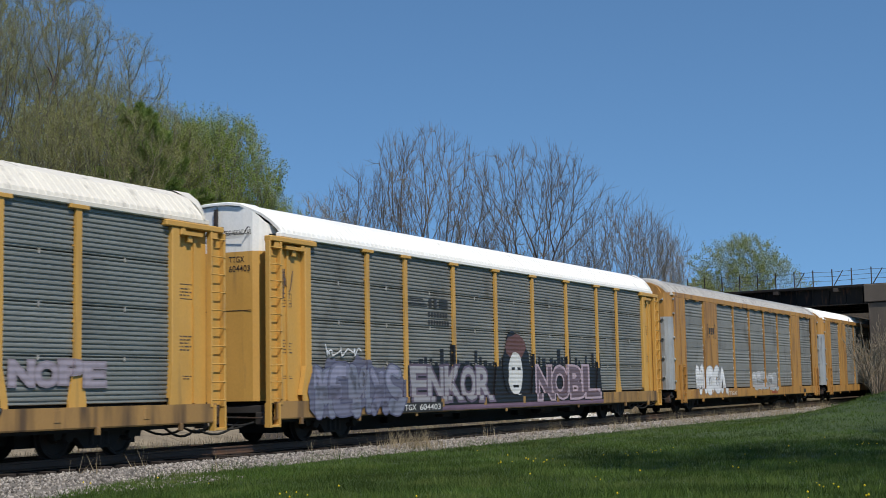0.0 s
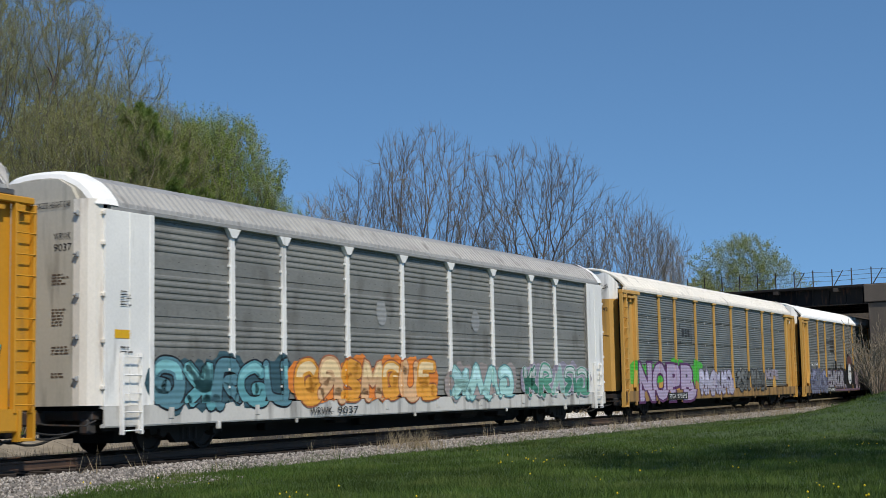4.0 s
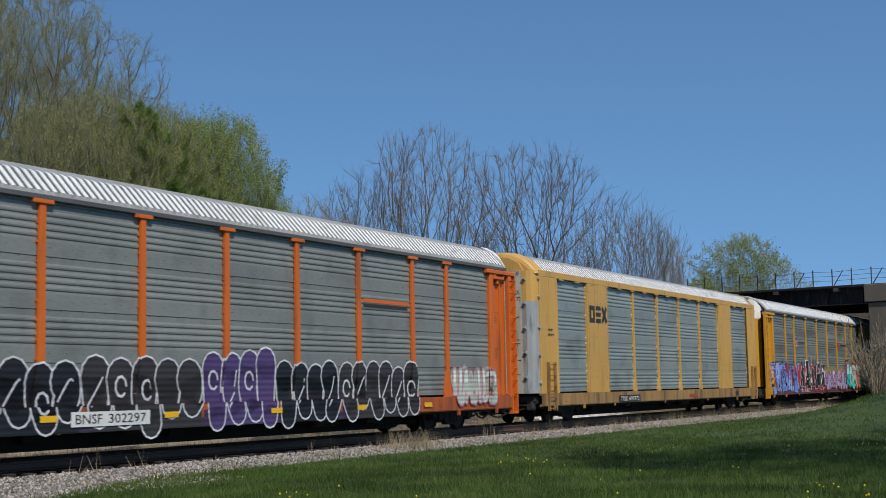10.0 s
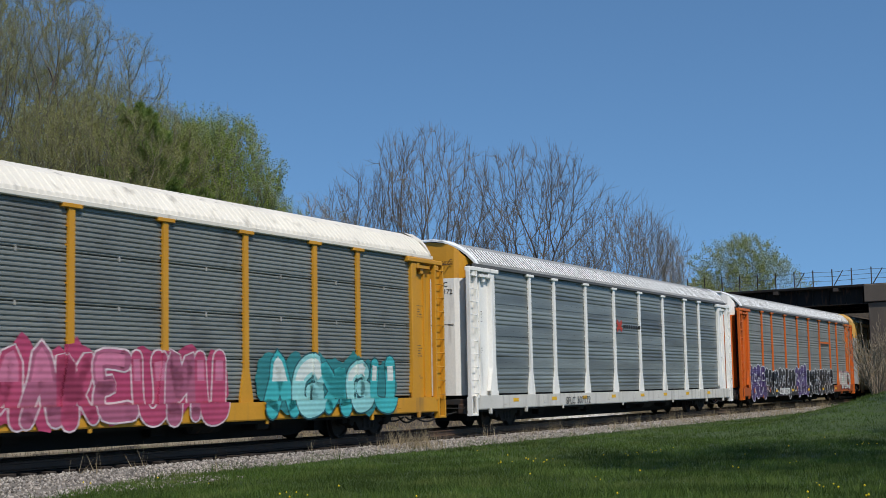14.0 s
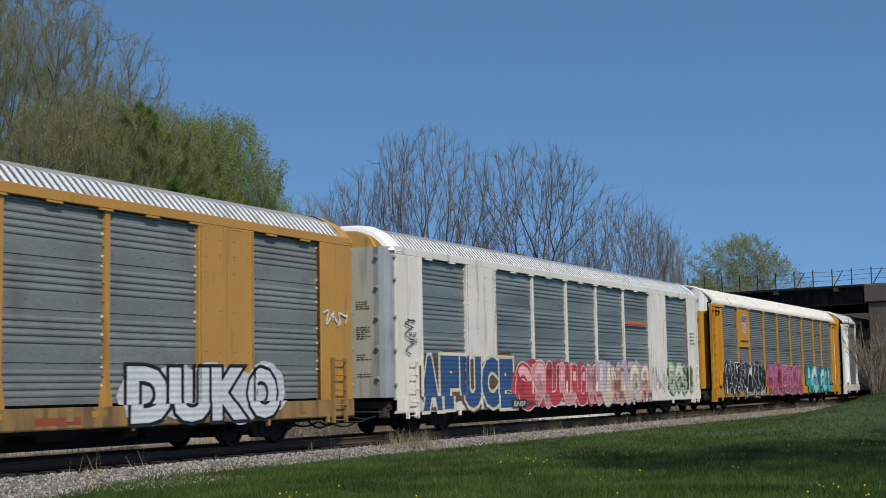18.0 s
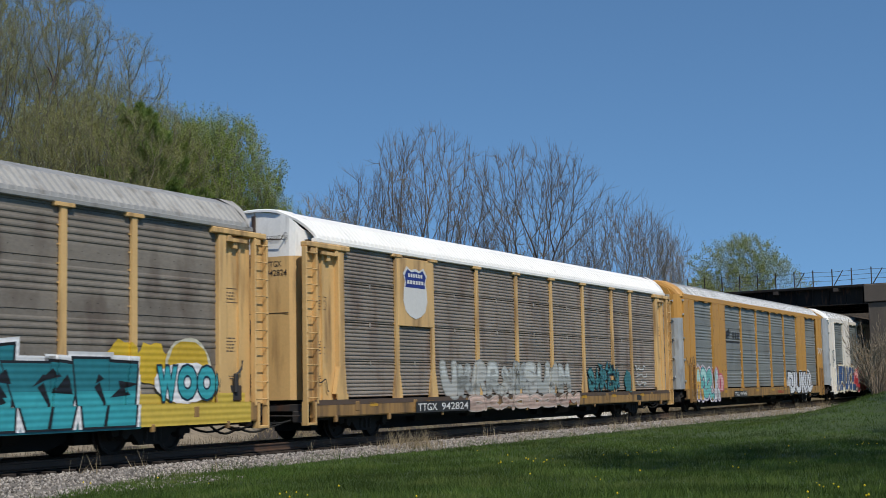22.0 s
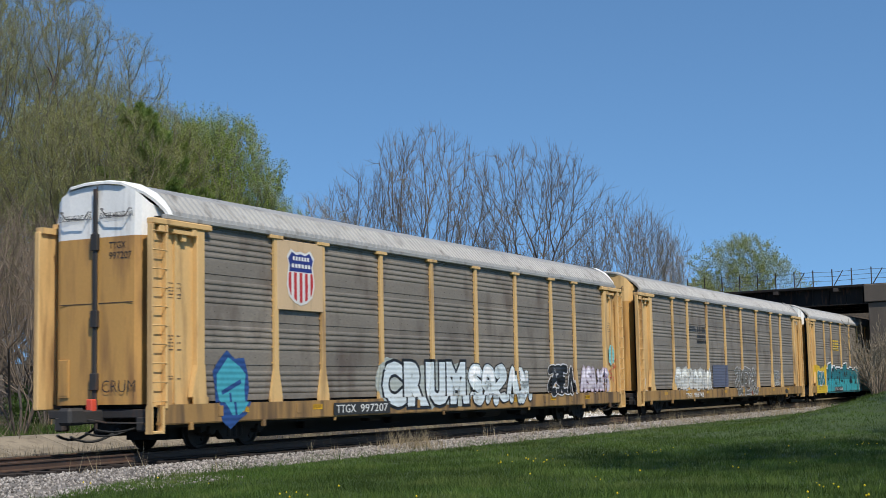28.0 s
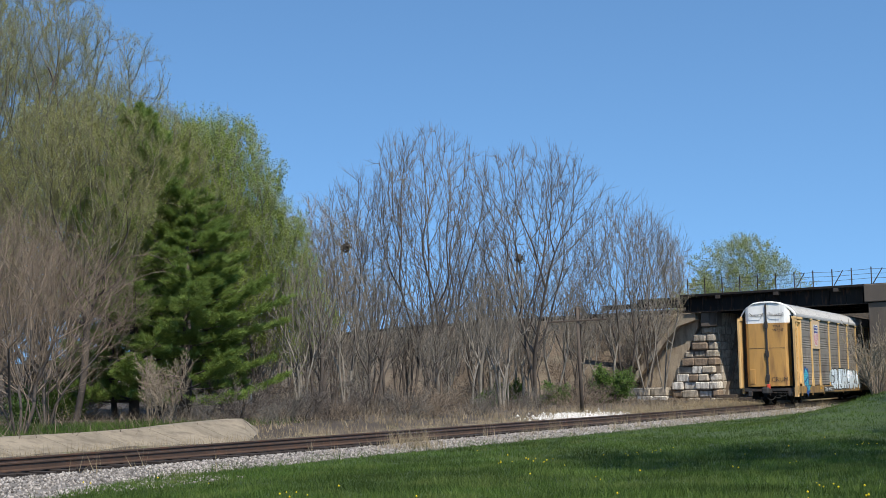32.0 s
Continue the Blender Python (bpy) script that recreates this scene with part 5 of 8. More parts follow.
        for u in inner[2:-2]:
            put("post", shared("post_slim", post_slim, OCHRE), car, mat=body, m=pose(u, 0, 0))
    else:
        put("top_rail", shared("header", header_mesh, OCHRE), car, mat={ROOF_SILVER: GROOVE, ROOF_GREY: ROOF_DIM}.get(roof, roof))
        for u in inner:
            put("post", shared("post_capped", post_capped, OCHRE), car, mat=body, m=pose(u, 0, 0))
    for z in seams:
        for a, b in zip(BAYS, BAYS[1:]):
            for u in ((a + b) / 2,):
                put("latch", shared("latch", latch, ROOF_GREY), car, m=pose(u, 0, z))
    if style == "ladder":
        for y in (-0.55, 0.55):
            put("grab_iron", shared("grab_iron", grab_iron, STEEL), car, m=pose(0, y, 0))
        put("hatch", shared("hatch", hatch, OCHRE), car, mat=ends)
        for side in (-1, 1):
            put("door_seam", shared("door_seam%d" % side, door_seam(side), STEEL), car)
    for u in (-10.06, 10.06):
        truck(car, u, index)
    return car


SEAMS = (1.926, 2.906, 3.886)
CARS = []
# small unevenness of the spacing along the train
OFFSET = (0.55, 0.45, 0.28, 0.22, 0.16, 0.2, 0.2, 0.18, 0.15, 0.12, 0.0, 0.0, 0.05, 0.08, 0.0, -0.08)


def build_train():
    C = CARS.append
    C(carrier(0, "flush", RUSTY_OCHRE, ROOF_WHITE, PANEL_DARK, "rusty ochre auto carrier with a white roof"))
    C(carrier(1, "flush", RUSTY_OCHRE, ROOF_GREY, PANEL_DARK, "rusty ochre auto carrier with a grey roof and dark corrugated sides"))
    C(carrier(2, "ladder", OCHRE, ROOF_WHITE, PANEL_DARK, "ochre auto carrier with a white roof and black and white graffiti", top=WHITE, sill=SILL_OCHRE, seams=SEAMS))
    C(carrier(3, "ladder", OCHRE, ROOF_CREAM, PANEL_SLATE, "ochre auto carrier with a cream roof and lilac graffiti", top=WHITE, sill=SILL_OCHRE, seams=SEAMS))
    C(carrier(4, "capped", WHITE, ROOF_GREY, PANEL_DARK, "white auto carrier with slim posts and teal and orange graffiti", ends=DOOR_BEIGE, top=DOOR_BEIGE, roof_tip=ROOF_WHITE, corner=OLD_WHITE, sill=GREY_WHITE))
    C(carrier(5, "ladder", YELLOW, ROOF_SILVER, PANEL_STREAKED, "deep yellow auto carrier with a long band of colourful graffiti", top=WHITE, roof_tip=ROOF_GREY))
    C(carrier(6, "flush", OCHRE, ROOF_SILVER, PANEL_BLUE, "clean ochre flush-sided auto carrier with grey panels", ends=DOOR_BEIGE, roof_tip=OCHRE, sill=SILL_OCHRE))
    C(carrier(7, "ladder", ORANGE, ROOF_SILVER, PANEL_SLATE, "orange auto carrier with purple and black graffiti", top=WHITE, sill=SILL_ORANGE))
    C(carrier(8, "ladder", WHITE, ROOF_SILVER, PANEL_STREAKED, "white auto carrier with flared posts and blue-grey panels", top=YELLOW, sill=GREY_WHITE))
    C(carrier(9, "ladder", YELLOW, ROOF_CREAM, PANEL_SLATE, "yellow auto carrier with cream roof and black, pink, teal graffiti", top=WHITE, seams=SEAMS))
    C(carrier(10, "flush", OLD_WHITE, ROOF_SILVER, PANEL_STREAKED, "stained white flush-sided auto carrier with blue and red graffiti", ends=DOOR_BEIGE, top=OCHRE, roof_tip=ROOF_WHITE))
    C(carrier(11, "flush", ORANGE_OCHRE, ROOF_SILVER, PANEL_SLATE, "ochre flush-sided auto carrier with white and mint graffiti", ends=DOOR_BEIGE, roof_tip=ORANGE_OCHRE, sill=SILL_OCHRE))
    C(carrier(12, "ladder", PALE_OCHRE, ROOF_WHITE, PANEL_UMBER, "pale ochre auto carrier with sooty panels and a white roof", top=WHITE, sill=SILL_OCHRE, seams=SEAMS))
    C(carrier(13, "ladder", PALE_OCHRE, ROOF_GREY, PANEL_BROWN, "pale ochre auto carrier with large teal graffiti", top=WHITE, ends=OCHRE_DULL, sill=SILL_OCHRE, seams=SEAMS[:0]))
    C(carrier(14, "ladder", PALE_OCHRE, ROOF_GREY, PANEL_BROWN, "pale ochre auto carrier with sooty panels and white graffiti", ends=OCHRE_DULL, sill=SILL_OCHRE))
    C(carrier(15, "ladder", PALE_OCHRE, ROOF_GREY, PANEL_BROWN, "last pale ochre auto carrier with white graffiti and a red marker", top=WHITE, ends=OCHRE_DULL, sill=SILL_OCHRE, roof_tip=ROOF_WHITE))


build_train()


# ---------------------------------------------------------------- signs, lettering and graffiti on the cars
def reflectors(car, style, zs=0.84, mat=REFLECTOR):
    for u in (-10.6, -7.6, -4.9, -2.1, 1.0, 3.7, 6.6, 9.6):
        pt = Painting(style)
        pt.layer([rect(u, u + 0.42, zs - 0.07, zs + 0.04)], mat)
        pt.done("reflector_tape", car, "yellow reflector tape")


def end_print(car, seed, dark=FADED_WRITING):
    """Capacity stencils on the end bays."""
    for u in (12.1, -12.85):
        for z0, z1, n in ((3.25, 3.42, 3), (2.1, 2.42, 5), (1.5, 1.58, 2)):
            rnd = random.Random(seed)
            pt = Painting("flush")
            pt.z, pt.flank = [(-14, 14, 0, 6, -1.424)], []
            h = (z1 - z0) / (n * 2 - 1)
            for i in range(n):
                a, end = u, u + 0.5 * rnd.uniform(0.6, 1)
                while a < end:
                    b = min(a + rnd.uniform(0.06, 0.16), end)
                    pt.layer([rect(a, b, z0 + 2 * i * h, z0 + (2 * i + 0.7) * h)], dark)
                    pt.level -= 0.0012
                    a = b + 0.03
            pt.done("small_print", car, "")
        pt = Painting("flush")
        pt.z, pt.flank = [(-14, 14, 0, 6, -1.424)], []
        a, b, c, d, e = u - 0.05, u + 0.48, 3.18, 3.5, 0.014
        pt.layer([rect(a, b, c, c + e), rect(a, b, d - e, d), rect(a, a + e, c + e, d - e), rect(b - e, b, c + e, d - e)], dark)
        pt.done("stencil_frame", car, "")


def door_words(car, mark, number, tone=WRITING, style="ladder"):
    """Marks and the height warning on the rear end door."""
    x = -13.366 if style == "ladder" else -13.535
    def add(text, y0, y1, z0, z1, x=x):
        tris = fitted(glyph_polys(text, 0.006), y0, y1, z0, z1)
        v, f = [], []
        for t in tris:
            o = len(v)
            v += [(x, -a, b) for a, b in t]
            f.append((o, o + 1, o + 2))
        put("lettering", mesh_of("lettering", v, f, tone), car)
    add("EXCESS HEIGHT CAR", 0.12, 1.0, 4.86, 4.98, x - 0.02)
    add("EXCESS HEIGHT CAR", -1.0, -0.12, 4.86, 4.98, x - 0.02)
    a = 0.35 if style == "ladder" else 0.56
    add(mark, a, a + 0.44, 4.22, 4.36)
    add(number, a, a + (0.6 if style == "ladder" else 0.46), 4.0, 4.15)


def tag_lines(pt, seed, u0, u1, z0, z1, col, n=16, w=0.018):
    """A scrawled tag: one thin looping line."""
    rnd = random.Random(seed)
    tall = z1 - z0 > u1 - u0
    pts = []
    for i in range(n):
        f = (i + rnd.uniform(-1.6, 1.6)) / n
        if tall:
            pts.append((rnd.uniform(u0, u1), z1 - (z1 - z0) * f))
        else:
            pts.append((u0 + (u1 - u0) * f, rnd.uniform(z0, z1)))
    path = smooth_path(pts, 5)
    for k in range(0, len(path) - 1, 12):
        part = path[k:k + 13]
        pt.layer(ribbon(part, [w * 0.8] * len(part), 0.0, True), spray(col), 0.0003)


def decorate():
    K, W = (0.012, 0.012, 0.014), (0.72, 0.72, 0.72)
    def canvas(i, style):
        pt = Painting(style)
        pt.dx, pt.car = -OFFSET[i], CARS[i]
        return pt
    # car 1
    c = CARS[1]
    emblem_blocks(c, "flush", -8.6, -7.4, 3.2, 3.85, WRITING, "framed", "small dark framed emblem")
    pt = canvas(1, "flush")
    piece(pt, 1, -9.7, -5.3, 0.75, 2.0, [W], (0.3, 0.3, 0.32), letters=4)
    piece(pt, 2, -0.7, 4.1, 0.85, 1.7, [(0.4, 0.4, 0.4)], (0.55, 0.55, 0.55), letters=6)
    pt.done("graffiti", c, "white sprayed graffiti")
    marks(c, "flush", "TTGX", -6.0, -4.4, 0.66, 0.84, WHITE_WRITING)
    # car 2
    c, st = CARS[2], "ladder"
    emblem_blocks(c, st, -6.8, -4.5, 2.95, 3.7, WRITING, "stripes", "black striped emblem")
    pt = canvas(2, st)
    rnd = random.Random(7)
    town = []
    for i in range(46):
        a = -6.6 + i * 0.31
        town.append(rect(a, a + rnd.uniform(0.15, 0.3), 1.75, 1.95 + rnd.random() ** 2 * 0.55))
    pt.layer(town, spray(K))
    pt.layer([rect(-6.7, 7.5, 0.72, 1.85)], spray(K))
    pt.layer([rect(-6.7, 7.5, 0.60, 0.74)], spray((0.16, 0.10, 0.14)))
    word(pt, "ENKOR", -6.5, -1.5, 0.88, 1.85, (0.31, 0.30, 0.32), (0.13, 0.10, 0.14), seed=4)
    word(pt, "NOBL", 1.75, 7.2, 0.8, 1.85, (0.14, 0.10, 0.12), (0.42, 0.32, 0.36), seed=5)
    # plain painted head shape
    pt.layer(blob(rnd, 0.25, 1.9, 1.0, 1.0, 18, 0.12), spray(K))
    pt.layer(blob(rnd, 0.3, 2.45, 0.72, 0.42, 16, 0.1), spray((0.13, 0.06, 0.05)))
    pt.layer(blob(rnd, 0.25, 1.65, 0.55, 0.72, 16, 0.08), spray((0.62, 0.62, 0.60)))
    pt.layer([rect(-0.05, 0.2, 1.75, 1.83), rect(0.38, 0.62, 1.75, 1.83), rect(0.05, 0.45, 1.2, 1.28)], spray(K))
    piece(pt, 21, -11.4, -7.0, 0.55, 1.9, [(0.19, 0.20, 0.26), (0.17, 0.17, 0.24)], (0.09, 0.09, 0.15), cloud=(0.12, 0.12, 0.17), letters=5, wild=0.15)
    tag_lines(pt, 23, -10.9, -9.0, 2.05, 2.35, W, 18, 0.022)
    tag_lines(pt, 24, -12.9, -12.1, 3.3, 4.1, (0.12, 0.08, 0.06), 16, 0.02)
    pt.done("graffiti", c, "black and white graffiti with a skyline and lettering")
    marks(c, st, "TTGX 604403", -7.5, -5.3, 0.64, 0.80, WHITE_WRITING, back=WRITING)
    # car 3
    c = CARS[3]
    emblem_blocks(c, st, -6.35, -4.75, 2.95, 3.75, WRITING, "framed", "black framed emblem")
    pt = canvas(3, st)
    rnd = random.Random(9)
    for i in range(9):
        pt.level -= 0.0009
        pt.layer(blob(rnd, -12.2 + i * 1.05, rnd.uniform(1.4, 1.9), 0.75, 0.5, 12, 0.3), spray((0.08, 0.42, 0.05)))
    word(pt, "NOPB", -11.6, -4.4, 0.56, 2.03, (0.42, 0.34, 0.47), (0.10, 0.03, 0.10), seed=6, fat=0.06)
    piece(pt, 37, -3.8, 1.4, 0.72, 1.85, [(0.42, 0.40, 0.50)], (0.16, 0.11, 0.20), letters=6, wild=0.2)
    piece(pt, 32, 2.3, 4.3, 0.85, 1.85, [(0.13, 0.13, 0.12)], K, letters=3)
    piece(pt, 33, 4.8, 7.2, 0.85, 1.85, [(0.13, 0.13, 0.12)], K, letters=3)
    word(pt, "NOPE", 7.5, 10.0, 1.4, 1.85, (0.33, 0.29, 0.34), (0.27, 0.23, 0.26), seed=7)
    tag_lines(pt, 34, -13.0, -12.1, 3.2, 4.3, (0.03, 0.03, 0.03), 16, 0.025)
    pt.done("graffiti", c, "lilac and green graffiti lettering")
    marks(c, st, "TTGX 973592", -8.4, -6.1, 0.64, 0.82, WHITE_WRITING, back=WRITING)
    # car 4
    c, st = CARS[4], "capped"
    pt = canvas(4, st)
    pt.layer(blob(rnd, -2.3, 3.2, 0.27, 0.35, 12, 0.1), spray((0.30, 0.30, 0.29)))
    pt.level -= 0.001
    pt.layer(blob(rnd, 3.2, 3.2, 0.27, 0.35, 12, 0.1), spray((0.30, 0.30, 0.29)))
    piece(pt, 41, -11.5, -6.6, 0.85, 1.95, [(0.10, 0.22, 0.26), (0.12, 0.33, 0.36)], K, cloud=(0.04, 0.09, 0.11), letters=5, wild=0.2, thick=1.1, core=(0.22, 0.50, 0.52))
    piece(pt, 42, -6.4, 0.6, 0.9, 2.0, [(0.75, 0.33, 0.04), (0.68, 0.42, 0.22)], (0.35, 0.12, 0.05), cloud=(0.75, 0.22, 0.03), letters=7, wild=0.3)
    piece(pt, 43, 1.5, 5.8, 0.88, 1.9, [(0.38, 0.62, 0.58)], (0.10, 0.25, 0.27), cloud=(0.32, 0.27, 0.25), letters=4)
    piece(pt, 44, 6.6, 11.9, 0.88, 1.95, [(0.06, 0.22, 0.15), (0.10, 0.30, 0.20), (0.30, 0.48, 0.42)], (0.50, 0.48, 0.50), cloud=(0.30, 0.27, 0.33), letters=5, wild=0.3, thick=1.1, core=(0.55, 0.60, 0.58))
    pt.done("graffiti", c, "teal, orange and mint graffiti")
    marks(c, st, "WRWK 9037", -6.1, -3.9, 0.64, 0.82, WRITING)
    bars(c, st, -12.75, -12.4, 2.95, 3.25, 5, WRITING)
    bars(c, st, -12.75, -12.35, 2.02, 2.16, 2, WRITING)
    pt = Painting(st)
    pt.layer([rect(-12.9, -12.42, 2.3, 2.47)], REFLECTOR)
    pt.done("notice", c, "yellow notice")
    # car 5
    c, st = CARS[5], "ladder"
    shield(c, st, -6.65, -6.15, 3.12, 3.72)
    bars(c, st, -6.0, -4.3, 3.36, 3.44, 1, WRITING)
    emblem_blocks(c, st, 4.6, 7.1, 3.3, 3.6, WRITING, "glass", "small red and dark emblem")
    pt = canvas(5, st)
    rnd = random.Random(15)
    pt.layer([rect(-12.3, 12.4, 0.56, 0.95)], spray((0.13, 0.045, 0.06)))
    for i in range(8):
        pt.level -= 0.0009
        pt.layer(blob(rnd, -11.3 + i * 0.85, 1.6, 0.6, 0.5, 12, 0.3), spray((0.32, 0.04, 0.05)))
    piece(pt, 51, -12.3, -5.9, 0.6, 2.2, [(0.20, 0.32, 0.66), (0.28, 0.40, 0.72), (0.15, 0.25, 0.60)], (0.012, 0.015, 0.05), letters=7, wild=0.6, thick=1.15, core=(0.06, 0.11, 0.42), shine=(0.62, 0.30, 0.52))
    for i in range(7):
        pt.level -= 0.0009
        pt.layer(blob(rnd, -5.4 + i * 0.95, 1.45, 0.75, 0.72, 12, 0.25), spray((0.48, 0.02, 0.03)))
    piece(pt, 52, -5.8, 0.1, 0.78, 2.4, [K], W, letters=6, wild=0.7, thick=1.25, shine=W)
    for i in range(9):
        pt.level -= 0.0009
        pt.layer(blob(rnd, 0.6 + i * 0.66, 1.75, 0.5, 0.3, 12, 0.3), spray((0.26, 0.27, 0.02)))
    piece(pt, 53, 0.3, 6.3, 0.75, 1.95, [(0.42, 0.30, 0.48), (0.36, 0.34, 0.55), (0.5, 0.34, 0.36)], (0.16, 0.08, 0.14), cloud=(0.35, 0.16, 0.2), letters=8, wild=0.5, thick=1.2)
    piece(pt, 54, 6.6, 12.6, 0.72, 2.35, [(0.04, 0.42, 0.36), (0.08, 0.55, 0.48), (0.5, 0.5, 0.40), (0.6, 0.12, 0.05)], K, cloud=(0.22, 0.06, 0.10), letters=6, wild=0.7, thick=1.2, core=(0.45, 0.7, 0.62), shine=(0.6, 0.2, 0.35))
    word(pt, "THE", -12.75, -11.85, 1.45, 2.05, (0.75, 0.42, 0.25), None, seed=3)
    pt.done("graffiti", c, "blue, black, red, violet and teal graffiti band")
    marks(c, st, "TTGX 707888", -6.5, -4.4, 0.64, 0.82, WHITE_WRITING)
    # car 6
    c, st = CARS[6], "flush"
    emblem_blocks(c, st, -8.85, -7.15, 3.45, 4.05, WRITING, "three", "large black block emblem")
    marks(c, st, "TTGX 699772", -6.1, -4.1, 0.64, 0.80, WHITE_WRITING, back=WRITING)
    bars(c, st, -12.6, -12.1, 2.9, 3.15, 2, WRITING)
    bars(c, st, 2.4, 3.3, 0.66, 0.84, 1, RED_WRITING)
    # car 7
    c, st = CARS[7], "ladder"
    emblem_blocks(c, st, 4.45, 6.85, 3.33, 3.55, paint("orange_lettering", (0.62, 0.13, 0.02), amount=0.05), "swoosh", "slim orange mark")
    pt = canvas(7, st)
    pt.layer([rect(-11.7, 7.3, 0.5, 0.85)], spray((0.05, 0.03, 0.06)))
    P = (0.075, 0.045, 0.14)
    rnd = random.Random(17)
    for a, b, z, colr, sd in ((-11.6, -8.6, 2.15, P, 71), (-8.5, -5.8, 1.95, K, 72), (-5.7, -2.1, 2.0, (0.035, 0.03, 0.03), 73), (-2.0, 0.6, 2.2, P, 74), (0.7, 3.3, 1.98, K, 75), (3.4, 7.3, 1.95, (0.035, 0.03, 0.03), 76)):
        fingers(pt, sd, a, b, 0.62, z, colr, (0.60, 0.60, 0.62))
    piece(pt, 77, 9.5, 12.1, 0.75, 1.8, [(0.45, 0.48, 0.42)], (0.45, 0.14, 0.22), cloud=(0.38, 0.38, 0.33), letters=5, wild=0.2)
    pt.done("graffiti", c, "purple and black bubble graffiti outlined in white")
    marks(c, st, "BNSF 302297", -6.2, -4.2, 0.66, 0.84, WRITING, back=WHITE_WRITING)
    for u in (-6.9, -3.4, 0.35, 4.1, 7.6):
        pt = Painting(st)
        pt.level = 0.03
        pt.layer([rect(u - 0.22, u + 0.22, 0.72, 0.84)], REFLECTOR)
        pt.done("reflector_tape", c, "")
    reflectors(c, st, 0.80)
    # car 8
    c = CARS[8]
    emblem_blocks(c, st, -1.05, 1.45, 3.25, 3.6, WRITING, "glass", "small red and dark emblem")
    marks(c, st, "SFLC 307172", -6.45, -4.25, 0.62, 0.86, WRITING)
    reflectors(c, st)
    # car 9
    c = CARS[9]
    sign = Geo().box(-8.95, -7.05, -1.53, -1.47, 2.92, 4.72, 0.01)
    s9 = put("sign_board", sign.mesh("sign_board", YELLOW), c)
    sh = shield(c, "flush", -8.4, -7.55, 3.58, 4.5)
    sh.location.y = 0.02
    b9 = bars(c, "flush", -8.75, -7.25, 3.18, 3.30, 1, WRITING)
    b9.location.y = 0.02
    pt = canvas(9, st)
    piece(pt, 91, -11.6, -4.2, 0.55, 2.2, [K], (0.62, 0.62, 0.62), cloud=(0.03, 0.03, 0.03), letters=7, wild=0.5, thick=1.0, shine=W)
    piece(pt, 92, -3.6, 3.5, 0.58, 2.1, [(0.42, 0.06, 0.13), (0.36, 0.10, 0.17)], (0.62, 0.50, 0.52), cloud=(0.40, 0.05, 0.12), letters=7, wild=0.2)
    piece(pt, 93, 5.0, 10.8, 0.6, 2.05, [(0.05, 0.40, 0.42), (0.25, 0.55, 0.55)], (0.02, 0.08, 0.09), cloud=(0.03, 0.20, 0.21), letters=5, wild=0.25, core=(0.6, 0.66, 0.62))
    pt.done("graffiti", c, "black, pink and teal graffiti")
    marks(c, st, "TTGX 965006", -8.0, -4.85, 0.62, 0.78, WHITE_WRITING)
    # car 10
    c, st = CARS[10], "flush"
    emblem_blocks(c, st, 4.4, 6.8, 3.38, 3.62, paint("orange_mark", (0.66, 0.11, 0.015), amount=0.05), "swoosh", "slim orange mark")
    pt = canvas(10, st)
    word(pt, "AFUCE", -11.8, -5.7, 0.6, 2.1, (0.035, 0.085, 0.21), (0.68, 0.60, 0.42), cloud=(0.13, 0.07, 0.04), seed=11, fat=0.075)
    piece(pt, 102, -5.5, 1.4, 0.55, 2.0, [(0.50, 0.05, 0.06), (0.62, 0.28, 0.27)], (0.66, 0.60, 0.55), cloud=(0.45, 0.06, 0.08), letters=6, wild=0.2, thick=1.3)
    piece(pt, 103, 1.5, 6.8, 0.52, 2.05, [(0.62, 0.50, 0.36), (0.58, 0.30, 0.22), (0.65, 0.45, 0.33)], (0.34, 0.30, 0.45), cloud=(0.48, 0.40, 0.52), letters=5, wild=0.3)
    piece(pt, 104, 8.9, 12.1, 0.85, 2.1, [(0.42, 0.48, 0.33)], (0.28, 0.33, 0.20), letters=3, wild=0.25)
    tag_lines(pt, 105, -12.9, -12.2, 2.2, 3.2, K, 11, 0.02)
    tag_lines(pt, 106, 7.1, 8.8, 0.9, 1.9, (0.2, 0.05, 0.05), 18, 0.018)
    pt.done("graffiti", c, "blue, red and cream graffiti")
    marks(c, st, "BNSF", -6.0, -5.15, 0.62, 0.78, WHITE_WRITING, back=WRITING)
    marks(c, st, "30142", -4.98, -4.2, 0.62, 0.78, WRITING)
    marks(c, st, "BNSF", -12.55, -12.15, 2.62, 2.74, WRITING)
    marks(c, st, "29520", -12.55, -12.1, 2.44, 2.56, WRITING)
    bars(c, st, 12.0, 12.7, 2.9, 3.4, 4, FADED_WRITING)
    # car 11
    c = CARS[11]
    emblem_blocks(c, st, -6.85, -4.4, 3.1, 3.62, WRITING, "horse", "black emblem of a slanted figure and blocks")
    pt = canvas(11, st)
    piece(pt, 111, -11.7, -8.4, 0.5, 1.9, [(0.62, 0.36, 0.08), (0.16, 0.45, 0.42), (0.16, 0.45, 0.42), (0.62, 0.64, 0.64)], (0.04, 0.025, 0.12), cloud=(0.42, 0.07, 0.09), letters=4, wild=0.15, core=(0.42, 0.64, 0.60), halo=(0.60, 0.55, 0.56), drop=(0.05, 0.03, 0.16), edge=0.035)
    pt.layer(blob(rnd, -8.15, 1.25, 0.52, 0.42, 20, 0.06), spray((0.55, 0.12, 0.16)), 0.0003)
    pt.layer(blob(rnd, -8.15, 1.25, 0.44, 0.35, 20, 0.06), spray((0.62, 0.36, 0.36)), 0.0003)
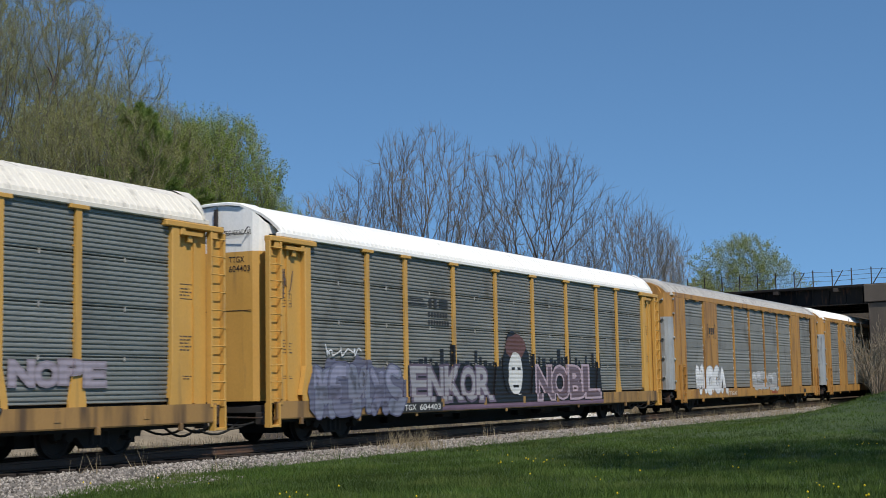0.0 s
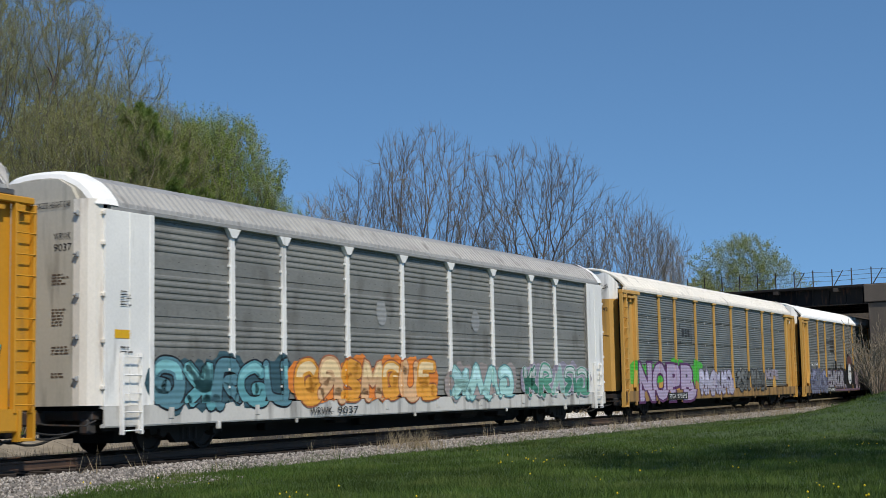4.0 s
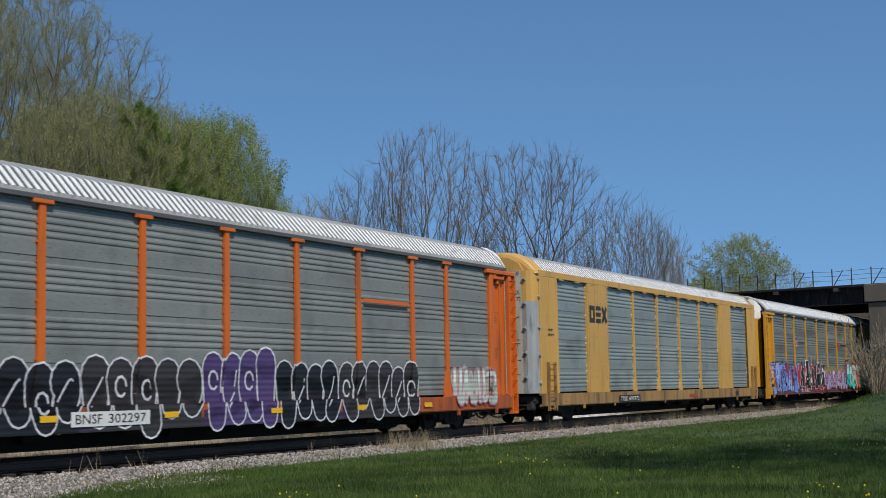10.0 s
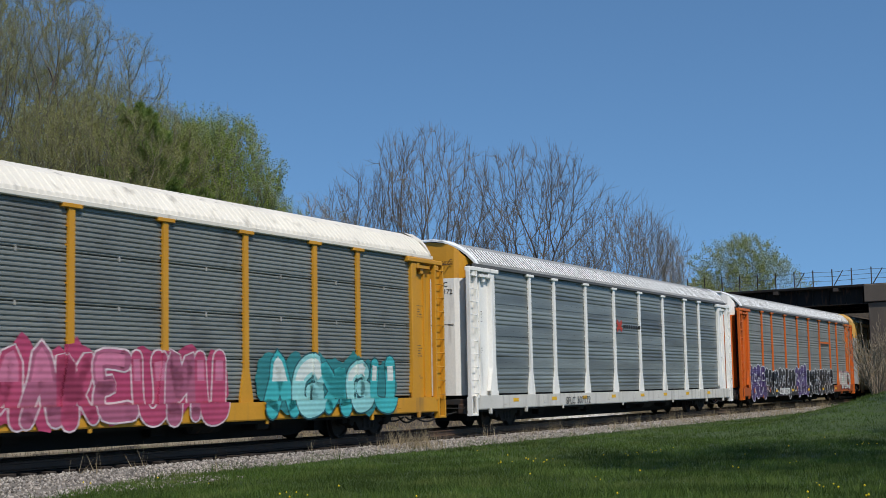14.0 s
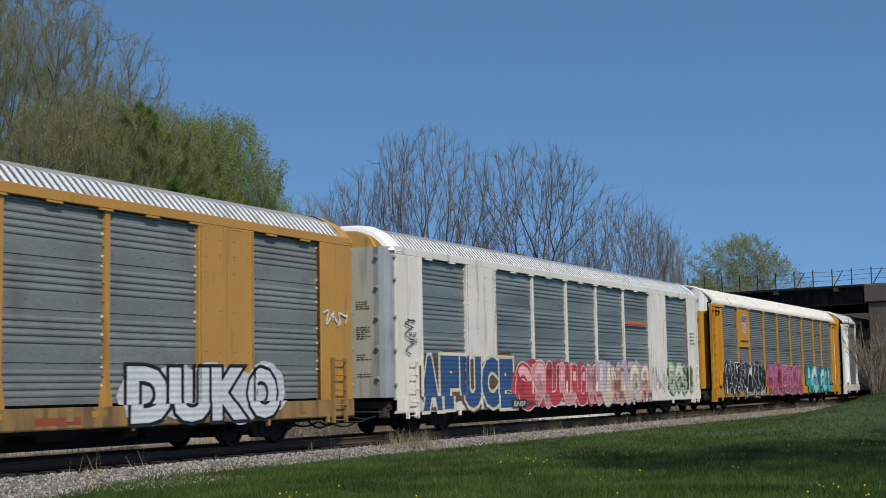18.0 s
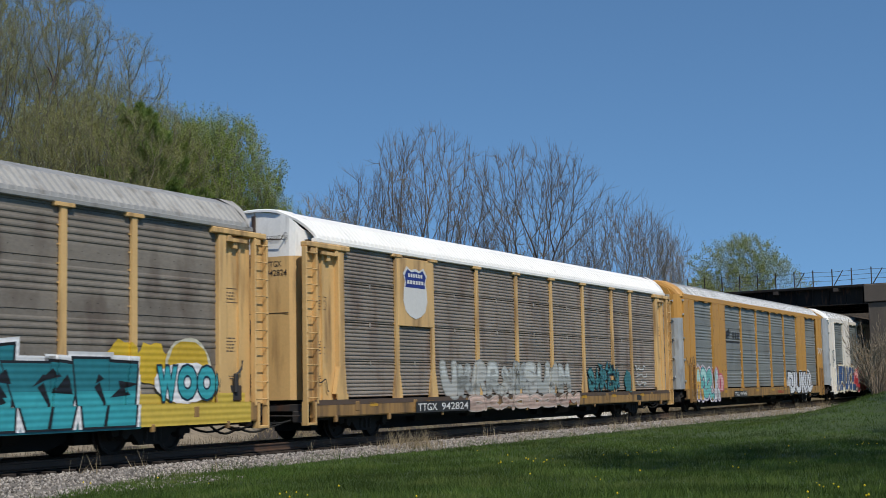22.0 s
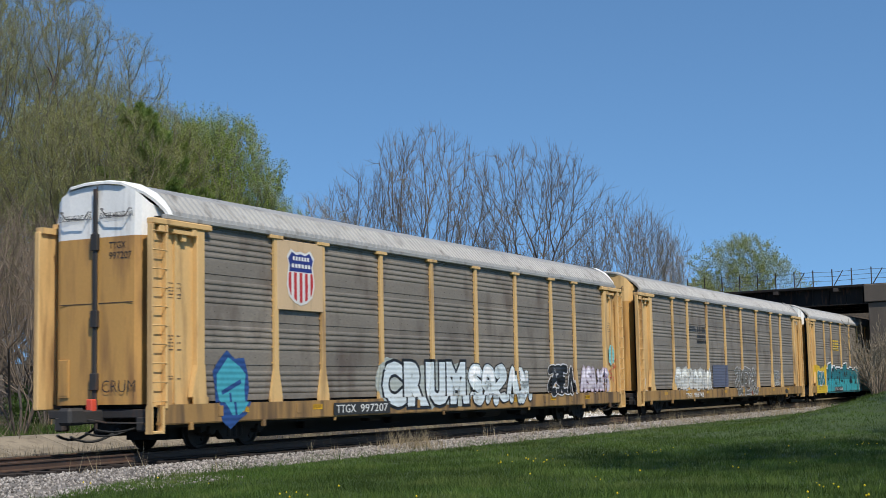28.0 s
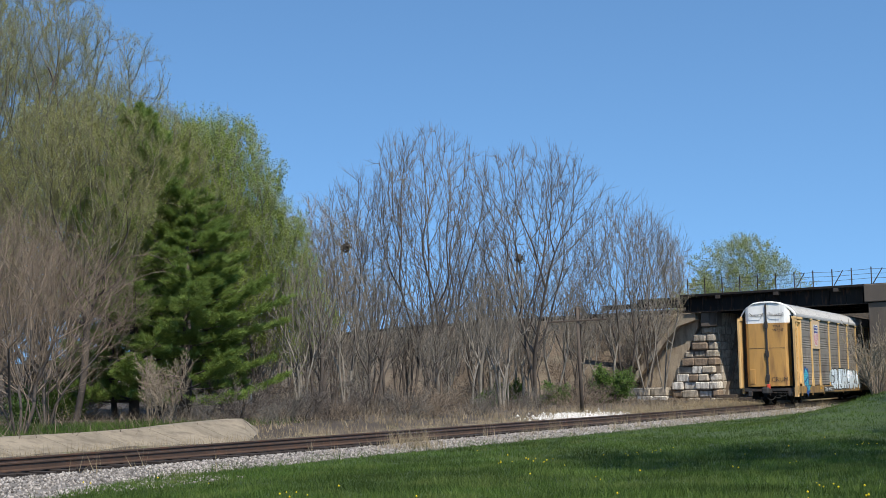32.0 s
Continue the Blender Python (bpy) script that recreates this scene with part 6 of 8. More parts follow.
    pt.layer(blob(rnd, -8.22, 1.2, 0.13, 0.26, 14, 0.06), spray((0.45, 0.05, 0.08)), 0.0003)
    word(pt, "DUKO", 4.8, 10.0, 0.62, 1.75, (0.66, 0.66, 0.67), K, cloud=(0.60, 0.60, 0.62), seed=8, fat=0.06)
    tag_lines(pt, 112, 11.8, 13.0, 2.7, 3.3, W, 16, 0.03)
    tag_lines(pt, 113, -13.0, -11.8, 1.9, 2.4, K, 10, 0.02)
    pt.done("graffiti", c, "mint and white graffiti lettering")
    marks(c, st, "TTGX 997445", -6.0, -4.0, 0.62, 0.80, WHITE_WRITING, back=WRITING)
    # car 12
    c, st = CARS[12], "ladder"
    put("sign_board", Geo().box(-8.97, -7.03, -1.53, -1.47, 2.9, 4.74, 0.01).mesh("sign_board", PALE_OCHRE), c)
    sh = shield(c, "flush", -8.7, -7.35, 3.1, 4.52, stripes=False)
    sh.location.y = 0.02
    pt = canvas(12, st)
    # shadow of the panel overhang, painted as a dark strip on the sill
    pt.layer([rect(-13.1, 13.1, 0.86, 0.985)], RUST_AND_SHADE)
    piece(pt, 121, -6.3, 3.0, 0.95, 2.0, [(0.42, 0.42, 0.39), (0.35, 0.36, 0.34)], (0.27, 0.27, 0.25), letters=10, wild=0.35)
    piece(pt, 122, -5.0, 3.4, 0.55, 0.98, [(0.45, 0.32, 0.26)], (0.5, 0.42, 0.36), letters=8)
    piece(pt, 123, 4.6, 7.6, 1.05, 1.85, [(0.05, 0.18, 0.19)], (0.015, 0.035, 0.05), letters=5, wild=0.45, thick=0.9, core=(0.08, 0.25, 0.26))
    pt.layer(blob(rnd, 8.5, 1.35, 0.36, 0.42, 20, 0.15), spray((0.04, 0.15, 0.16)))
    for k, (a, b, z) in enumerate(((9.35, 10.6, 1.75), (9.3, 10.75, 1.48), (9.4, 10.7, 1.2))):
        tag_lines(pt, 124 + k, a, b, z, z + 0.22, (0.52, 0.53, 0.50), 13, 0.026)
    tag_lines(pt, 125, -13.0, -12.2, 1.1, 1.7, K, 10, 0.02)
    pt.done("graffiti", c, "faded whitish and teal graffiti")
    marks(c, st, "TTGX 942824", -8.1, -5.1, 0.62, 0.82, WHITE_WRITING, back=WRITING)
    # car 13
    c = CARS[13]
    emblem_blocks(c, st, -6.5, -4.8, 3.1, 3.72, GOLD_WRITING, "underlined", "gold block emblem with an underline")
    pt = canvas(13, st)
    T, T2 = (0.02, 0.165, 0.195), (0.04, 0.33, 0.37)
    rnd = random.Random(19)
    pt.layer([rect(-11.9, -9.0, 0.55, 1.75)], spray((0.62, 0.42, 0.03)))
    for i in (0, 1, 2, 3, 4, 9, 10, 15, 21, 22, 23, 24):
        pt.level -= 0.0009
        pt.layer(blob(rnd, -11.7 + i * 0.93, rnd.uniform(1.6, 1.9), 0.6, 0.42, 22, 0.16), spray((0.60, 0.40, 0.03)))
    pt.layer([rect(8.9, 12.9, 0.55, 1.2)], spray((0.56, 0.40, 0.06)))
    pt.layer([rect(-8.9, 9.2, 0.52, 1.1)], spray(T))
    blocks(pt, 131, -8.8, 0.7, 0.6, 2.2, T, T2, K, W, 6)
    blocks(pt, 132, 0.95, 9.1, 0.6, 2.1, T, T2, K, W, 5)
    piece(pt, 133, -11.2, -9.4, 1.0, 1.8, [T], W, letters=3)
    pt.layer(blob(rnd, 10.8, 1.75, 0.75, 0.62, 26, 0.04), spray((0.55, 0.52, 0.40)), 0.0003)
    pt.layer(blob(rnd, 10.8, 1.75, 0.68, 0.55, 26, 0.04), spray((0.55, 0.36, 0.03)), 0.0003)
    pt.layer(blob(rnd, 10.75, 1.42, 1.02, 0.43, 30, 0.05), spray(W), 0.0003)
    word(pt, "WOO", 9.8, 11.75, 1.08, 1.78, T2, (0.01, 0.03, 0.05), seed=3, fat=0.07)
    pt.done("graffiti", c, "large teal block graffiti on yellow")
    g = Geo().box(12.1, 12.62, -1.50, -1.42, 1.02, 1.36, 0.02)
    g.box(12.3, 12.42, -1.56, -1.48, 1.2, 1.62, 0.02)
    g.tube([(12.36, -1.54, 1.6), (12.52, -1.56, 1.72), (12.55, -1.56, 1.9)], 0.025, 6)
    put("hand_brake", g.mesh("hand_brake", STEEL), c, "dark greasy hand brake lever")
    marks(c, st, "ETTX 710068", -7.0, -4.8, 0.66, 0.82, WHITE_WRITING, back=WRITING)
    # car 14
    c = CARS[14]
    emblem_blocks(c, st, -6.75, -4.4, 2.95, 3.7, WRITING, "stripes", "black striped emblem")
    pt = canvas(14, st)
    piece(pt, 141, -8.8, -6.4, 0.98, 1.85, [(0.58, 0.57, 0.53)], (0.4, 0.4, 0.38), letters=3, cloud=(0.45, 0.44, 0.42))
    piece(pt, 142, -6.3, -3.9, 0.98, 1.85, [(0.58, 0.57, 0.53)], (0.4, 0.4, 0.38), letters=4, cloud=(0.45, 0.44, 0.42))
    pt.layer([rect(-3.5, -1.25, 1.05, 2.05)], spray((0.10, 0.11, 0.16)))
    piece(pt, 143, 0.0, 3.8, 0.62, 1.95, [(0.15, 0.14, 0.12)], (0.52, 0.51, 0.5), letters=5, wild=0.2, thick=0.9, core=(0.15, 0.14, 0.12))
    piece(pt, 144, 7.4, 8.4, 1.1, 1.8, [(0.16, 0.15, 0.13)], (0.45, 0.45, 0.44), letters=3, wild=0.2, thick=0.8, core=(0.16, 0.15, 0.13))
    tag_lines(pt, 145, -13.0, -12.2, 1.0, 1.5, W, 8, 0.03)
    pt.done("graffiti", c, "whitish graffiti tags")
    marks(c, st, "TTGX 983748", -7.9, -5.4, 0.64, 0.84, WHITE_WRITING)
    # car 15
    c = CARS[15]
    put("sign_board", Geo().box(-8.97, -7.03, -1.53, -1.47, 3.1, 4.74, 0.01).mesh("sign_board", paint("pale_sign_paint", (0.58, 0.41, 0.24), amount=0.2)), c)
    sh = shield(c, "flush", -8.6, -7.42, 3.22, 4.55)
    sh.location.y = 0.02
    pt = canvas(15, st)
    B = (0.03, 0.20, 0.34)
    pt.layer(blob(rnd, -10.75, 1.3, 0.68, 0.78, 14, 0.18), spray((0.02, 0.06, 0.20)))
    pt.layer(blob(rnd, -10.75, 1.3, 0.5, 0.6, 14, 0.18), spray((0.06, 0.34, 0.42)))
    pt.layer([stroke((-11.1, 1.2), (-10.4, 1.45), 0.05), stroke((-10.7, 0.6), (-10.8, 1.2), 0.04)], spray((0.02, 0.06, 0.20)))
    word(pt, "CRUM", -4.3, 0.6, 0.75, 1.95, (0.60, 0.66, 0.68), K, cloud=(0.40, 0.43, 0.40), seed=10, fat=0.07)
    piece(pt, 151, 0.8, 5.0, 0.7, 1.9, [(0.60, 0.66, 0.68)], K, letters=5, wild=0.1)
    piece(pt, 152, 6.5, 8.8, 0.9, 1.9, [K], (0.60, 0.58, 0.58), letters=4, wild=0.2)
    piece(pt, 153, 9.35, 11.8, 1.02, 1.85, [(0.58, 0.52, 0.58)], (0.48, 0.38, 0.47), letters=5)
    tag_lines(pt, 154, 12.2, 13.0, 1.3, 2.2, (0.5, 0.1, 0.06), 10, 0.025)
    pt.layer(blob(rnd, 12.5, 2.3, 0.3, 0.35, 10, 0.2), spray((0.2, 0.5, 0.5)))
    pt.done("graffiti", c, "pale blue-white and turquoise graffiti")
    marks(c, st, "TTGX 997207", -6.6, -4.1, 0.66, 0.86, WHITE_WRITING, back=WRITING)
    reflectors(c, st)
    # marker and scrawl on the last end
    g = Geo().box(-13.62, -13.46, -0.13, 0.03, 0.72, 1.12, 0.02)
    put("end_marker", g.mesh("end_marker", RED_LAMP), c, "red rear marker")
    tris = fitted(glyph_polys("CRUM", -0.012), 0.2, 1.08, 1.25, 1.5)
    v = [(-13.395, -a, b) for t in tris for a, b in t]
    put("scrawl", mesh_of("scrawl", v, [(3 * i, 3 * i + 1, 3 * i + 2) for i in range(len(tris))], WRITING), c, "black scrawled word")
    for i, mk, nb in ((2, "TTGX", "604403"), (3, "TTGX", "973592"), (5, "TTGX", "707888"), (8, "SFLC", "307172"), (9, "TTGX", "965006"), (12, "TTGX", "942824"), (13, "ETTX", "710068"),
                      (14, "TTGX", "983748"), (15, "TTGX", "997207")):
        door_words(CARS[i], mk, nb)
    for i, mk, nb in ((4, "WRWK", "9037"), (6, "TTGX", "699772"), (11, "TTGX", "997445")):
        door_words(CARS[i], mk, nb, style="flush")
    for i in (4, 6, 10, 11):
        rnd = random.Random(60 + i)
        for z0, n in ((3.35, 4), (2.55, 6), (2.0, 3), (1.55, 2)):
            v, f = [], []
            for j in range(n):
                y, end = 0.52, 0.52 + rnd.uniform(0.25, 0.48)
                while y < end:
                    e = min(y + rnd.uniform(0.05, 0.13), end)
                    o = len(v)
                    v += [(-13.537, q, z) for q, z in ((-y, z0 + 0.06 * j), (-e, z0 + 0.06 * j), (-e, z0 + 0.06 * j + 0.03), (-y, z0 + 0.06 * j + 0.03))]
                    v = [(a, abs(b), c) for a, b, c in v]
                    f.append((o, o + 1, o + 2, o + 3))
                    y = e + 0.025
            v = [(a, -b, c) for a, b, c in v]
            put("small_print", mesh_of("small_print", v, f, FADED_WRITING), CARS[i])
    for i in (2, 3, 5, 7, 8, 9, 12, 13, 14, 15):
        end_print(CARS[i], i)
    for i in (11, 12, 13, 14, 15):
        reflectors(CARS[i], "ladder" if i > 11 else "flush", 0.86, WORN_TAPE)
    for i in (1, 6, 11, 12, 13, 14):
        pt = Painting("ladder" if i > 11 else "flush")
        pt.layer([rect(2.2, 3.4, 0.66, 0.80)], paint("faded_red_lettering", (0.30, 0.07, 0.03), amount=0.1))
        pt.done("sill_stencil", CARS[i], "")
        pt = Painting("ladder" if i > 11 else "flush")
        pt.layer([rect(9.2, 9.7, 0.64, 0.84)], WRITING)
        pt.done("sill_plate", CARS[i], "")


decorate()


# ---------------------------------------------------------------- bridge, abutment and embankment
BR = Matrix.LocRotScale((18.57, 98.0, 0), Euler((0, 0, math.atan2(-7.0, 9.67))), None)     # along the girder, x to the right


def build_bridge():
    br = tagged(new("girder_bridge"), "black steel girder bridge carrying a railway over the line", "bridge")
    br.matrix_basis = BR
    for y in (0.0, 4.2, 8.4, 12.0):
        g = Geo().box(-1.6, 14.5, y, y + 0.05, 6.25, 7.30)
        g.box(-1.6, 14.5, y - 0.18, y + 0.23, 6.22, 6.27)
        g.box(-1.6, 14.5, y - 0.18, y + 0.23, 7.28, 7.33)
        for x in np.arange(-1.4, 14.4, 1.15):
            g.box(x, x + 0.03, y - 0.16, y + 0.21, 6.27, 7.28)
        put("girder", g.mesh("girder", GIRDER_M), br)
    put("deck", Geo().box(-1.8, 14.6, -0.5, 12.8, 7.34, 7.50, 0.02).mesh("deck", GIRDER_M), br, "dark timber deck")
    for i in range(12):
        x = -1.2 + i * 1.32
        g = Geo().box(x - 0.03, x + 0.03, -0.46, -0.40, 7.5, 8.62)
        put("fence_post", g.mesh("fence_post", FENCE_M), br)
        if i % 2 == 0 and i > 4:
            g = Geo().tube([(x + 0.1, -0.43, 7.5), (x + 0.75, -0.43, 8.5)], 0.035, 5)
            put("brace", g.mesh("brace", FENCE_M), br)
    for z in (7.85, 8.15, 8.45):
        g = Geo().tube([(-1.2 + 1.32 * i, -0.43, z + 0.03 * math.sin(i * 2.1)) for i in range(12)], 0.012, 4)
        put("wire", g.mesh("wire", FENCE_M), br)
    g = Geo().box(-5.6, -1.8, 0.2, 0.5, 6.65, 7.4, 0.02)
    put("approach_beam", g.mesh("approach_beam", GIRDER_M), br, "dark timber parapet beam")
    put("approach_beam", Geo().box(-8.5, -5.5, 0.3, 0.55, 6.75, 7.1, 0.02).mesh("approach_beam", GIRDER_M), br)
    g = Geo()
    for a, b, c, d in ((-4.75, -4.68, 6.95, 7.2), (-4.62, -4.42, 7.13, 7.2), (-4.62, -4.42, 6.95, 7.02), (-4.62, -4.55, 7.0, 7.15), (-4.7, -4.5, 6.74, 6.84)):
        g.box(a, b, 0.18, 0.2, c, d)
    put("painted_marks", g.mesh("painted_marks", WHITE_WRITING), br, "white painted marks")
    for x in (0.9, 5.2, 9.4):
        put("bracket", Geo().box(x, x + 0.35, -0.5, 0.0, 7.1, 7.34, 0.02).mesh("bracket", FENCE_M), br)
    return br


build_bridge()


def build_abutment():
    ab = tagged(new("stone_abutment"), "stepped abutment of large cut sandstone blocks, partly whitened", "abutment", kind="structure")
    ab.matrix_basis = BR
    rnd = random.Random(8)
    core = Geo()
    core.box(-2.4, 0.35, 1.0, 13, -0.6, 6.2)
    put("core_wall", core.mesh("core_wall", MASON_M), ab)
    left = [-3.4, -3.3, -3.0, -3.0, -2.7, -2.5, -2.1, -1.75, -1.35, -1.0]
    h = 0.56
    for i, x0 in enumerate(left):
        z = -0.35 + i * h
        x = x0 + (0.3 if i % 2 else 0)
        while x < 0.55 - i * 0.03:
            w = rnd.uniform(0.75, 1.25)
            x1 = min(x + w, 0.62 - i * 0.03)
            if x1 - x > 0.2:
                tilt = pose((x + x1) / 2, 0, z, 0, rnd.uniform(-1.6, 1.6), 0) @ pose(-(x + x1) / 2, 0, -z)
                g = Geo().box(x + 0.008, x1 - 0.008, 0.16 + 0.03 * i + rnd.uniform(-0.16, 0.12), 1.05, z + 0.01, z + h - rnd.uniform(0.0, 0.05), rnd.uniform(0.05, 0.12), m=tilt)
                put("stone", g.mesh("stone", CHALK_M if (rnd.random() < 0.5 and 0 < i < 6) else (MASON_M if rnd.random() < 0.6 else MASON_BROWN)), ab)
            x = x1
        put("mortar", Geo().box(x0 + 0.2, 0.5 - i * 0.03, 0.30 + 0.03 * i, 1.04, z + 0.03, z + h).mesh("mortar", PIER_M), ab)
    # inner face in the shade
    for i in range(10):
        z, y = -0.35 + i * h, 1.07
        while y < 6:
            w = rnd.uniform(0.9, 1.5)
            g = Geo().box(0.3, 0.66 - 0.03 * i, y, y + w - 0.02, z + 0.012, z + h - 0.012, 0.04)
            put("stone", g.mesh("stone", MASON_M), ab)
            y += w
    # low retaining wall
    for i in range(2):
        x = -9.6 + 0.5 * i
        while x < -3.4:
            w = rnd.uniform(1.0, 2.1)
            g = Geo().box(x + 0.015, min(x + w, -3.3) - 0.015, -0.2 + rnd.uniform(-0.06, 0.06), 0.9, -0.25 + i * 0.62, 0.35 + i * 0.62, 0.07)
            put("stone", g.mesh("stone", CHALK_M if i == 0 and x > -6 else MASON_M), ab)
            x += w
    # concrete wing and bearing seats
    g = Geo().prism([(-1.0, 5.2), (-1.0, 6.2), (-2.3, 5.9), (-5.6, 2.1), (-5.6, 1.0), (-3.0, 1.0)], 0.55, 0.95)
    put("wing_wall", g.mesh("wing_wall", WING_M), ab, "sloping stained concrete wing")
    g = Geo().prism([(-0.9, 5.7), (-0.9, 6.22), (-2.2, 6.0), (-5.9, 1.95), (-5.9, 1.35), (-2.3, 5.3)], -0.05, 1.0)
    put("coping", g.mesh("coping", WING_M), ab, "sloping tan concrete coping")
    for i, (a, b, z) in enumerate(((0.75, 2.6, 0.0), (0.8, 2.4, 0.26), (2.5, 3.6, 0.05))):
        t = tagged(put("timber_baulk", Geo().box(a, b, -0.9, -0.6, z - 0.1, z + 0.14, 0.02).mesh("timber_baulk", WOOD_M)), "old grey timber baulk lying by the abutment", "timber", "timber baulks")
        t.matrix_basis = BR
    put("bearing_seat", Geo().box(-0.55, 0.1, 0.1, 1.1, 5.2, 6.22, 0.03).mesh("seat", PIER_M), ab)
    g = Geo()
    for i in range(6):
        g.box(0.14 + 0.09 * i, 0.2 + 0.09 * i, 0.15, 1.0, 5.25, 6.2)
    put("bearing_plate", g.mesh("plate", PIER_M), ab)
    # opposite pier
    pier = tagged(new("concrete_pier"), "weathered concrete bridge pier", "pier", kind="structure")
    pier.matrix_basis = BR
    g = Geo().box(11.75, 16.0, -0.6, 13, -0.8, 6.25, 0.05)
    g.box(11.55, 16.2, -0.75, 13.1, 6.3, 7.45, 0.04)
    put("shaft", g.mesh("shaft", PIER_M), pier)
    # added wall that closes the opening from behind, so that it stays dark
    g = Geo().box(-14, 30, 24, 26, -1, 9)
    w = put("retaining_wall", g.mesh("retaining_wall", BRUSH_M))
    w.matrix_basis = BR
    tagged(w, "added wall that keeps the bridge opening dark", "wall", kind="structure")


build_abutment()


def build_embankment():
    """Ridge that carries the crossing railway away behind the trees."""
    path = [(22.5, 102.0), (20.0, 103.8), (15.5, 107), (10.5, 110.8), (4.0, 116.5), (-3.5, 125), (-13.5, 141), (-30, 170), (-60, 215), (-140, 320), (-300, 520)]
    prof = [(-13, -0.8), (-11, 0.1), (-7.5, 2.6), (-4.0, 5.0), (-1.6, 6.35), (-0.8, 6.5), (9, 6.5), (12, 5.0), (22, -0.8)]
    fine = []
    for i in range(len(path) - 1):
        a, b = Vector(path[i]), Vector(path[i + 1])
        n = max(int((b - a).length / 2.5), 1)
        fine += [a.lerp(b, j / n) for j in range(n)]
    fine.append(Vector(path[-1]))
    v, f = [], []
    n = len(prof)
    for i, p in enumerate(fine):
        d = (fine[min(i + 1, len(fine) - 1)] - fine[max(i - 1, 0)]).normalized()
        side = Vector((-d.y, d.x))            # towards the near side of the ridge is minus
        squeeze = 0.42 + 0.58 * smooth(6, 26, (p - fine[0]).length)
        for w, z in prof:
            w *= squeeze if w < 0 else 1
            k = 0.35 * noise.noise(Vector((p.x * 0.4 + w, p.y * 0.4, z)))
            v.append((p.x - side.x * w, p.y - side.y * w, z + k * (0 if z > 6 else 1)))
    for i in range(len(fine) - 1):
        for j in range(n - 1):
            f.append((i * n + j, i * n + j + 1, (i + 1) * n + j + 1, (i + 1) * n + j))
    ob = put("embankment", mesh_of("embankment", v, f, BRUSH_M, flat=False))
    tagged(ob, "brush-covered brown railway embankment", "embankment", kind="structure")
    rail = tagged(new("upper_track"), "dark rails and guard timbers on the embankment", "track", kind="structure")
    for off, z, r in ((0.2, 6.72, 0.12), (1.7, 6.72, 0.1)):
        pts = []
        for i, p in enumerate(fine[:60]):
            d = (fine[min(i + 1, len(fine) - 1)] - fine[max(i - 1, 0)]).normalized()
            side = Vector((-d.y, d.x))
            pts.append((p.x - side.x * off, p.y - side.y * off, z))
        put("rail", Geo().tube(pts, r, 4).mesh("rail", GIRDER_M), rail)


build_embankment()


def build_slab():
    """Sun-bleached sloping concrete apron along the far side of the track."""
    g = Geo()
    ss = [-34 + 2.2 * i for i in range(16)] + [0.2]
    ss = [s for s in ss if s < -1.5] + [-0.7]
    prev = None
    ob = tagged(new("concrete_apron"), "sun-bleached sloping tan concrete apron beside the track", "apron", kind="structure")
    for i in range(len(ss) - 1):
        a, b = ss[i] + 0.01, ss[i + 1] - 0.01
        last = i == len(ss) - 2
        pts = []
        for s in (a, b):
            k = 0.35 if last and s == b else 0.0
            pts += [line(s, 5.0 + k * 3, -0.45), line(s, 7.1, 0.17 + 0.2 * smooth(-7, -1, s)), line(s, 7.7, 0.17 + 0.2 * smooth(-7, -1, s)), line(s, 7.7, -0.6)]
        g = Geo()
        g.add(pts, [(0, 4, 5, 1), (1, 5, 6, 2), (2, 6, 7, 3), (0, 1, 2, 3), (4, 7, 6, 5)])
        put("slab", g.mesh("slab", CONCRETE_M), ob)
    # end return
    g = Geo()
    g.add([line(-0.69, 6.05, -0.45), line(-0.69, 7.1, 0.37), line(-0.69, 7.7, 0.37), line(0.25, 6.1, -0.45), line(0.65, 7.1, -0.2), line(0.65, 7.8, -0.25)], [(0, 3, 4, 1), (1, 4, 5, 2)])
    put("slab", g.mesh("slab", CONCRETE_M), ob)


build_slab()


# ---------------------------------------------------------------- trees and shrubs
def limb(g, pts, radii, sides):
    v = []
    for j, p in enumerate(pts):
        d = pts[min(j + 1, len(pts) - 1)] - pts[max(j - 1, 0)]
        a = Vector((d.z, 0.3 * d.z, -d.x - 0.3 * d.y))
        if a.length < 1e-6:
            a = Vector((1, 0, 0))
        a.normalize()
        b = d.cross(a).normalized()
        for q in range(sides):
            t = 2 * math.pi * q / sides
            v.append(p + (a * math.cos(t) + b * math.sin(t)) * radii[j])
    g.add(v, [(j * sides + q, j * sides + (q + 1) % sides, (j + 1) * sides + (q + 1) % sides, (j + 1) * sides + q)
              for j in range(len(pts) - 1) for q in range(sides)])


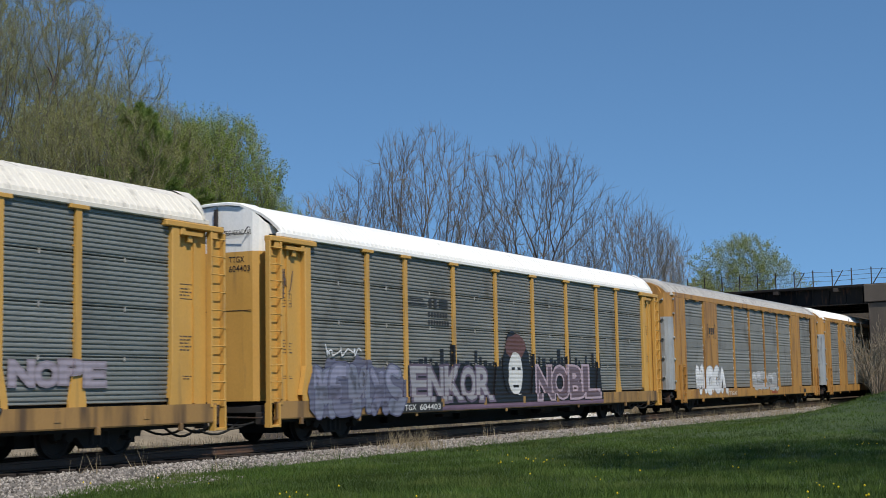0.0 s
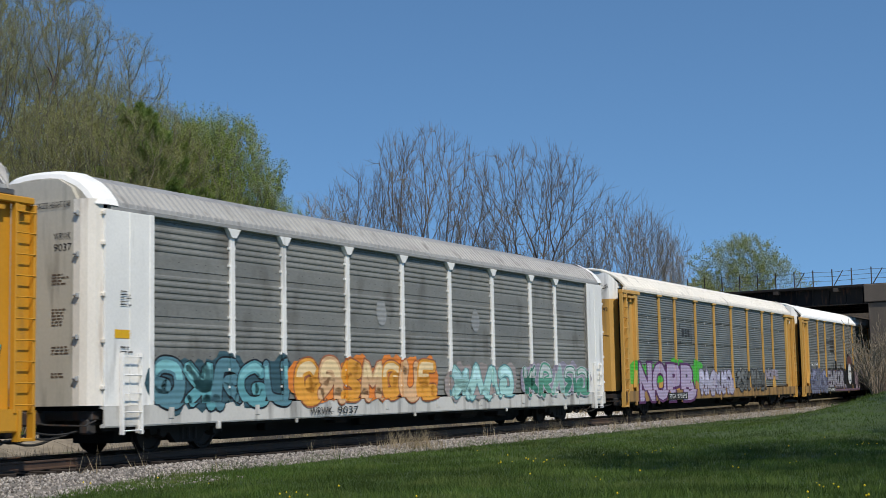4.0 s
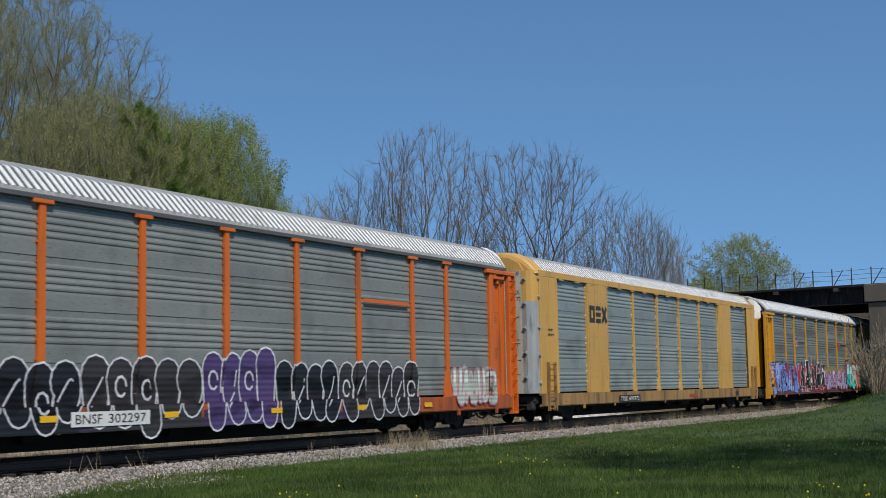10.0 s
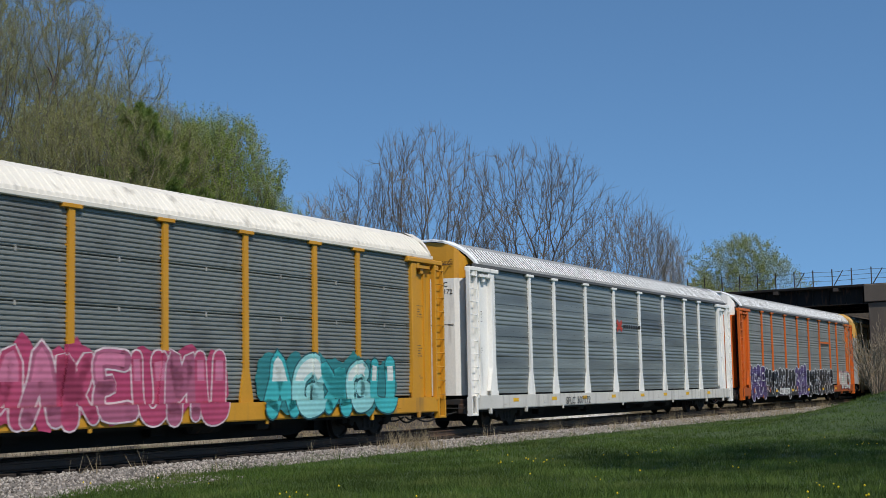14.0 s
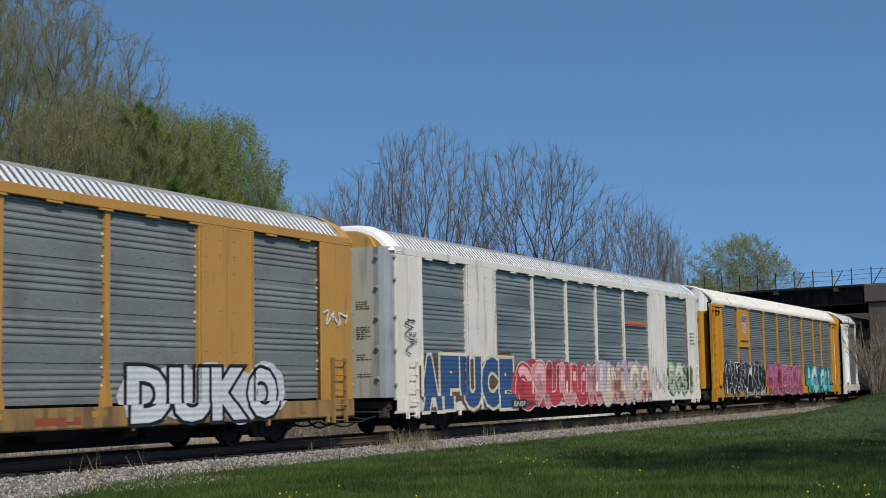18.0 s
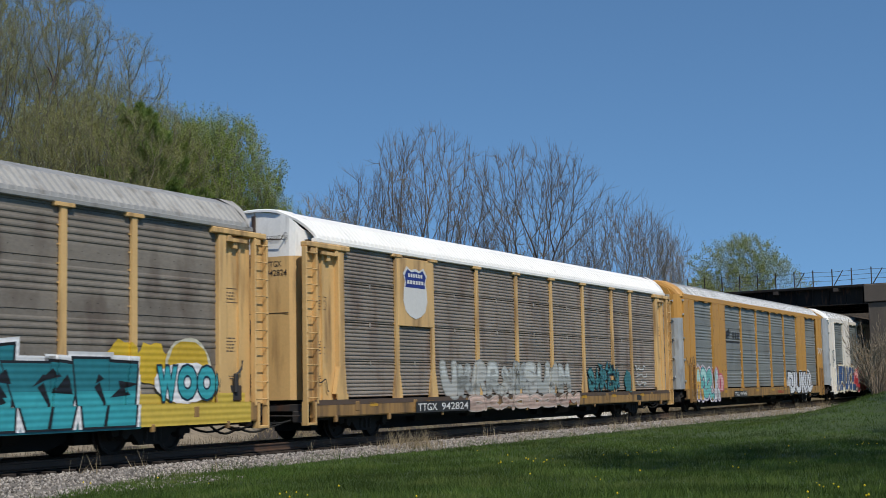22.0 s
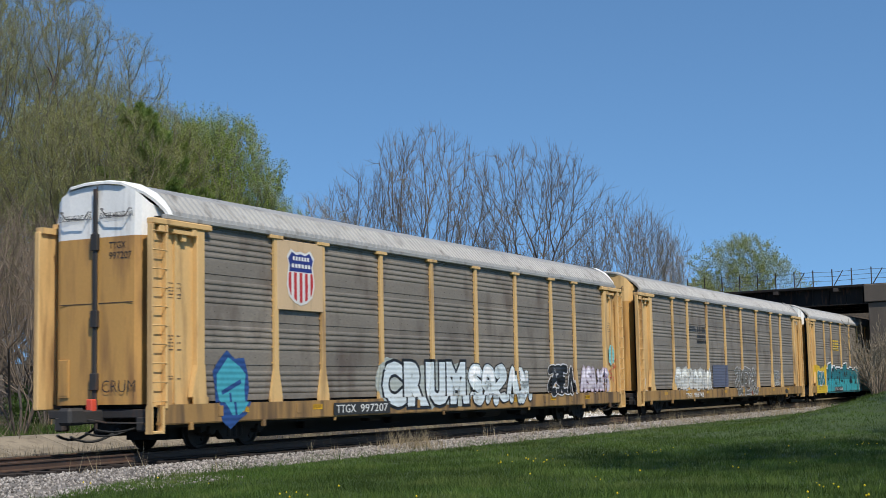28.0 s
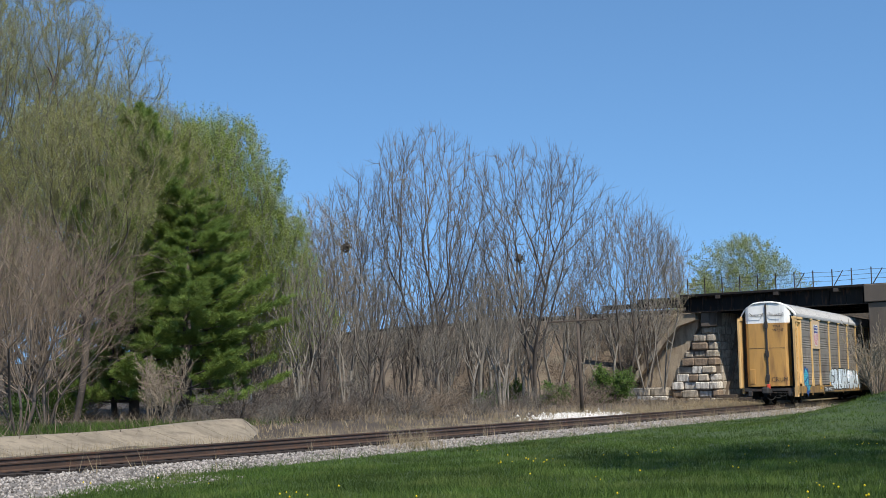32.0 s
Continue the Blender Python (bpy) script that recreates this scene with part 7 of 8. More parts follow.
def grow(rnd, wood, twigs, tips, p, d, length, r, lev, plan):
    """One limb and all that it carries. plan: per level (children, angle, length ratio, from where, wobble, lift)."""
    kids, ang, ratio, start, wob, lift = plan[lev]
    n = 5 if lev == 0 else (4 if lev == 1 else 3)
    pts, rad = [p.copy()], [r]
    last = lev == len(plan) - 1
    r_end = 0.007 if last else r * (0.42 if lev else 0.5)
    for i in range(n):
        d = (d + Vector((rnd.gauss(0, wob), rnd.gauss(0, wob), rnd.gauss(0, wob * 0.6) + lift))).normalized()
        p = p + d * (length / n)
        pts.append(p.copy())
        rad.append(r + (r_end - r) * (i + 1) / n)
    limb(wood if lev < 2 else twigs, pts, rad, (7, 5, 4, 3, 3)[lev])
    if last:
        tips += [(q, d) for q in pts]
        return
    roll = rnd.uniform(0, 6.28)
    for c in range(kids):
        t = start + (1 - start) * (c + rnd.uniform(0.1, 0.9)) / kids
        k = min(int(t * n), n - 1)
        q = pts[k].lerp(pts[k + 1], t * n - k)
        dd = (pts[k + 1] - pts[k]).normalized()
        perp = dd.orthogonal().normalized()
        perp.rotate(Matrix.Rotation(roll + c * 2.4 + rnd.uniform(-0.4, 0.4), 3, dd))
        a = radians(ang * rnd.uniform(0.65, 1.3))
        nd = (dd * math.cos(a) + perp * math.sin(a)).normalized()
        rr = rad[k] * rnd.uniform(0.5, 0.7)
        grow(rnd, wood, twigs, tips, q, nd, length * ratio * rnd.uniform(0.7, 1.15) * (1.15 - 0.45 * t), max(rr, 0.008), lev + 1, plan)
    grow(rnd, wood, twigs, tips, pts[-1], d, length * ratio * 0.8, max(rad[-1], 0.008), lev + 1, plan)


def leaves(rnd, tips, per, size, spread):
    g = Geo()
    for p, d in tips:
        for i in range(per):
            c = p + Vector((rnd.gauss(0, spread), rnd.gauss(0, spread), rnd.gauss(0, spread)))
            a = Vector((rnd.gauss(0, 1), rnd.gauss(0, 1), rnd.gauss(0, 1))).normalized()
            b = a.orthogonal().normalized()
            k = size * rnd.uniform(0.6, 1.3)
            g.add([c - a * k, c + b * k * 0.5, c + a * k, c - b * k * 0.5], [(0, 1, 2, 3)])
    return g


PLANS = {
    "sapling": [(8, 32, 0.38, 0.3, 0.05, 0.02), (5, 38, 0.5, 0.15, 0.1, 0.05), (3, 42, 0.5, 0.1, 0.12, 0.04), (0, 0, 0, 0, 0.14, 0.03)],
    "sparse": [(4, 16, 0.7, 0.1, 0.04, 0.03), (3, 20, 0.6, 0.15, 0.06, 0.04), (2, 24, 0.55, 0.1, 0.08, 0.03), (0, 0, 0, 0, 0.12, 0.02)],
    "brush": [(4, 40, 0.6, 0.1, 0.12, 0.0), (4, 45, 0.6, 0.1, 0.15, 0.0), (3, 45, 0.6, 0.1, 0.15, 0.0), (0, 0, 0, 0, 0.15, 0.0)],
}


def plant(name, label, category, seed, plan, height, radius, bark, twig_bark=None, leaf=None, per=0, size=0.06, spread=0.12, stems=1, splay=0.0, trunk=0.5, group="", crown=0.998, even=0.65):
    """A tree or shrub at the origin: trunk with limbs, a crown of twigs, and leaves."""
    rnd = random.Random(seed)
    wood, twigs, tips = Geo(), Geo(), []
    for i in range(stems):
        t = rnd.uniform(0, 6.28)
        k = splay * math.sqrt(rnd.uniform(0.05, 1))
        d = Vector((math.cos(t) * k, math.sin(t) * k, 1)).normalized()
        h = height * (rnd.uniform(even, 1) if stems > 1 else 1)
        grow(rnd, wood, twigs, tips, Vector((math.cos(t) * 0.12 * (stems > 1), math.sin(t) * 0.12 * (stems > 1), -0.15)), d, h * trunk, radius * rnd.uniform(0.7, 1), 0, PLANS[plan])
    top = sorted(v[2] for v in twigs.v)[int(len(twigs.v) * crown)]
    k = height / top
    for g in (wood, twigs):
        g.v = [(a * k, b * k, c * k) for a, b, c in g.v]
    ob = tagged(new(name), label, category, group)
    put("trunk", wood.mesh("trunk", bark, flat=False), ob)
    put("crown", twigs.mesh("crown", twig_bark or bark), ob)
    if leaf:
        lv = leaves(rnd, [(p * k, d) for p, d in tips], per, size, spread)
        put("foliage", lv.mesh("foliage", leaf), ob)
    return ob


def span(pts, roots, reach, down):
    """Join crown points to a growing tree, each by the way that is short and does not detour; returns places and parents."""
    n0, n = len(roots), len(roots) + len(pts)
    P = np.vstack([np.asarray(roots, float)[:, :3], pts])
    par = np.full(n, -1)
    par[:n0] = [int(r[3]) for r in roots]
    far = np.zeros(n)
    for i in range(n0):
        if par[i] >= 0:
            far[i] = far[par[i]] + np.linalg.norm(P[i] - P[par[i]])
    todo = np.arange(n0, n)
    best, who = np.full(n, 1e9), np.zeros(n, int)
    def offer(i):
        d = P[todo] - P[i]
        ln = np.linalg.norm(d, axis=1) + 1e-6
        cost = ln * (1 + down * (1 - d[:, 2] / ln)) + reach * far[i]
        better = cost < best[todo]
        best[todo[better]], who[todo[better]] = cost[better], i
    for i in range(n0):
        if P[i, 2] > 0.55 * P[:n0, 2].max() or n0 < 4:
            offer(i)
    while len(todo):
        k = int(np.argmin(best[todo]))
        i = todo[k]
        todo = np.delete(todo, k)
        par[i] = who[i]
        far[i] = far[par[i]] + np.linalg.norm(P[i] - P[par[i]])
        if len(todo):
            offer(i)
    return P, par, far


def rods(A, B, ra, rb, sides):
    """Tapering rods from A to B as one array of points."""
    d = B - A
    d /= np.linalg.norm(d, axis=1)[:, None] + 1e-9
    u = np.cross(d, np.where(np.abs(d[:, 2:3]) < 0.9, [[0.0, 0.0, 1.0]], [[1.0, 0.0, 0.0]]))
    u /= np.linalg.norm(u, axis=1)[:, None]
    v = np.cross(d, u)
    ring = [u * math.cos(6.28319 * q / sides) + v * math.sin(6.28319 * q / sides) for q in range(sides)]
    V = np.stack([A + c * ra[:, None] for c in ring] + [B + c * rb[:, None] for c in ring], axis=1)
    return V, [(q, (q + 1) % sides, sides + (q + 1) % sides, sides + q) for q in range(sides)]


def spread_tree(name, label, category, seed, height, radius, prof, n, bark, twig_bark, leaf=None, per=0, size=0.05, spread=0.1, stems=1, fork=0.25, splay=0.15,
                reach=0.4, down=0.5, twig=0.6, shoots=2, rise=0.6, base=0.008, group="", lump=0.25):
    """A tree whose limbs fill a crown of the given outline: prof holds (share of the height, share of the radius)."""
    rng = np.random.default_rng(seed)
    zs, rs = np.array([p[0] for p in prof]), np.array([p[1] for p in prof])
    pts = []
    ph = rng.uniform(0, 6.28, 6)
    while len(pts) < n:
        z = rng.uniform(zs[0], zs[-1])
        R = np.interp(z, zs, rs)
        if rng.random() > R * R + 0.02:
            continue
        t = rng.uniform(0, 6.28)
        k = 1 + lump * (0.5 * math.sin(2 * t + ph[0]) + 0.5 * math.sin(3 * t + ph[1] + 9 * z) + 0.4 * math.sin(5 * t + ph[2] - 14 * z))
        r = R * k * rng.random() ** 0.42
        pts.append((r * radius * math.cos(t), r * radius * math.sin(t), z * height))
    pts = np.array(pts)
    roots = []
    for q in range(stems):
        t, k = 6.28 * (q + rng.uniform(-0.3, 0.3)) / stems, splay * rng.uniform(0.5, 1.1) * (stems > 1)
        h = fork * height * rng.uniform(0.8, 1.15)
        m, bend = 5, rng.uniform(-0.06, 0.06, 2) * h
        for j in range(m):
            f = j / (m - 1)
            roots.append((math.cos(t) * (0.1 * (stems > 1) + k * h * f) + bend[0] * f * f, math.sin(t) * (0.1 * (stems > 1) + k * h * f) + bend[1] * f * f, -0.2 + (h + 0.2) * f,
                          len(roots) - 1 if j else -1))
    P, par, far = span(pts, roots, reach, down)
    N = len(P)
    kids = np.zeros(N)
    np.add.at(kids, par[par >= 0], 1)
    order = np.argsort(-far)
    rad = np.zeros(N)
    acc = np.zeros(N)
    for i in order:
        rad[i] = base if kids[i] == 0 else acc[i] ** (1 / 2.2)
        if par[i] >= 0:
            acc[par[i]] += rad[i] ** 2.2
    # straighten the limbs a little
    heavy = np.full(N, -1)
    for i in np.argsort(rad):
        if par[i] >= 0:
            heavy[par[i]] = i
    for again_ in range(2):
        ok = (par >= 0) & (heavy >= 0)
        Q = P.copy()
        Q[ok] = 0.5 * P[ok] + 0.25 * P[par[ok]] + 0.25 * P[heavy[ok]]
        P = Q
    e = np.where(par >= 0)[0]
    A, B = P[par[e]], P[e]
    top = np.minimum(rad[par[e]], rad[e] * 1.5)
    ob = tagged(new(name), label, category, group)
    thick = rad[e] > 0.032
    V, F = rods(A[thick], B[thick], top[thick] * 1.02, rad[e][thick], 6)
    put("trunk", scatter_mesh("trunk", V, 12, F, bark), ob)
    V1, F = rods(A[~thick], B[~thick], top[~thick], rad[e][~thick], 3)
    d = B - A
    d /= np.linalg.norm(d, axis=1)[:, None] + 1e-9
    thin = np.where(rad[e] < base * 2.2)[0]
    src = np.repeat(thin, shoots)
    dirs = d[src] * 0.7 + rng.normal(0, 0.36, (len(src), 3)) + [0, 0, rise]
    dirs /= np.linalg.norm(dirs, axis=1)[:, None]
    S = A[src] + (B[src] - A[src]) * rng.random((len(src), 1))
    E = S + dirs * (twig * rng.uniform(0.35, 1.1, len(src)))[:, None]
    V2, F = rods(S, E, np.full(len(S), base * 0.8), np.full(len(S), base * 0.35), 3)
    put("crown", scatter_mesh("crown", np.concatenate([V1, V2]), 6, F, twig_bark), ob)
    if leaf:
        f = rng.random((len(S) * per, 1)) ** 0.7
        c = np.repeat(S, per, axis=0) * (1 - f) + np.repeat(E, per, axis=0) * f + rng.normal(0, spread, (len(S) * per, 3))
        a = rng.normal(0, 1, c.shape) + [0, 0, 0.3]
        a /= np.linalg.norm(a, axis=1)[:, None]
        b = np.cross(a, rng.normal(0, 1, c.shape))
        b /= np.linalg.norm(b, axis=1)[:, None]
        k = (size * rng.uniform(0.6, 1.3, len(c)))[:, None]
        put("foliage", scatter_mesh("foliage", np.stack([c - a * k, c + b * k * 0.5, c + a * k, c - b * k * 0.5], axis=1), 4, [(0, 1, 2, 3)], leaf), ob)
    return ob


def pine(seed, height, reach):
    """A white pine: uneven whorls of long boughs that carry upturned tufts of needles, with dark gaps between."""
    rng = np.random.default_rng(seed)
    wood, starts, dirs = Geo(), [], []
    wood.tube([(0, 0, -0.2), (0.08, 0, height * 0.5), (0, 0.05, height)], [0.27, 0.16, 0.02], 8)
    z = 0.7
    while z < height - 0.2:
        t = z / height
        r0 = reach * min(1.0, 0.78 + 0.9 * t) * (1 - t) ** 0.7 + 0.3
        m, off = int(rng.integers(5, 8)), rng.uniform(0, 6.28)
        for i in range(m):
            a = off + 6.283 * i / m + rng.uniform(-0.35, 0.35)
            rr = r0 * rng.uniform(0.55, 1.15)
            out, side = np.array([math.cos(a), math.sin(a), 0]), np.array([-math.sin(a), math.cos(a), 0])
            slope, curl = rng.uniform(-0.12, 0.12) + 0.35 * t, rng.uniform(0.10, 0.28)
            bough = lambda f: np.array([0, 0, z]) + out * rr * f + np.array([0, 0, rr * (slope * f + curl * f * f)])
            limb(wood, [Vector(bough(f)) for f in (0, 0.35, 0.7, 1.0)], [0.05 * (1.25 - t), 0.035 * (1.25 - t), 0.02, 0.008], 4)
            n = int(5 + rr * 6)
            for k in range(n):
                f = 0.32 + 0.68 * (k + rng.random()) / n
                s = rng.choice((-1, 1)) * rng.uniform(0.05, 0.34) * rr * (1.25 - f)
                p = bough(f)
                tip = p + side * s + out * abs(s) * 0.7 + np.array([0, 0, abs(s) * rng.uniform(0.1, 0.5)])
                limb(wood, [Vector(p), Vector(tip)], [0.012, 0.005], 3)
                g = (tip - p) / (np.linalg.norm(tip - p) + 1e-6)
                for h in np.linspace(0.35, 1.0, 3):
                    starts.append(p + (tip - p) * h)
                    dirs.append(g * 0.55 + out * 0.35 + np.array([0, 0, 0.45]))
        z += rng.uniform(0.55, 0.95) * (1.15 - 0.5 * t)
    S, D = np.repeat(np.array(starts), 46, axis=0), np.repeat(np.array(dirs), 46, axis=0)
    S = S + rng.normal(0, 0.06, S.shape)
    d = D + rng.normal(0, 0.48, D.shape)
    d /= np.linalg.norm(d, axis=1)[:, None]
    e = np.cross(d, rng.normal(0, 1, d.shape))
    e *= 0.011 / np.linalg.norm(e, axis=1)[:, None]
    tip = S + d * rng.uniform(0.14, 0.30, (len(S), 1))
    ob = tagged(new("pine_tree"), "dark green white pine with uneven upturned boughs", "tree", "pine trees")
    put("trunk", wood.mesh("trunk", BARK_DARK, flat=False), ob)
    put("needles", scatter_mesh("needles", np.stack([S - e, S + e, tip], axis=1), 3, [(0, 1, 2)], LEAF_PINE), ob)
    return ob


def stand(ob, x, y, turn=0.0, size=1.0, z=None, tall=1.0):
    """Set a thing on the ground."""
    ob.matrix_basis = pose(x, y, at_ground(x, y) if z is None else z, 0, 0, turn) @ Matrix.Diagonal((size, size, size * tall, 1))
    return ob


def again(ob, x, y, turn=0.0, size=1.0, z=None, tall=1.0):
    m = pose(x, y, at_ground(x, y) if z is None else z, 0, 0, turn)
    c = copy_thing(ob, m)
    c.scale = (size, size, size * tall)
    return c


SPRAY_OUT = [(0.24, 0.25), (0.38, 0.6), (0.55, 0.9), (0.72, 1.0), (0.86, 0.9), (0.95, 0.65), (1.0, 0.35)]
OVAL = [(0.30, 0.25), (0.42, 0.7), (0.6, 1.0), (0.78, 0.92), (0.92, 0.6), (1.0, 0.15)]
HIGH = [(0.35, 0.2), (0.55, 0.65), (0.75, 1.0), (0.9, 0.8), (1.0, 0.25)]
CROWN = [(0.30, 0.3), (0.45, 0.75), (0.6, 1.0), (0.76, 0.95), (0.88, 0.75), (0.96, 0.45), (1.0, 0.2)]
FAN = [(0.18, 0.35), (0.4, 0.75), (0.65, 1.0), (0.85, 0.85), (1.0, 0.3)]
BROAD = [(0.2, 0.7), (0.4, 1.0), (0.6, 1.0), (0.8, 0.85), (0.92, 0.62), (1.0, 0.3)]


def build_trees():
    # tall trees on the far side of the line
    big = stand(spread_tree("tall_tree", "tall spreading tree with olive spring buds", "tree", 11, 20.3, 6.2, CROWN, 4300, BARK_DARK, BARK_OLIVE, LEAF_BUD, 17, 0.027, 0.08, stems=3, fork=0.28,
                            splay=0.36, reach=0.5, down=0.15, twig=0.75, shoots=3, rise=0.3, base=0.0085, lump=0.35), -19.0, 62, 40)
    again(big, -23.5, 66, 160, 1.0)
    again(big, -26.5, 60, 290, 0.9)
    low = stand(spread_tree("budding_tree", "rounded tree in olive spring bud", "tree", 13, 15.6, 4.8, OVAL, 2100, BARK_DARK, BARK_OLIVE, LEAF_BUD, 20, 0.029, 0.10, stems=2, fork=0.22, splay=0.3, reach=0.3,
                            twig=0.7, shoots=3, rise=0.5), -15.3, 57.2, 0, 0.9)
    again(low, -17.8, 67, 130, 1.0)
    again(low, -14.8, 62.5, 260, 0.97)
    again(low, -20.6, 59.5, 30, 0.62)
    green = stand(spread_tree("leafing_tree", "broad tree coming into bright green leaf", "tree", 21, 14.0, 4.0, BROAD, 2200, BARK_GREY, BARK_GREY, LEAF_GREEN, 26, 0.040, 0.07, stems=3, fork=0.2, splay=0.4,
                              reach=0.3, twig=1.15, shoots=3, rise=1.2), -10.6, 65.5, 0, 1.0)
    again(green, -12.7, 67, 210, 1.03)
    again(green, -13.8, 70, 300, 1.03)
    again(green, -9.0, 67.5, 120, 0.74)
    p = stand(pine(3, 12.4, 5.0), -11.2, 60, 0, tall=0.8)
    again(p, -13.6, 60.8, 120, 0.92, tall=1.2)
    again(p, -13.2, 65, 200, 1.05)
    bare = dict(group="bare trees", reach=0.62, down=0.15, rise=0.4, shoots=4, lump=0.4)
    t2 = stand(spread_tree("bare_tree", "tall bare tree with several ascending grey stems", "tree", 31, 17.0, 4.3, SPRAY_OUT, 1150, BARK_DARK, BARK_TWIG, stems=4, fork=0.24, splay=0.2, twig=0.8, base=0.0098, **bare), -0.7, 84, 0)
    t3 = stand(spread_tree("bare_tree", "broad bare tree with a forked dark trunk", "tree", 46, 15.7, 4.6, SPRAY_OUT, 1150, BARK_DARK, BARK_TWIG, stems=2, fork=0.2, splay=0.15, twig=0.8, base=0.0098, **bare), 5.4, 83, 70)
    t4 = stand(spread_tree("bare_tree", "bare tree with fine brown twigs", "tree", 52, 12.6, 3.4, SPRAY_OUT, 620, BARK_DARK, BARK_TWIG, stems=3, fork=0.25, splay=0.25, twig=1.0, base=0.0085, **bare), 11.6, 90, 10, z=0.8)
    again(t4, -4.7, 86, 200, 1.12, tall=1.04)
    again(t4, 13.6, 93, 100, 0.88, z=1.2)
    again(t4, 2.2, 88, 300, 0.9)
    again(t4, 8.0, 89, 150, 0.85)
    again(t4, -6.9, 85, 45, 0.92)
    bud = stand(spread_tree("budding_tree", "pale tree in thin yellowish bud", "tree", 61, 14.0, 3.2, OVAL, 800, BARK_GREY, BARK_TAN, LEAF_PALE, 2, 0.04, 0.1, stems=3, fork=0.3, splay=0.25, reach=0.3, twig=0.8, shoots=3,
                            rise=0.4), -8.5, 92, 0)
    again(bud, -11.0, 90, 80, 0.95)
    again(bud, -6.2, 96, 180, 0.95)
    again(bud, 15.2, 97, 80, 0.8, z=1.0)
    again(bud, 17.3, 106, 80, 0.42, z=6.0)
    far = stand(spread_tree("distant_tree", "distant round tree in pale green leaf", "tree", 71, 14.0, 4.7, OVAL, 1300, BARK_GREY, BARK_GREY, LEAF_FAR, 13, 0.065, 0.16, stems=3, fork=0.25, splay=0.35, reach=0.3, twig=0.7,
                            shoots=3, rise=0.4, lump=0.35), 30.6, 140, 0, z=2.3)
    again(far, 27.0, 146, 140, 0.75, z=2.0)
    # reddish shrubs by the apron
    red = stand(spread_tree("tall_shrub", "dense bare shrub with reddish grey twigs", "shrub", 81, 7.2, 3.4, FAN, 900, BARK_DARK, BARK_RED, stems=7, fork=0.16, splay=0.5, reach=0.45, down=0.2, twig=1.1, shoots=2,
                            rise=0.25, base=0.0065, lump=0.5), -12.1, 39.5, 0, 0.9)
    again(red, -13.6, 47.5, 80, 0.9)
    again(red, -16.6, 48.5, 130, 1.15)
    again(red, -15.5, 52, 250, 0.95)
    for x, y, k in ((-20.5, 59, 1.15), (-23.0, 63, 1.2), (-19.0, 67, 1.0), (-25.5, 70, 1.2), (-17.4, 62, 0.8)):
        again(red, x, y, x * 37, k)
    for x, y, k in ((-24.5, 78, 0.62), (-28.5, 84, 0.7), (-20.5, 82, 0.55), (-32.0, 90, 0.8), (-16.5, 86, 0.6)):
        again(low, x, y, x * 31, k)
    pale = stand(plant("young_sapling", "clump of pale bare young stems", "shrub", 91, "sapling", 4.2, 0.026, BARK_TAN, BARK_TAN, None, stems=6, splay=0.35, trunk=0.6), -9.7, 48.2, 0, 0.62)
    again(pale, -10.9, 51, 90, 0.6)
    # bush on the lawn's crest
    bush = stand(plant("bare_bush", "bare bush with pale spreading stems on the grass", "shrub", 95, "sparse", 3.3, 0.022, BARK_RED, BARK_TAN, None, stems=8, splay=0.55, trunk=0.45), 18.6, 60, 0)
    again(bush, 20.0, 61.5, 120, 1.05)
    again(bush, 19.4, 62.5, 230, 0.8)
    # thicket of saplings below the embankment
    rnd = random.Random(5)
    kinds = [spread_tree("thin_tree", "thin bare sapling in the thicket", "tree", 100 + i, 8.5, 1.7 + 0.2 * (i % 3), HIGH if i % 2 else OVAL, 330, (BARK_GREY, BARK_DARK, BARK_GREY)[i % 3],
                         (BARK_TWIG, BARK_TWIG, BARK_GREY)[i % 3], stems=1 + i % 3, fork=0.3, splay=0.28, reach=0.5, twig=0.7, shoots=1, rise=0.5, base=0.0115, group="thicket trees") for i in range(5)]
    first = set()
    brush = [plant("brush_clump", "tangled clump of bare brown brush", "shrub", 120 + i, "brush", 2.4, 0.025, (BARK_TWIG, BARK_RED, BARK_DARK)[i], (BARK_TWIG, BARK_RED, BARK_DARK)[i], None, stems=7, splay=1.1, trunk=0.6,
                   group="brush clumps") for i in range(3)]
    n = 0
    while n < 84:
        y = rnd.uniform(62, 104)
        x = rnd.uniform(-0.34 if n % 3 == 0 else -0.145, 0.165) * y
        w = -(x) * math.cos(TH) + (y - D0) * math.sin(TH)
        if w < 11 or (x > 9 and y > 96):
            continue
        k = rnd.randrange(5)
        size = rnd.uniform(0.45, 1.05)
        lift = 0.0 if y < 92 - 0.6 * x * (x > 0) else rnd.uniform(0.3, 1.5)
        fn = again if k in first else stand
        fn(kinds[k], x, y, rnd.uniform(0, 360), size, at_ground(x, y) + lift)
        first.add(k)
        n += 1
    first = set()
    n = 0
    while n < 64:
        y = rnd.uniform(58, 106)
        x = rnd.uniform(-0.33, 0.19) * y
        w = -(x) * math.cos(TH) + (y - D0) * math.sin(TH)
        if n % 2:
            s0, w0 = rnd.uniform(1, 34), rnd.uniform(7.2, 11.5)
            q = line(s0, w0)
            x, y, w = q.x, q.y, 20
        if w < 9.5 or (x > 10 and y > 95) or (x > 4 and w < 12):
            continue
        k = rnd.randrange(3)
        crest = max(0.0, (y - (104 - 0.75 * x)) / 10 * 3.0) if x > -6 else 0.0
        fn = again if k in first else stand
        fn(brush[k], x, y, rnd.uniform(0, 360), rnd.uniform(0.45, 1.0) * (0.7 if n % 2 else 1.1), at_ground(x, y) + crest)
        first.add(k)
        n += 1
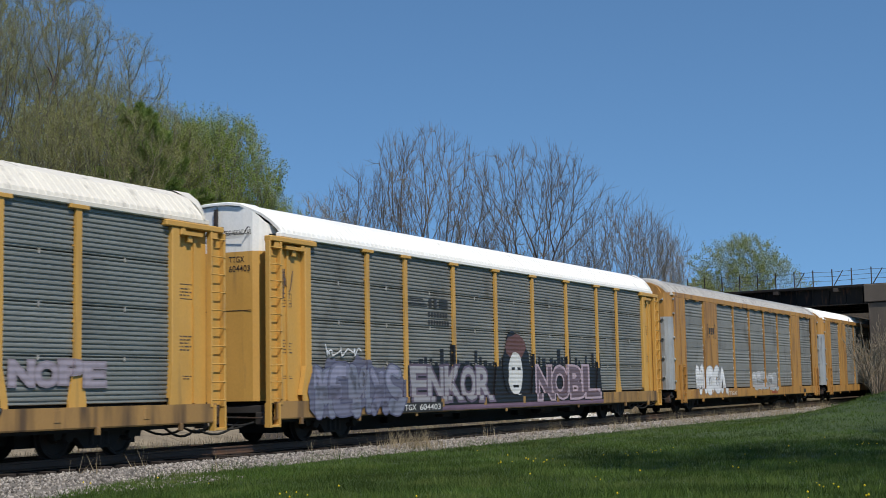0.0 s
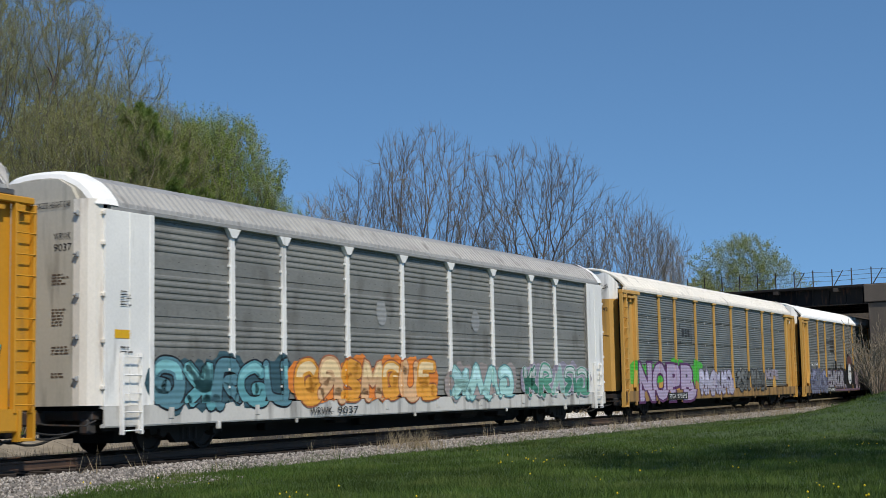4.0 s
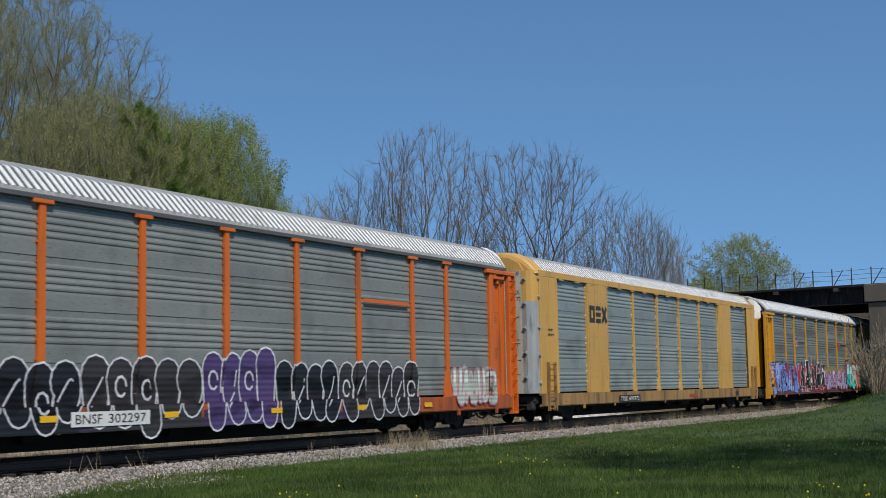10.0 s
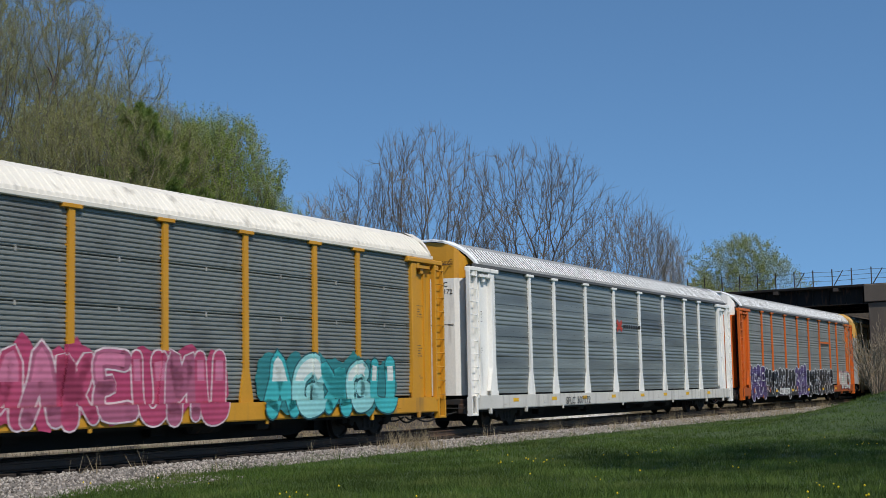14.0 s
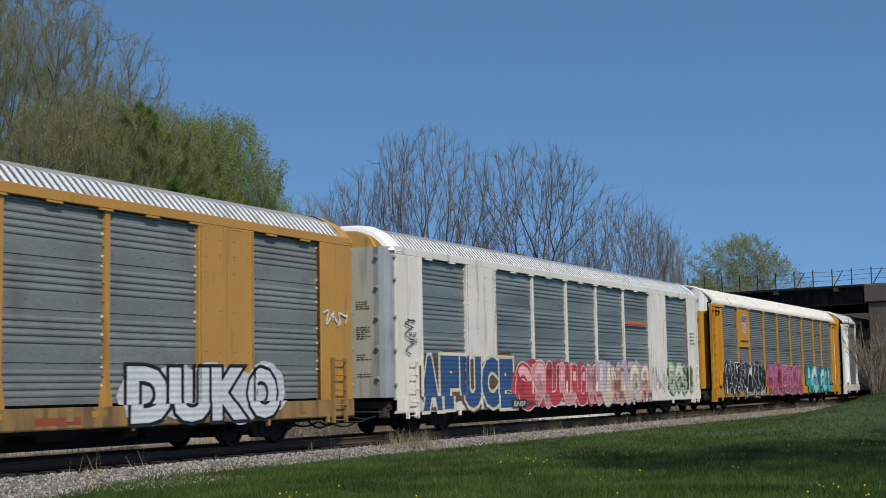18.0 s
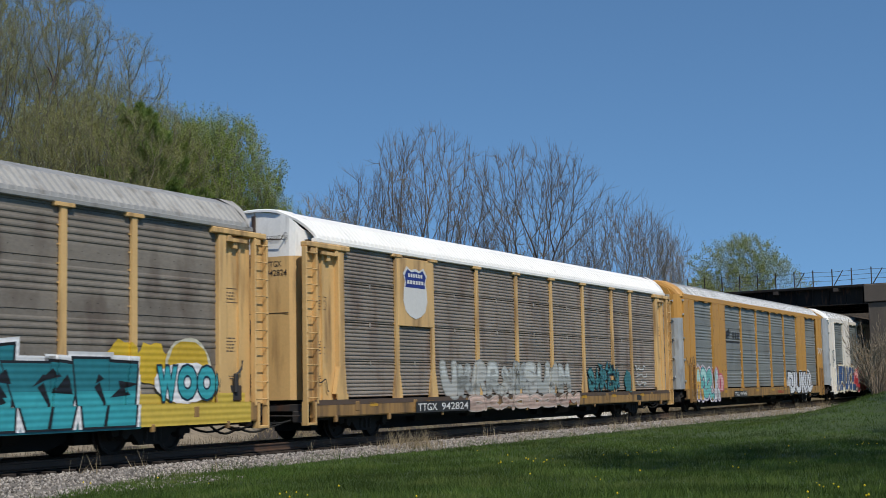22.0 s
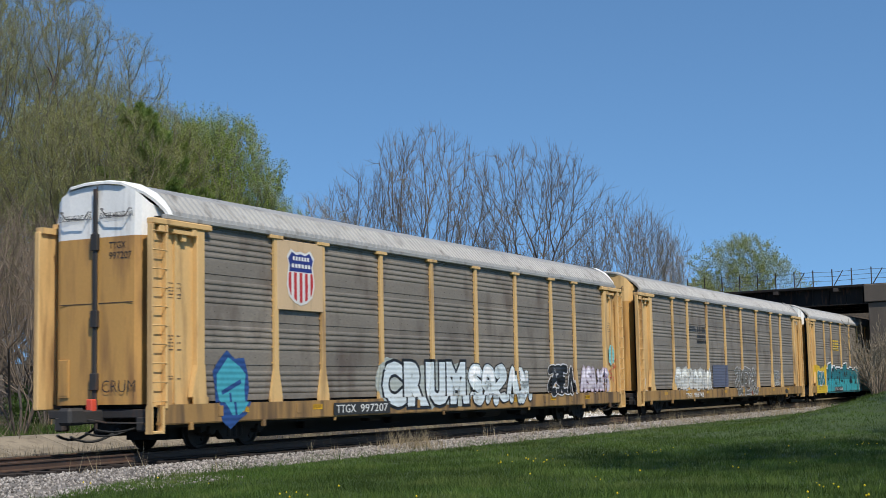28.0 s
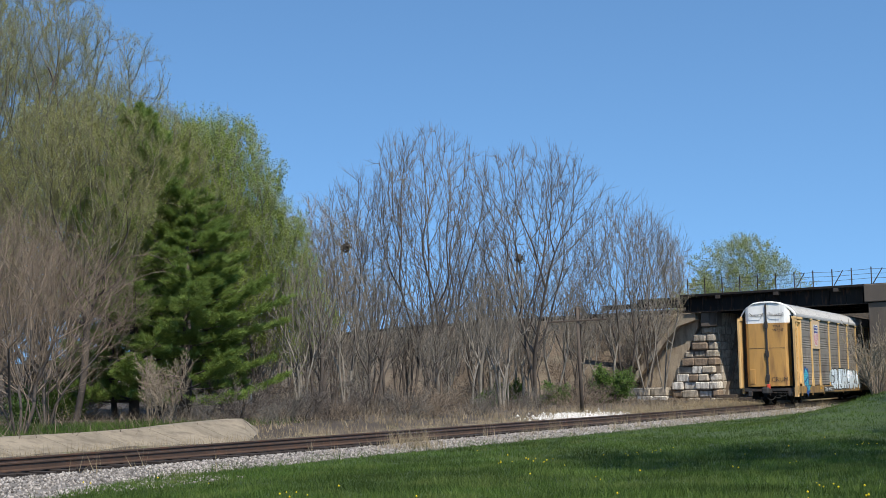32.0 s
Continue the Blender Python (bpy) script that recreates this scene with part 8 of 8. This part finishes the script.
    for i in range(125):
        d, f = rnd.uniform(3, 45) * rnd.uniform(0.5, 1), rnd.uniform(0.05, 0.85)
        a, b = (Vector((20.0, 103.8)), Vector((4.0, 116.5))) if d < 20 else (Vector((4.0, 116.5)), Vector((-13.5, 141)))
        k = d / 20 if d < 20 else (d - 20) / 29
        p = a.lerp(b, k)
        out = 5.2 if d < 12 else 5.2 + 7.5 * min((d - 12) / 14, 1)
        nrm = Vector((-0.62, -0.785)) if d < 20 else Vector((-0.81, -0.58))
        q = p + nrm * out * f
        z = 6.3 - 6.6 * f
        if i % 3 == 0:
            again(kinds[rnd.randrange(5)], q.x, q.y, rnd.uniform(0, 360), rnd.uniform(0.35, 0.65), z - 0.3)
        else:
            again(brush[rnd.randrange(3)], q.x, q.y, rnd.uniform(0, 360), rnd.uniform(0.5, 0.95), z - 0.25)
    # green undergrowth
    shrub = stand(plant("green_shrub", "low shrub in fresh green leaf", "shrub", 131, "brush", 1.9, 0.02, BARK_GREY, BARK_GREY, LEAF_SHRUB, 3, 0.065, 0.1, stems=9, splay=0.9, trunk=0.6, group="green shrubs"), 10.6, 88.5, 0, z=0.5)
    for x, y, s in ((6.9, 86, 0.75), (4.0, 88, 0.8), (9.9, 89.5, 0.9), (-16.5, 58, 0.9), (-14.8, 49.5, 0.55), (-17.2, 45.5, 0.8), (2.2, 80, 0.5)):
        again(shrub, x, y, x * 50, s)
    # trees beyond the picture's edge that shade the lawn
    shade = stand(spread_tree("lawn_tree", "tall budding tree at the edge of the lawn", "tree", 141, 15.5, 4.6, [(0.52, 0.5), (0.65, 1.0), (0.8, 0.9), (1.0, 0.3)], 700, BARK_GREY, BARK_GREY, LEAF_GREEN, 8, 0.09, 0.2,
                              fork=0.5, twig=0.8, base=0.012), 10.6, 21.0, 0)
    again(shade, 14.6, 25.5, 100)
    again(shade, 20.0, 30.5, 200)
    again(shade, 25.0, 44.0, 20)


build_trees()


# ---------------------------------------------------------------- grass, weeds and stones
def blades(points, low, high, width, lean, rng, each=3, spread=0.03):
    """Upright tapering blades about each point."""
    p = np.repeat(np.asarray(points), each, axis=0)
    n = len(p)
    p = p + np.c_[rng.normal(0, spread, n), rng.normal(0, spread, n), np.zeros(n)]
    h = rng.uniform(low, high, n)
    t = rng.uniform(0, 2 * np.pi, n)
    w = width * rng.uniform(0.7, 1.3, n)
    dx, dy = np.cos(t) * w, np.sin(t) * w
    lx, ly = rng.normal(0, lean, n) * h, rng.normal(0, lean, n) * h
    a = p + np.c_[dx, dy, np.full(n, -0.01)]
    b = p - np.c_[dx, dy, np.full(n, 0.01)]
    c = p + np.c_[lx, ly, h]
    return np.stack([a, b, c], axis=1)


def build_cover():
    rng = np.random.default_rng(3)
    rnd = random.Random(12)
    pts = []
    for y0, y1, per in ((16, 22, 260), (22, 30, 170), (30, 42, 85), (42, 60, 38), (60, 84, 16)):
        area = (y1 - y0) * 0.68 * (y0 + y1) / 2
        for i in range(int(area * per)):
            y = rnd.uniform(y0, y1)
            x = rnd.uniform(-0.34, 0.34) * y
            s = x * math.sin(TH) + (y - D0) * math.cos(TH)
            w = -x * math.cos(TH) + (y - D0) * math.sin(TH)
            edge = -2.25 - 2.1 * smooth(-15.5, -22.5, s)
            edge += 0.35 * noise.noise(Vector((s * 0.6, 0.3, 0)))
            if w > edge + 0.3 * rnd.random() ** 2:
                continue
            pts.append((x, y, at_ground(x, y)))
    lawn = put("lawn_grass", scatter_mesh("lawn_grass", blades(pts, 0.035, 0.11, 0.0055, 0.45, rng, 4, 0.045), 3, [(0, 1, 2)], BLADE_M))
    tagged(lawn, "short green lawn grass", "grass", kind="stuff")
    # taller tufts
    tall = []
    for i in range(900):
        y = rnd.uniform(18, 60)
        x = rnd.uniform(-0.34, 0.34) * y
        w = -x * math.cos(TH) + (y - D0) * math.sin(TH)
        if w < -3.2:
            tall.append((x, y, at_ground(x, y)))
    put_tall = put("grass_tufts", scatter_mesh("grass_tufts", blades(tall, 0.1, 0.22, 0.007, 0.4, rng, 14, 0.07), 3, [(0, 1, 2)], BLADE_M))
    tagged(put_tall, "darker taller tufts in the lawn", "grass", kind="stuff")
    # dandelions
    fl = []
    for i in range(46):
        y = rnd.uniform(18, 40)
        x = rnd.uniform(-0.3, 0.33) * y
        w = -x * math.cos(TH) + (y - D0) * math.sin(TH)
        if w < -3.4:
            for j in range(rnd.choice((1, 1, 2, 5))):
                a, b = x + rnd.gauss(0, 0.2), y + rnd.gauss(0, 0.2)
                z = at_ground(a, b) + rnd.uniform(0.09, 0.15)
                r = rnd.uniform(0.012, 0.022)
                fl.append([(a, b, z + r), (a + r, b, z), (a, b + r, z), (a - r, b, z), (a, b - r, z), (a, b, z - r)])
    octa = [(0, 1, 2), (0, 2, 3), (0, 3, 4), (0, 4, 1), (5, 2, 1), (5, 3, 2), (5, 4, 3), (5, 1, 4)]
    ob = put("dandelions", scatter_mesh("dandelions", fl, 6, octa, FLOWER_M))
    tagged(ob, "scattered yellow dandelion heads", "flowers", kind="stuff")
    # ballast stones
    st = []
    for i in range(30000):
        s = -24 + 90 * rnd.random() ** 1.5
        w = rnd.choice((rnd.uniform(-4.2 if s < -16 else -2.5, -1.42), rnd.uniform(-2.45, -1.45), rnd.uniform(1.9, 3.6)))
        p = line(s, w)
        base = p.z + ground_z(s, w)
        r = rnd.uniform(0.018, 0.042)
        v = [Vector(q) * r * rnd.uniform(0.7, 1.3) for q in ((0, 0, 0.8), (1, 0, 0), (0, 1, 0), (-1, 0, 0), (0, -1, 0), (0, 0, -0.8))]
        rot = Euler((rnd.uniform(0, 3), rnd.uniform(0, 3), rnd.uniform(0, 3))).to_matrix()
        st.append([tuple(rot @ q + Vector((p.x, p.y, base + r * 0.35))) for q in v])
    ob = put("ballast_stones", scatter_mesh("ballast_stones", st, 6, octa, STONES_M))
    tagged(ob, "pale angular ballast stones along the track", "gravel", kind="stuff")
    # a strip of whitish rubble beyond the track
    st = []
    for i in range(2600):
        s, w = rnd.gauss(24.5, 2.2), rnd.gauss(5.2, 0.45)
        p = line(s, w)
        r = rnd.uniform(0.03, 0.09)
        v = [Vector(q) * r * rnd.uniform(0.7, 1.3) for q in ((0, 0, 0.8), (1, 0, 0), (0, 1, 0), (-1, 0, 0), (0, -1, 0), (0, 0, -0.8))]
        st.append([tuple(q + Vector((p.x, p.y, p.z + ground_z(s, w) + 0.05))) for q in v])
    m = foliage("white_rubble", (0.50, 0.47, 0.42), (0.78, 0.75, 0.70), 0.0)
    tagged(put("rubble", scatter_mesh("rubble", st, 6, octa, m)), "strip of whitish broken rubble", "rubble", kind="stuff")
    # straw weeds on both shoulders
    weeds = []
    for i in range(520):
        s = rnd.uniform(-22, 46)
        if rnd.random() > 0.08 + 0.92 * smooth(-6, 20, s) and abs(s + 5.6) > 1.2:
            continue
        w = rnd.uniform(-2.6, -1.4)
        p = line(s, w)
        weeds.append((p.x, p.y, p.z + ground_z(s, w)))
    for i in range(60):
        s, w = rnd.gauss(-5.6, 0.9), rnd.uniform(-2.4, -1.5)
        p = line(s, w)
        weeds.append((p.x, p.y, p.z + ground_z(s, w)))
    a = blades(weeds, 0.12, 0.55, 0.006, 0.35, rng, 7, 0.1)
    field = []
    for i in range(3000):
        s, w = -2 + 60 * rnd.random() ** 0.8, 3.0 + 4.5 * rnd.random() ** 1.5
        if w < 3.8 + 0.5 * rnd.random():
            continue
        p = line(s, w)
        field.append((p.x, p.y, p.z + ground_z(s, w)))
    b = blades(field, 0.08, 0.42, 0.009, 0.45, rng, 5, 0.12)
    c = []
    for i in range(900):
        s, w = rnd.uniform(-24, 1), rnd.uniform(3.9, 5.0)
        p = line(s, w)
        c.append((p.x, p.y, p.z + ground_z(s, w)))
    c = blades(c, 0.1, 0.5, 0.006, 0.3, rng, 3, 0.1)
    ob = put("dry_weeds", scatter_mesh("dry_weeds", np.concatenate([a, b, c]), 3, [(0, 1, 2)], STRAW_M))
    tagged(ob, "straw-coloured dry grass and weeds beside the track", "weeds", kind="stuff")
    # brown brush over the embankment and the litter below it
    path = [Vector(q) for q in ((20.0, 103.8), (15.5, 107), (10.5, 110.8), (4.0, 116.5), (-3.5, 125), (-13.5, 141), (-30, 170))]
    tufts = []
    for i in range(5200):
        k = rnd.randrange(6) if i % 2 else rnd.randrange(4)
        a, b = path[k], path[k + 1]
        p, d = a.lerp(b, rnd.random()), (b - a).normalized()
        f = rnd.random()
        out = (11.0 if k > 1 else 5.5) * f
        tufts.append((p.x + d.y * -out if d.x > 0 else p.x - abs(d.y) * out, p.y - abs(d.x) * out, 6.5 - 6.4 * f ** 0.85))
    for i in range(1700):
        s, w = rnd.uniform(-14, 52), rnd.uniform(7.0, 24)
        p = line(s, w)
        tufts.append((p.x, p.y, p.z + ground_z(s, w)))
    ob = put("brush_stems", scatter_mesh("brush_stems", blades(tufts, 0.12, 0.7, 0.012, 0.7, rng, 5, 0.3), 3, [(0, 1, 2)], BRUSH_STEM_M))
    tagged(ob, "tangled brown stems and leaf litter on the slope", "brush", kind="stuff")
    # green strip behind the apron
    g = []
    for i in range(5000):
        s, w = rnd.uniform(-22, 4), rnd.uniform(7.9, 15)
        p = line(s, w)
        g.append((p.x, p.y, p.z + ground_z(s, w)))
    ob = put("verge_grass", scatter_mesh("verge_grass", blades(g, 0.08, 0.3, 0.009, 0.4, rng, 5, 0.15), 3, [(0, 1, 2)], BLADE_M))
    tagged(ob, "strip of green grass behind the apron", "grass", kind="stuff")


build_cover()


def build_pole():
    p = tagged(new("telegraph_pole"), "short weathered timber telegraph pole with one crossarm", "pole")
    p.matrix_basis = pose(6.82, 70, at_ground(6.82, 70), 0, -1.2, -15)
    put("post", Geo().tube([(0, 0, -0.3), (0, 0, 5.25)], [0.10, 0.075], 9).mesh("post", WOOD_M, flat=False), p)
    put("crossarm", Geo().box(-1.5, 1.5, -0.13, -0.06, 4.52, 4.60, 0.01).mesh("crossarm", WOOD_M), p)
    for x in (-1.3, -0.7, 0.7, 1.3):
        put("insulator", Geo().lathe([(0.02, 4.6), (0.05, 4.66), (0.045, 4.74), (0.015, 4.78)], "z", 8).mesh("insulator", STEEL), p).location = (x, -0.11, 0)
    put("transformer", Geo().box(-0.13, 0.13, 0.06, 0.3, 4.78, 5.25, 0.03).mesh("transformer", WOOD_M), p)
    # chain-link gate section
    f = tagged(new("chain_link_fence"), "short section of grey chain-link fence", "fence")
    f.matrix_basis = pose(-9.2, 61.5, at_ground(-9.2, 61.5), 0, 0, 12)
    m = surface("galvanised_wire", (0.35, 0.35, 0.34), 0.5, 0.6)
    for x in (-0.6, 0.6):
        put("fence_post", Geo().tube([(x, 0, -0.2), (x, 0, 1.05)], 0.03, 6).mesh("fence_post", m), f)
    g = Geo()
    for i in range(14):
        a = -0.6 + i * 1.2 / 13
        g.tube([(a, 0, 0.02), (max(min(a + 0.5, 0.6), -0.6), 0, 1.0)], 0.006, 3)
        g.tube([(a, 0.004, 0.02), (max(min(a - 0.5, 0.6), -0.6), 0.004, 1.0)], 0.006, 3)
    put("mesh_panel", g.mesh("mesh_panel", m), f)
    # squirrel nests of dry leaves
    for x, y, z in ((-5.9, 84, 9.9), (4.6, 83.2, 8.9)):
        rnd = random.Random(int(z * 10))
        g = leaves(rnd, [(Vector((0, 0, 0)), 0)] * 40, 3, 0.12, 0.12)
        n = put("leaf_nest", g.mesh("leaf_nest", BARK_DARK))
        n.matrix_basis = pose(x, y, z)
        tagged(n, "dark leaf nest high in a bare tree", "nest")


build_pole()


# ---------------------------------------------------------------- motion of the train


def car_pose(index, t):
    s = 58.837 + OFFSET[index] - index * PITCH + 12.8403 * t + 0.5 * 0.0217 * t * t
    a, b = line(s - 10.06), line(s + 10.06)
    d = (b - a).normalized()
    left = Vector((0, 0, 1)).cross(d).normalized()
    m = Matrix((d, left, d.cross(left))).transposed().to_4x4()
    m.translation = (a + b) / 2
    return m, s


def motions():
    for i, car in enumerate(CARS):
        walk(car, [(0.5 * k, car_pose(i, 0.5 * k)[0]) for k in range(65)])
    spin = {}
    for w, i, x in TURNING:
        if i not in spin:
            near = [k for k in range(0, 961) if -40 < car_pose(i, k / 30)[1] < 82]
            spin[i] = [(k / 30, car_pose(i, k / 30)[1] / 0.42) for k in near]
        rows = [(t, pose(x, 0, 0.42, 0, math.degrees(a) % 360, 0)) for t, a in spin[i]]
        if rows[0][0] > 0.05:
            rows.insert(0, (0.0, rows[0][1]))
        if rows[-1][0] < 31.95:
            rows.append((32.0, rows[-1][1]))
        walk(w, rows)


motions()
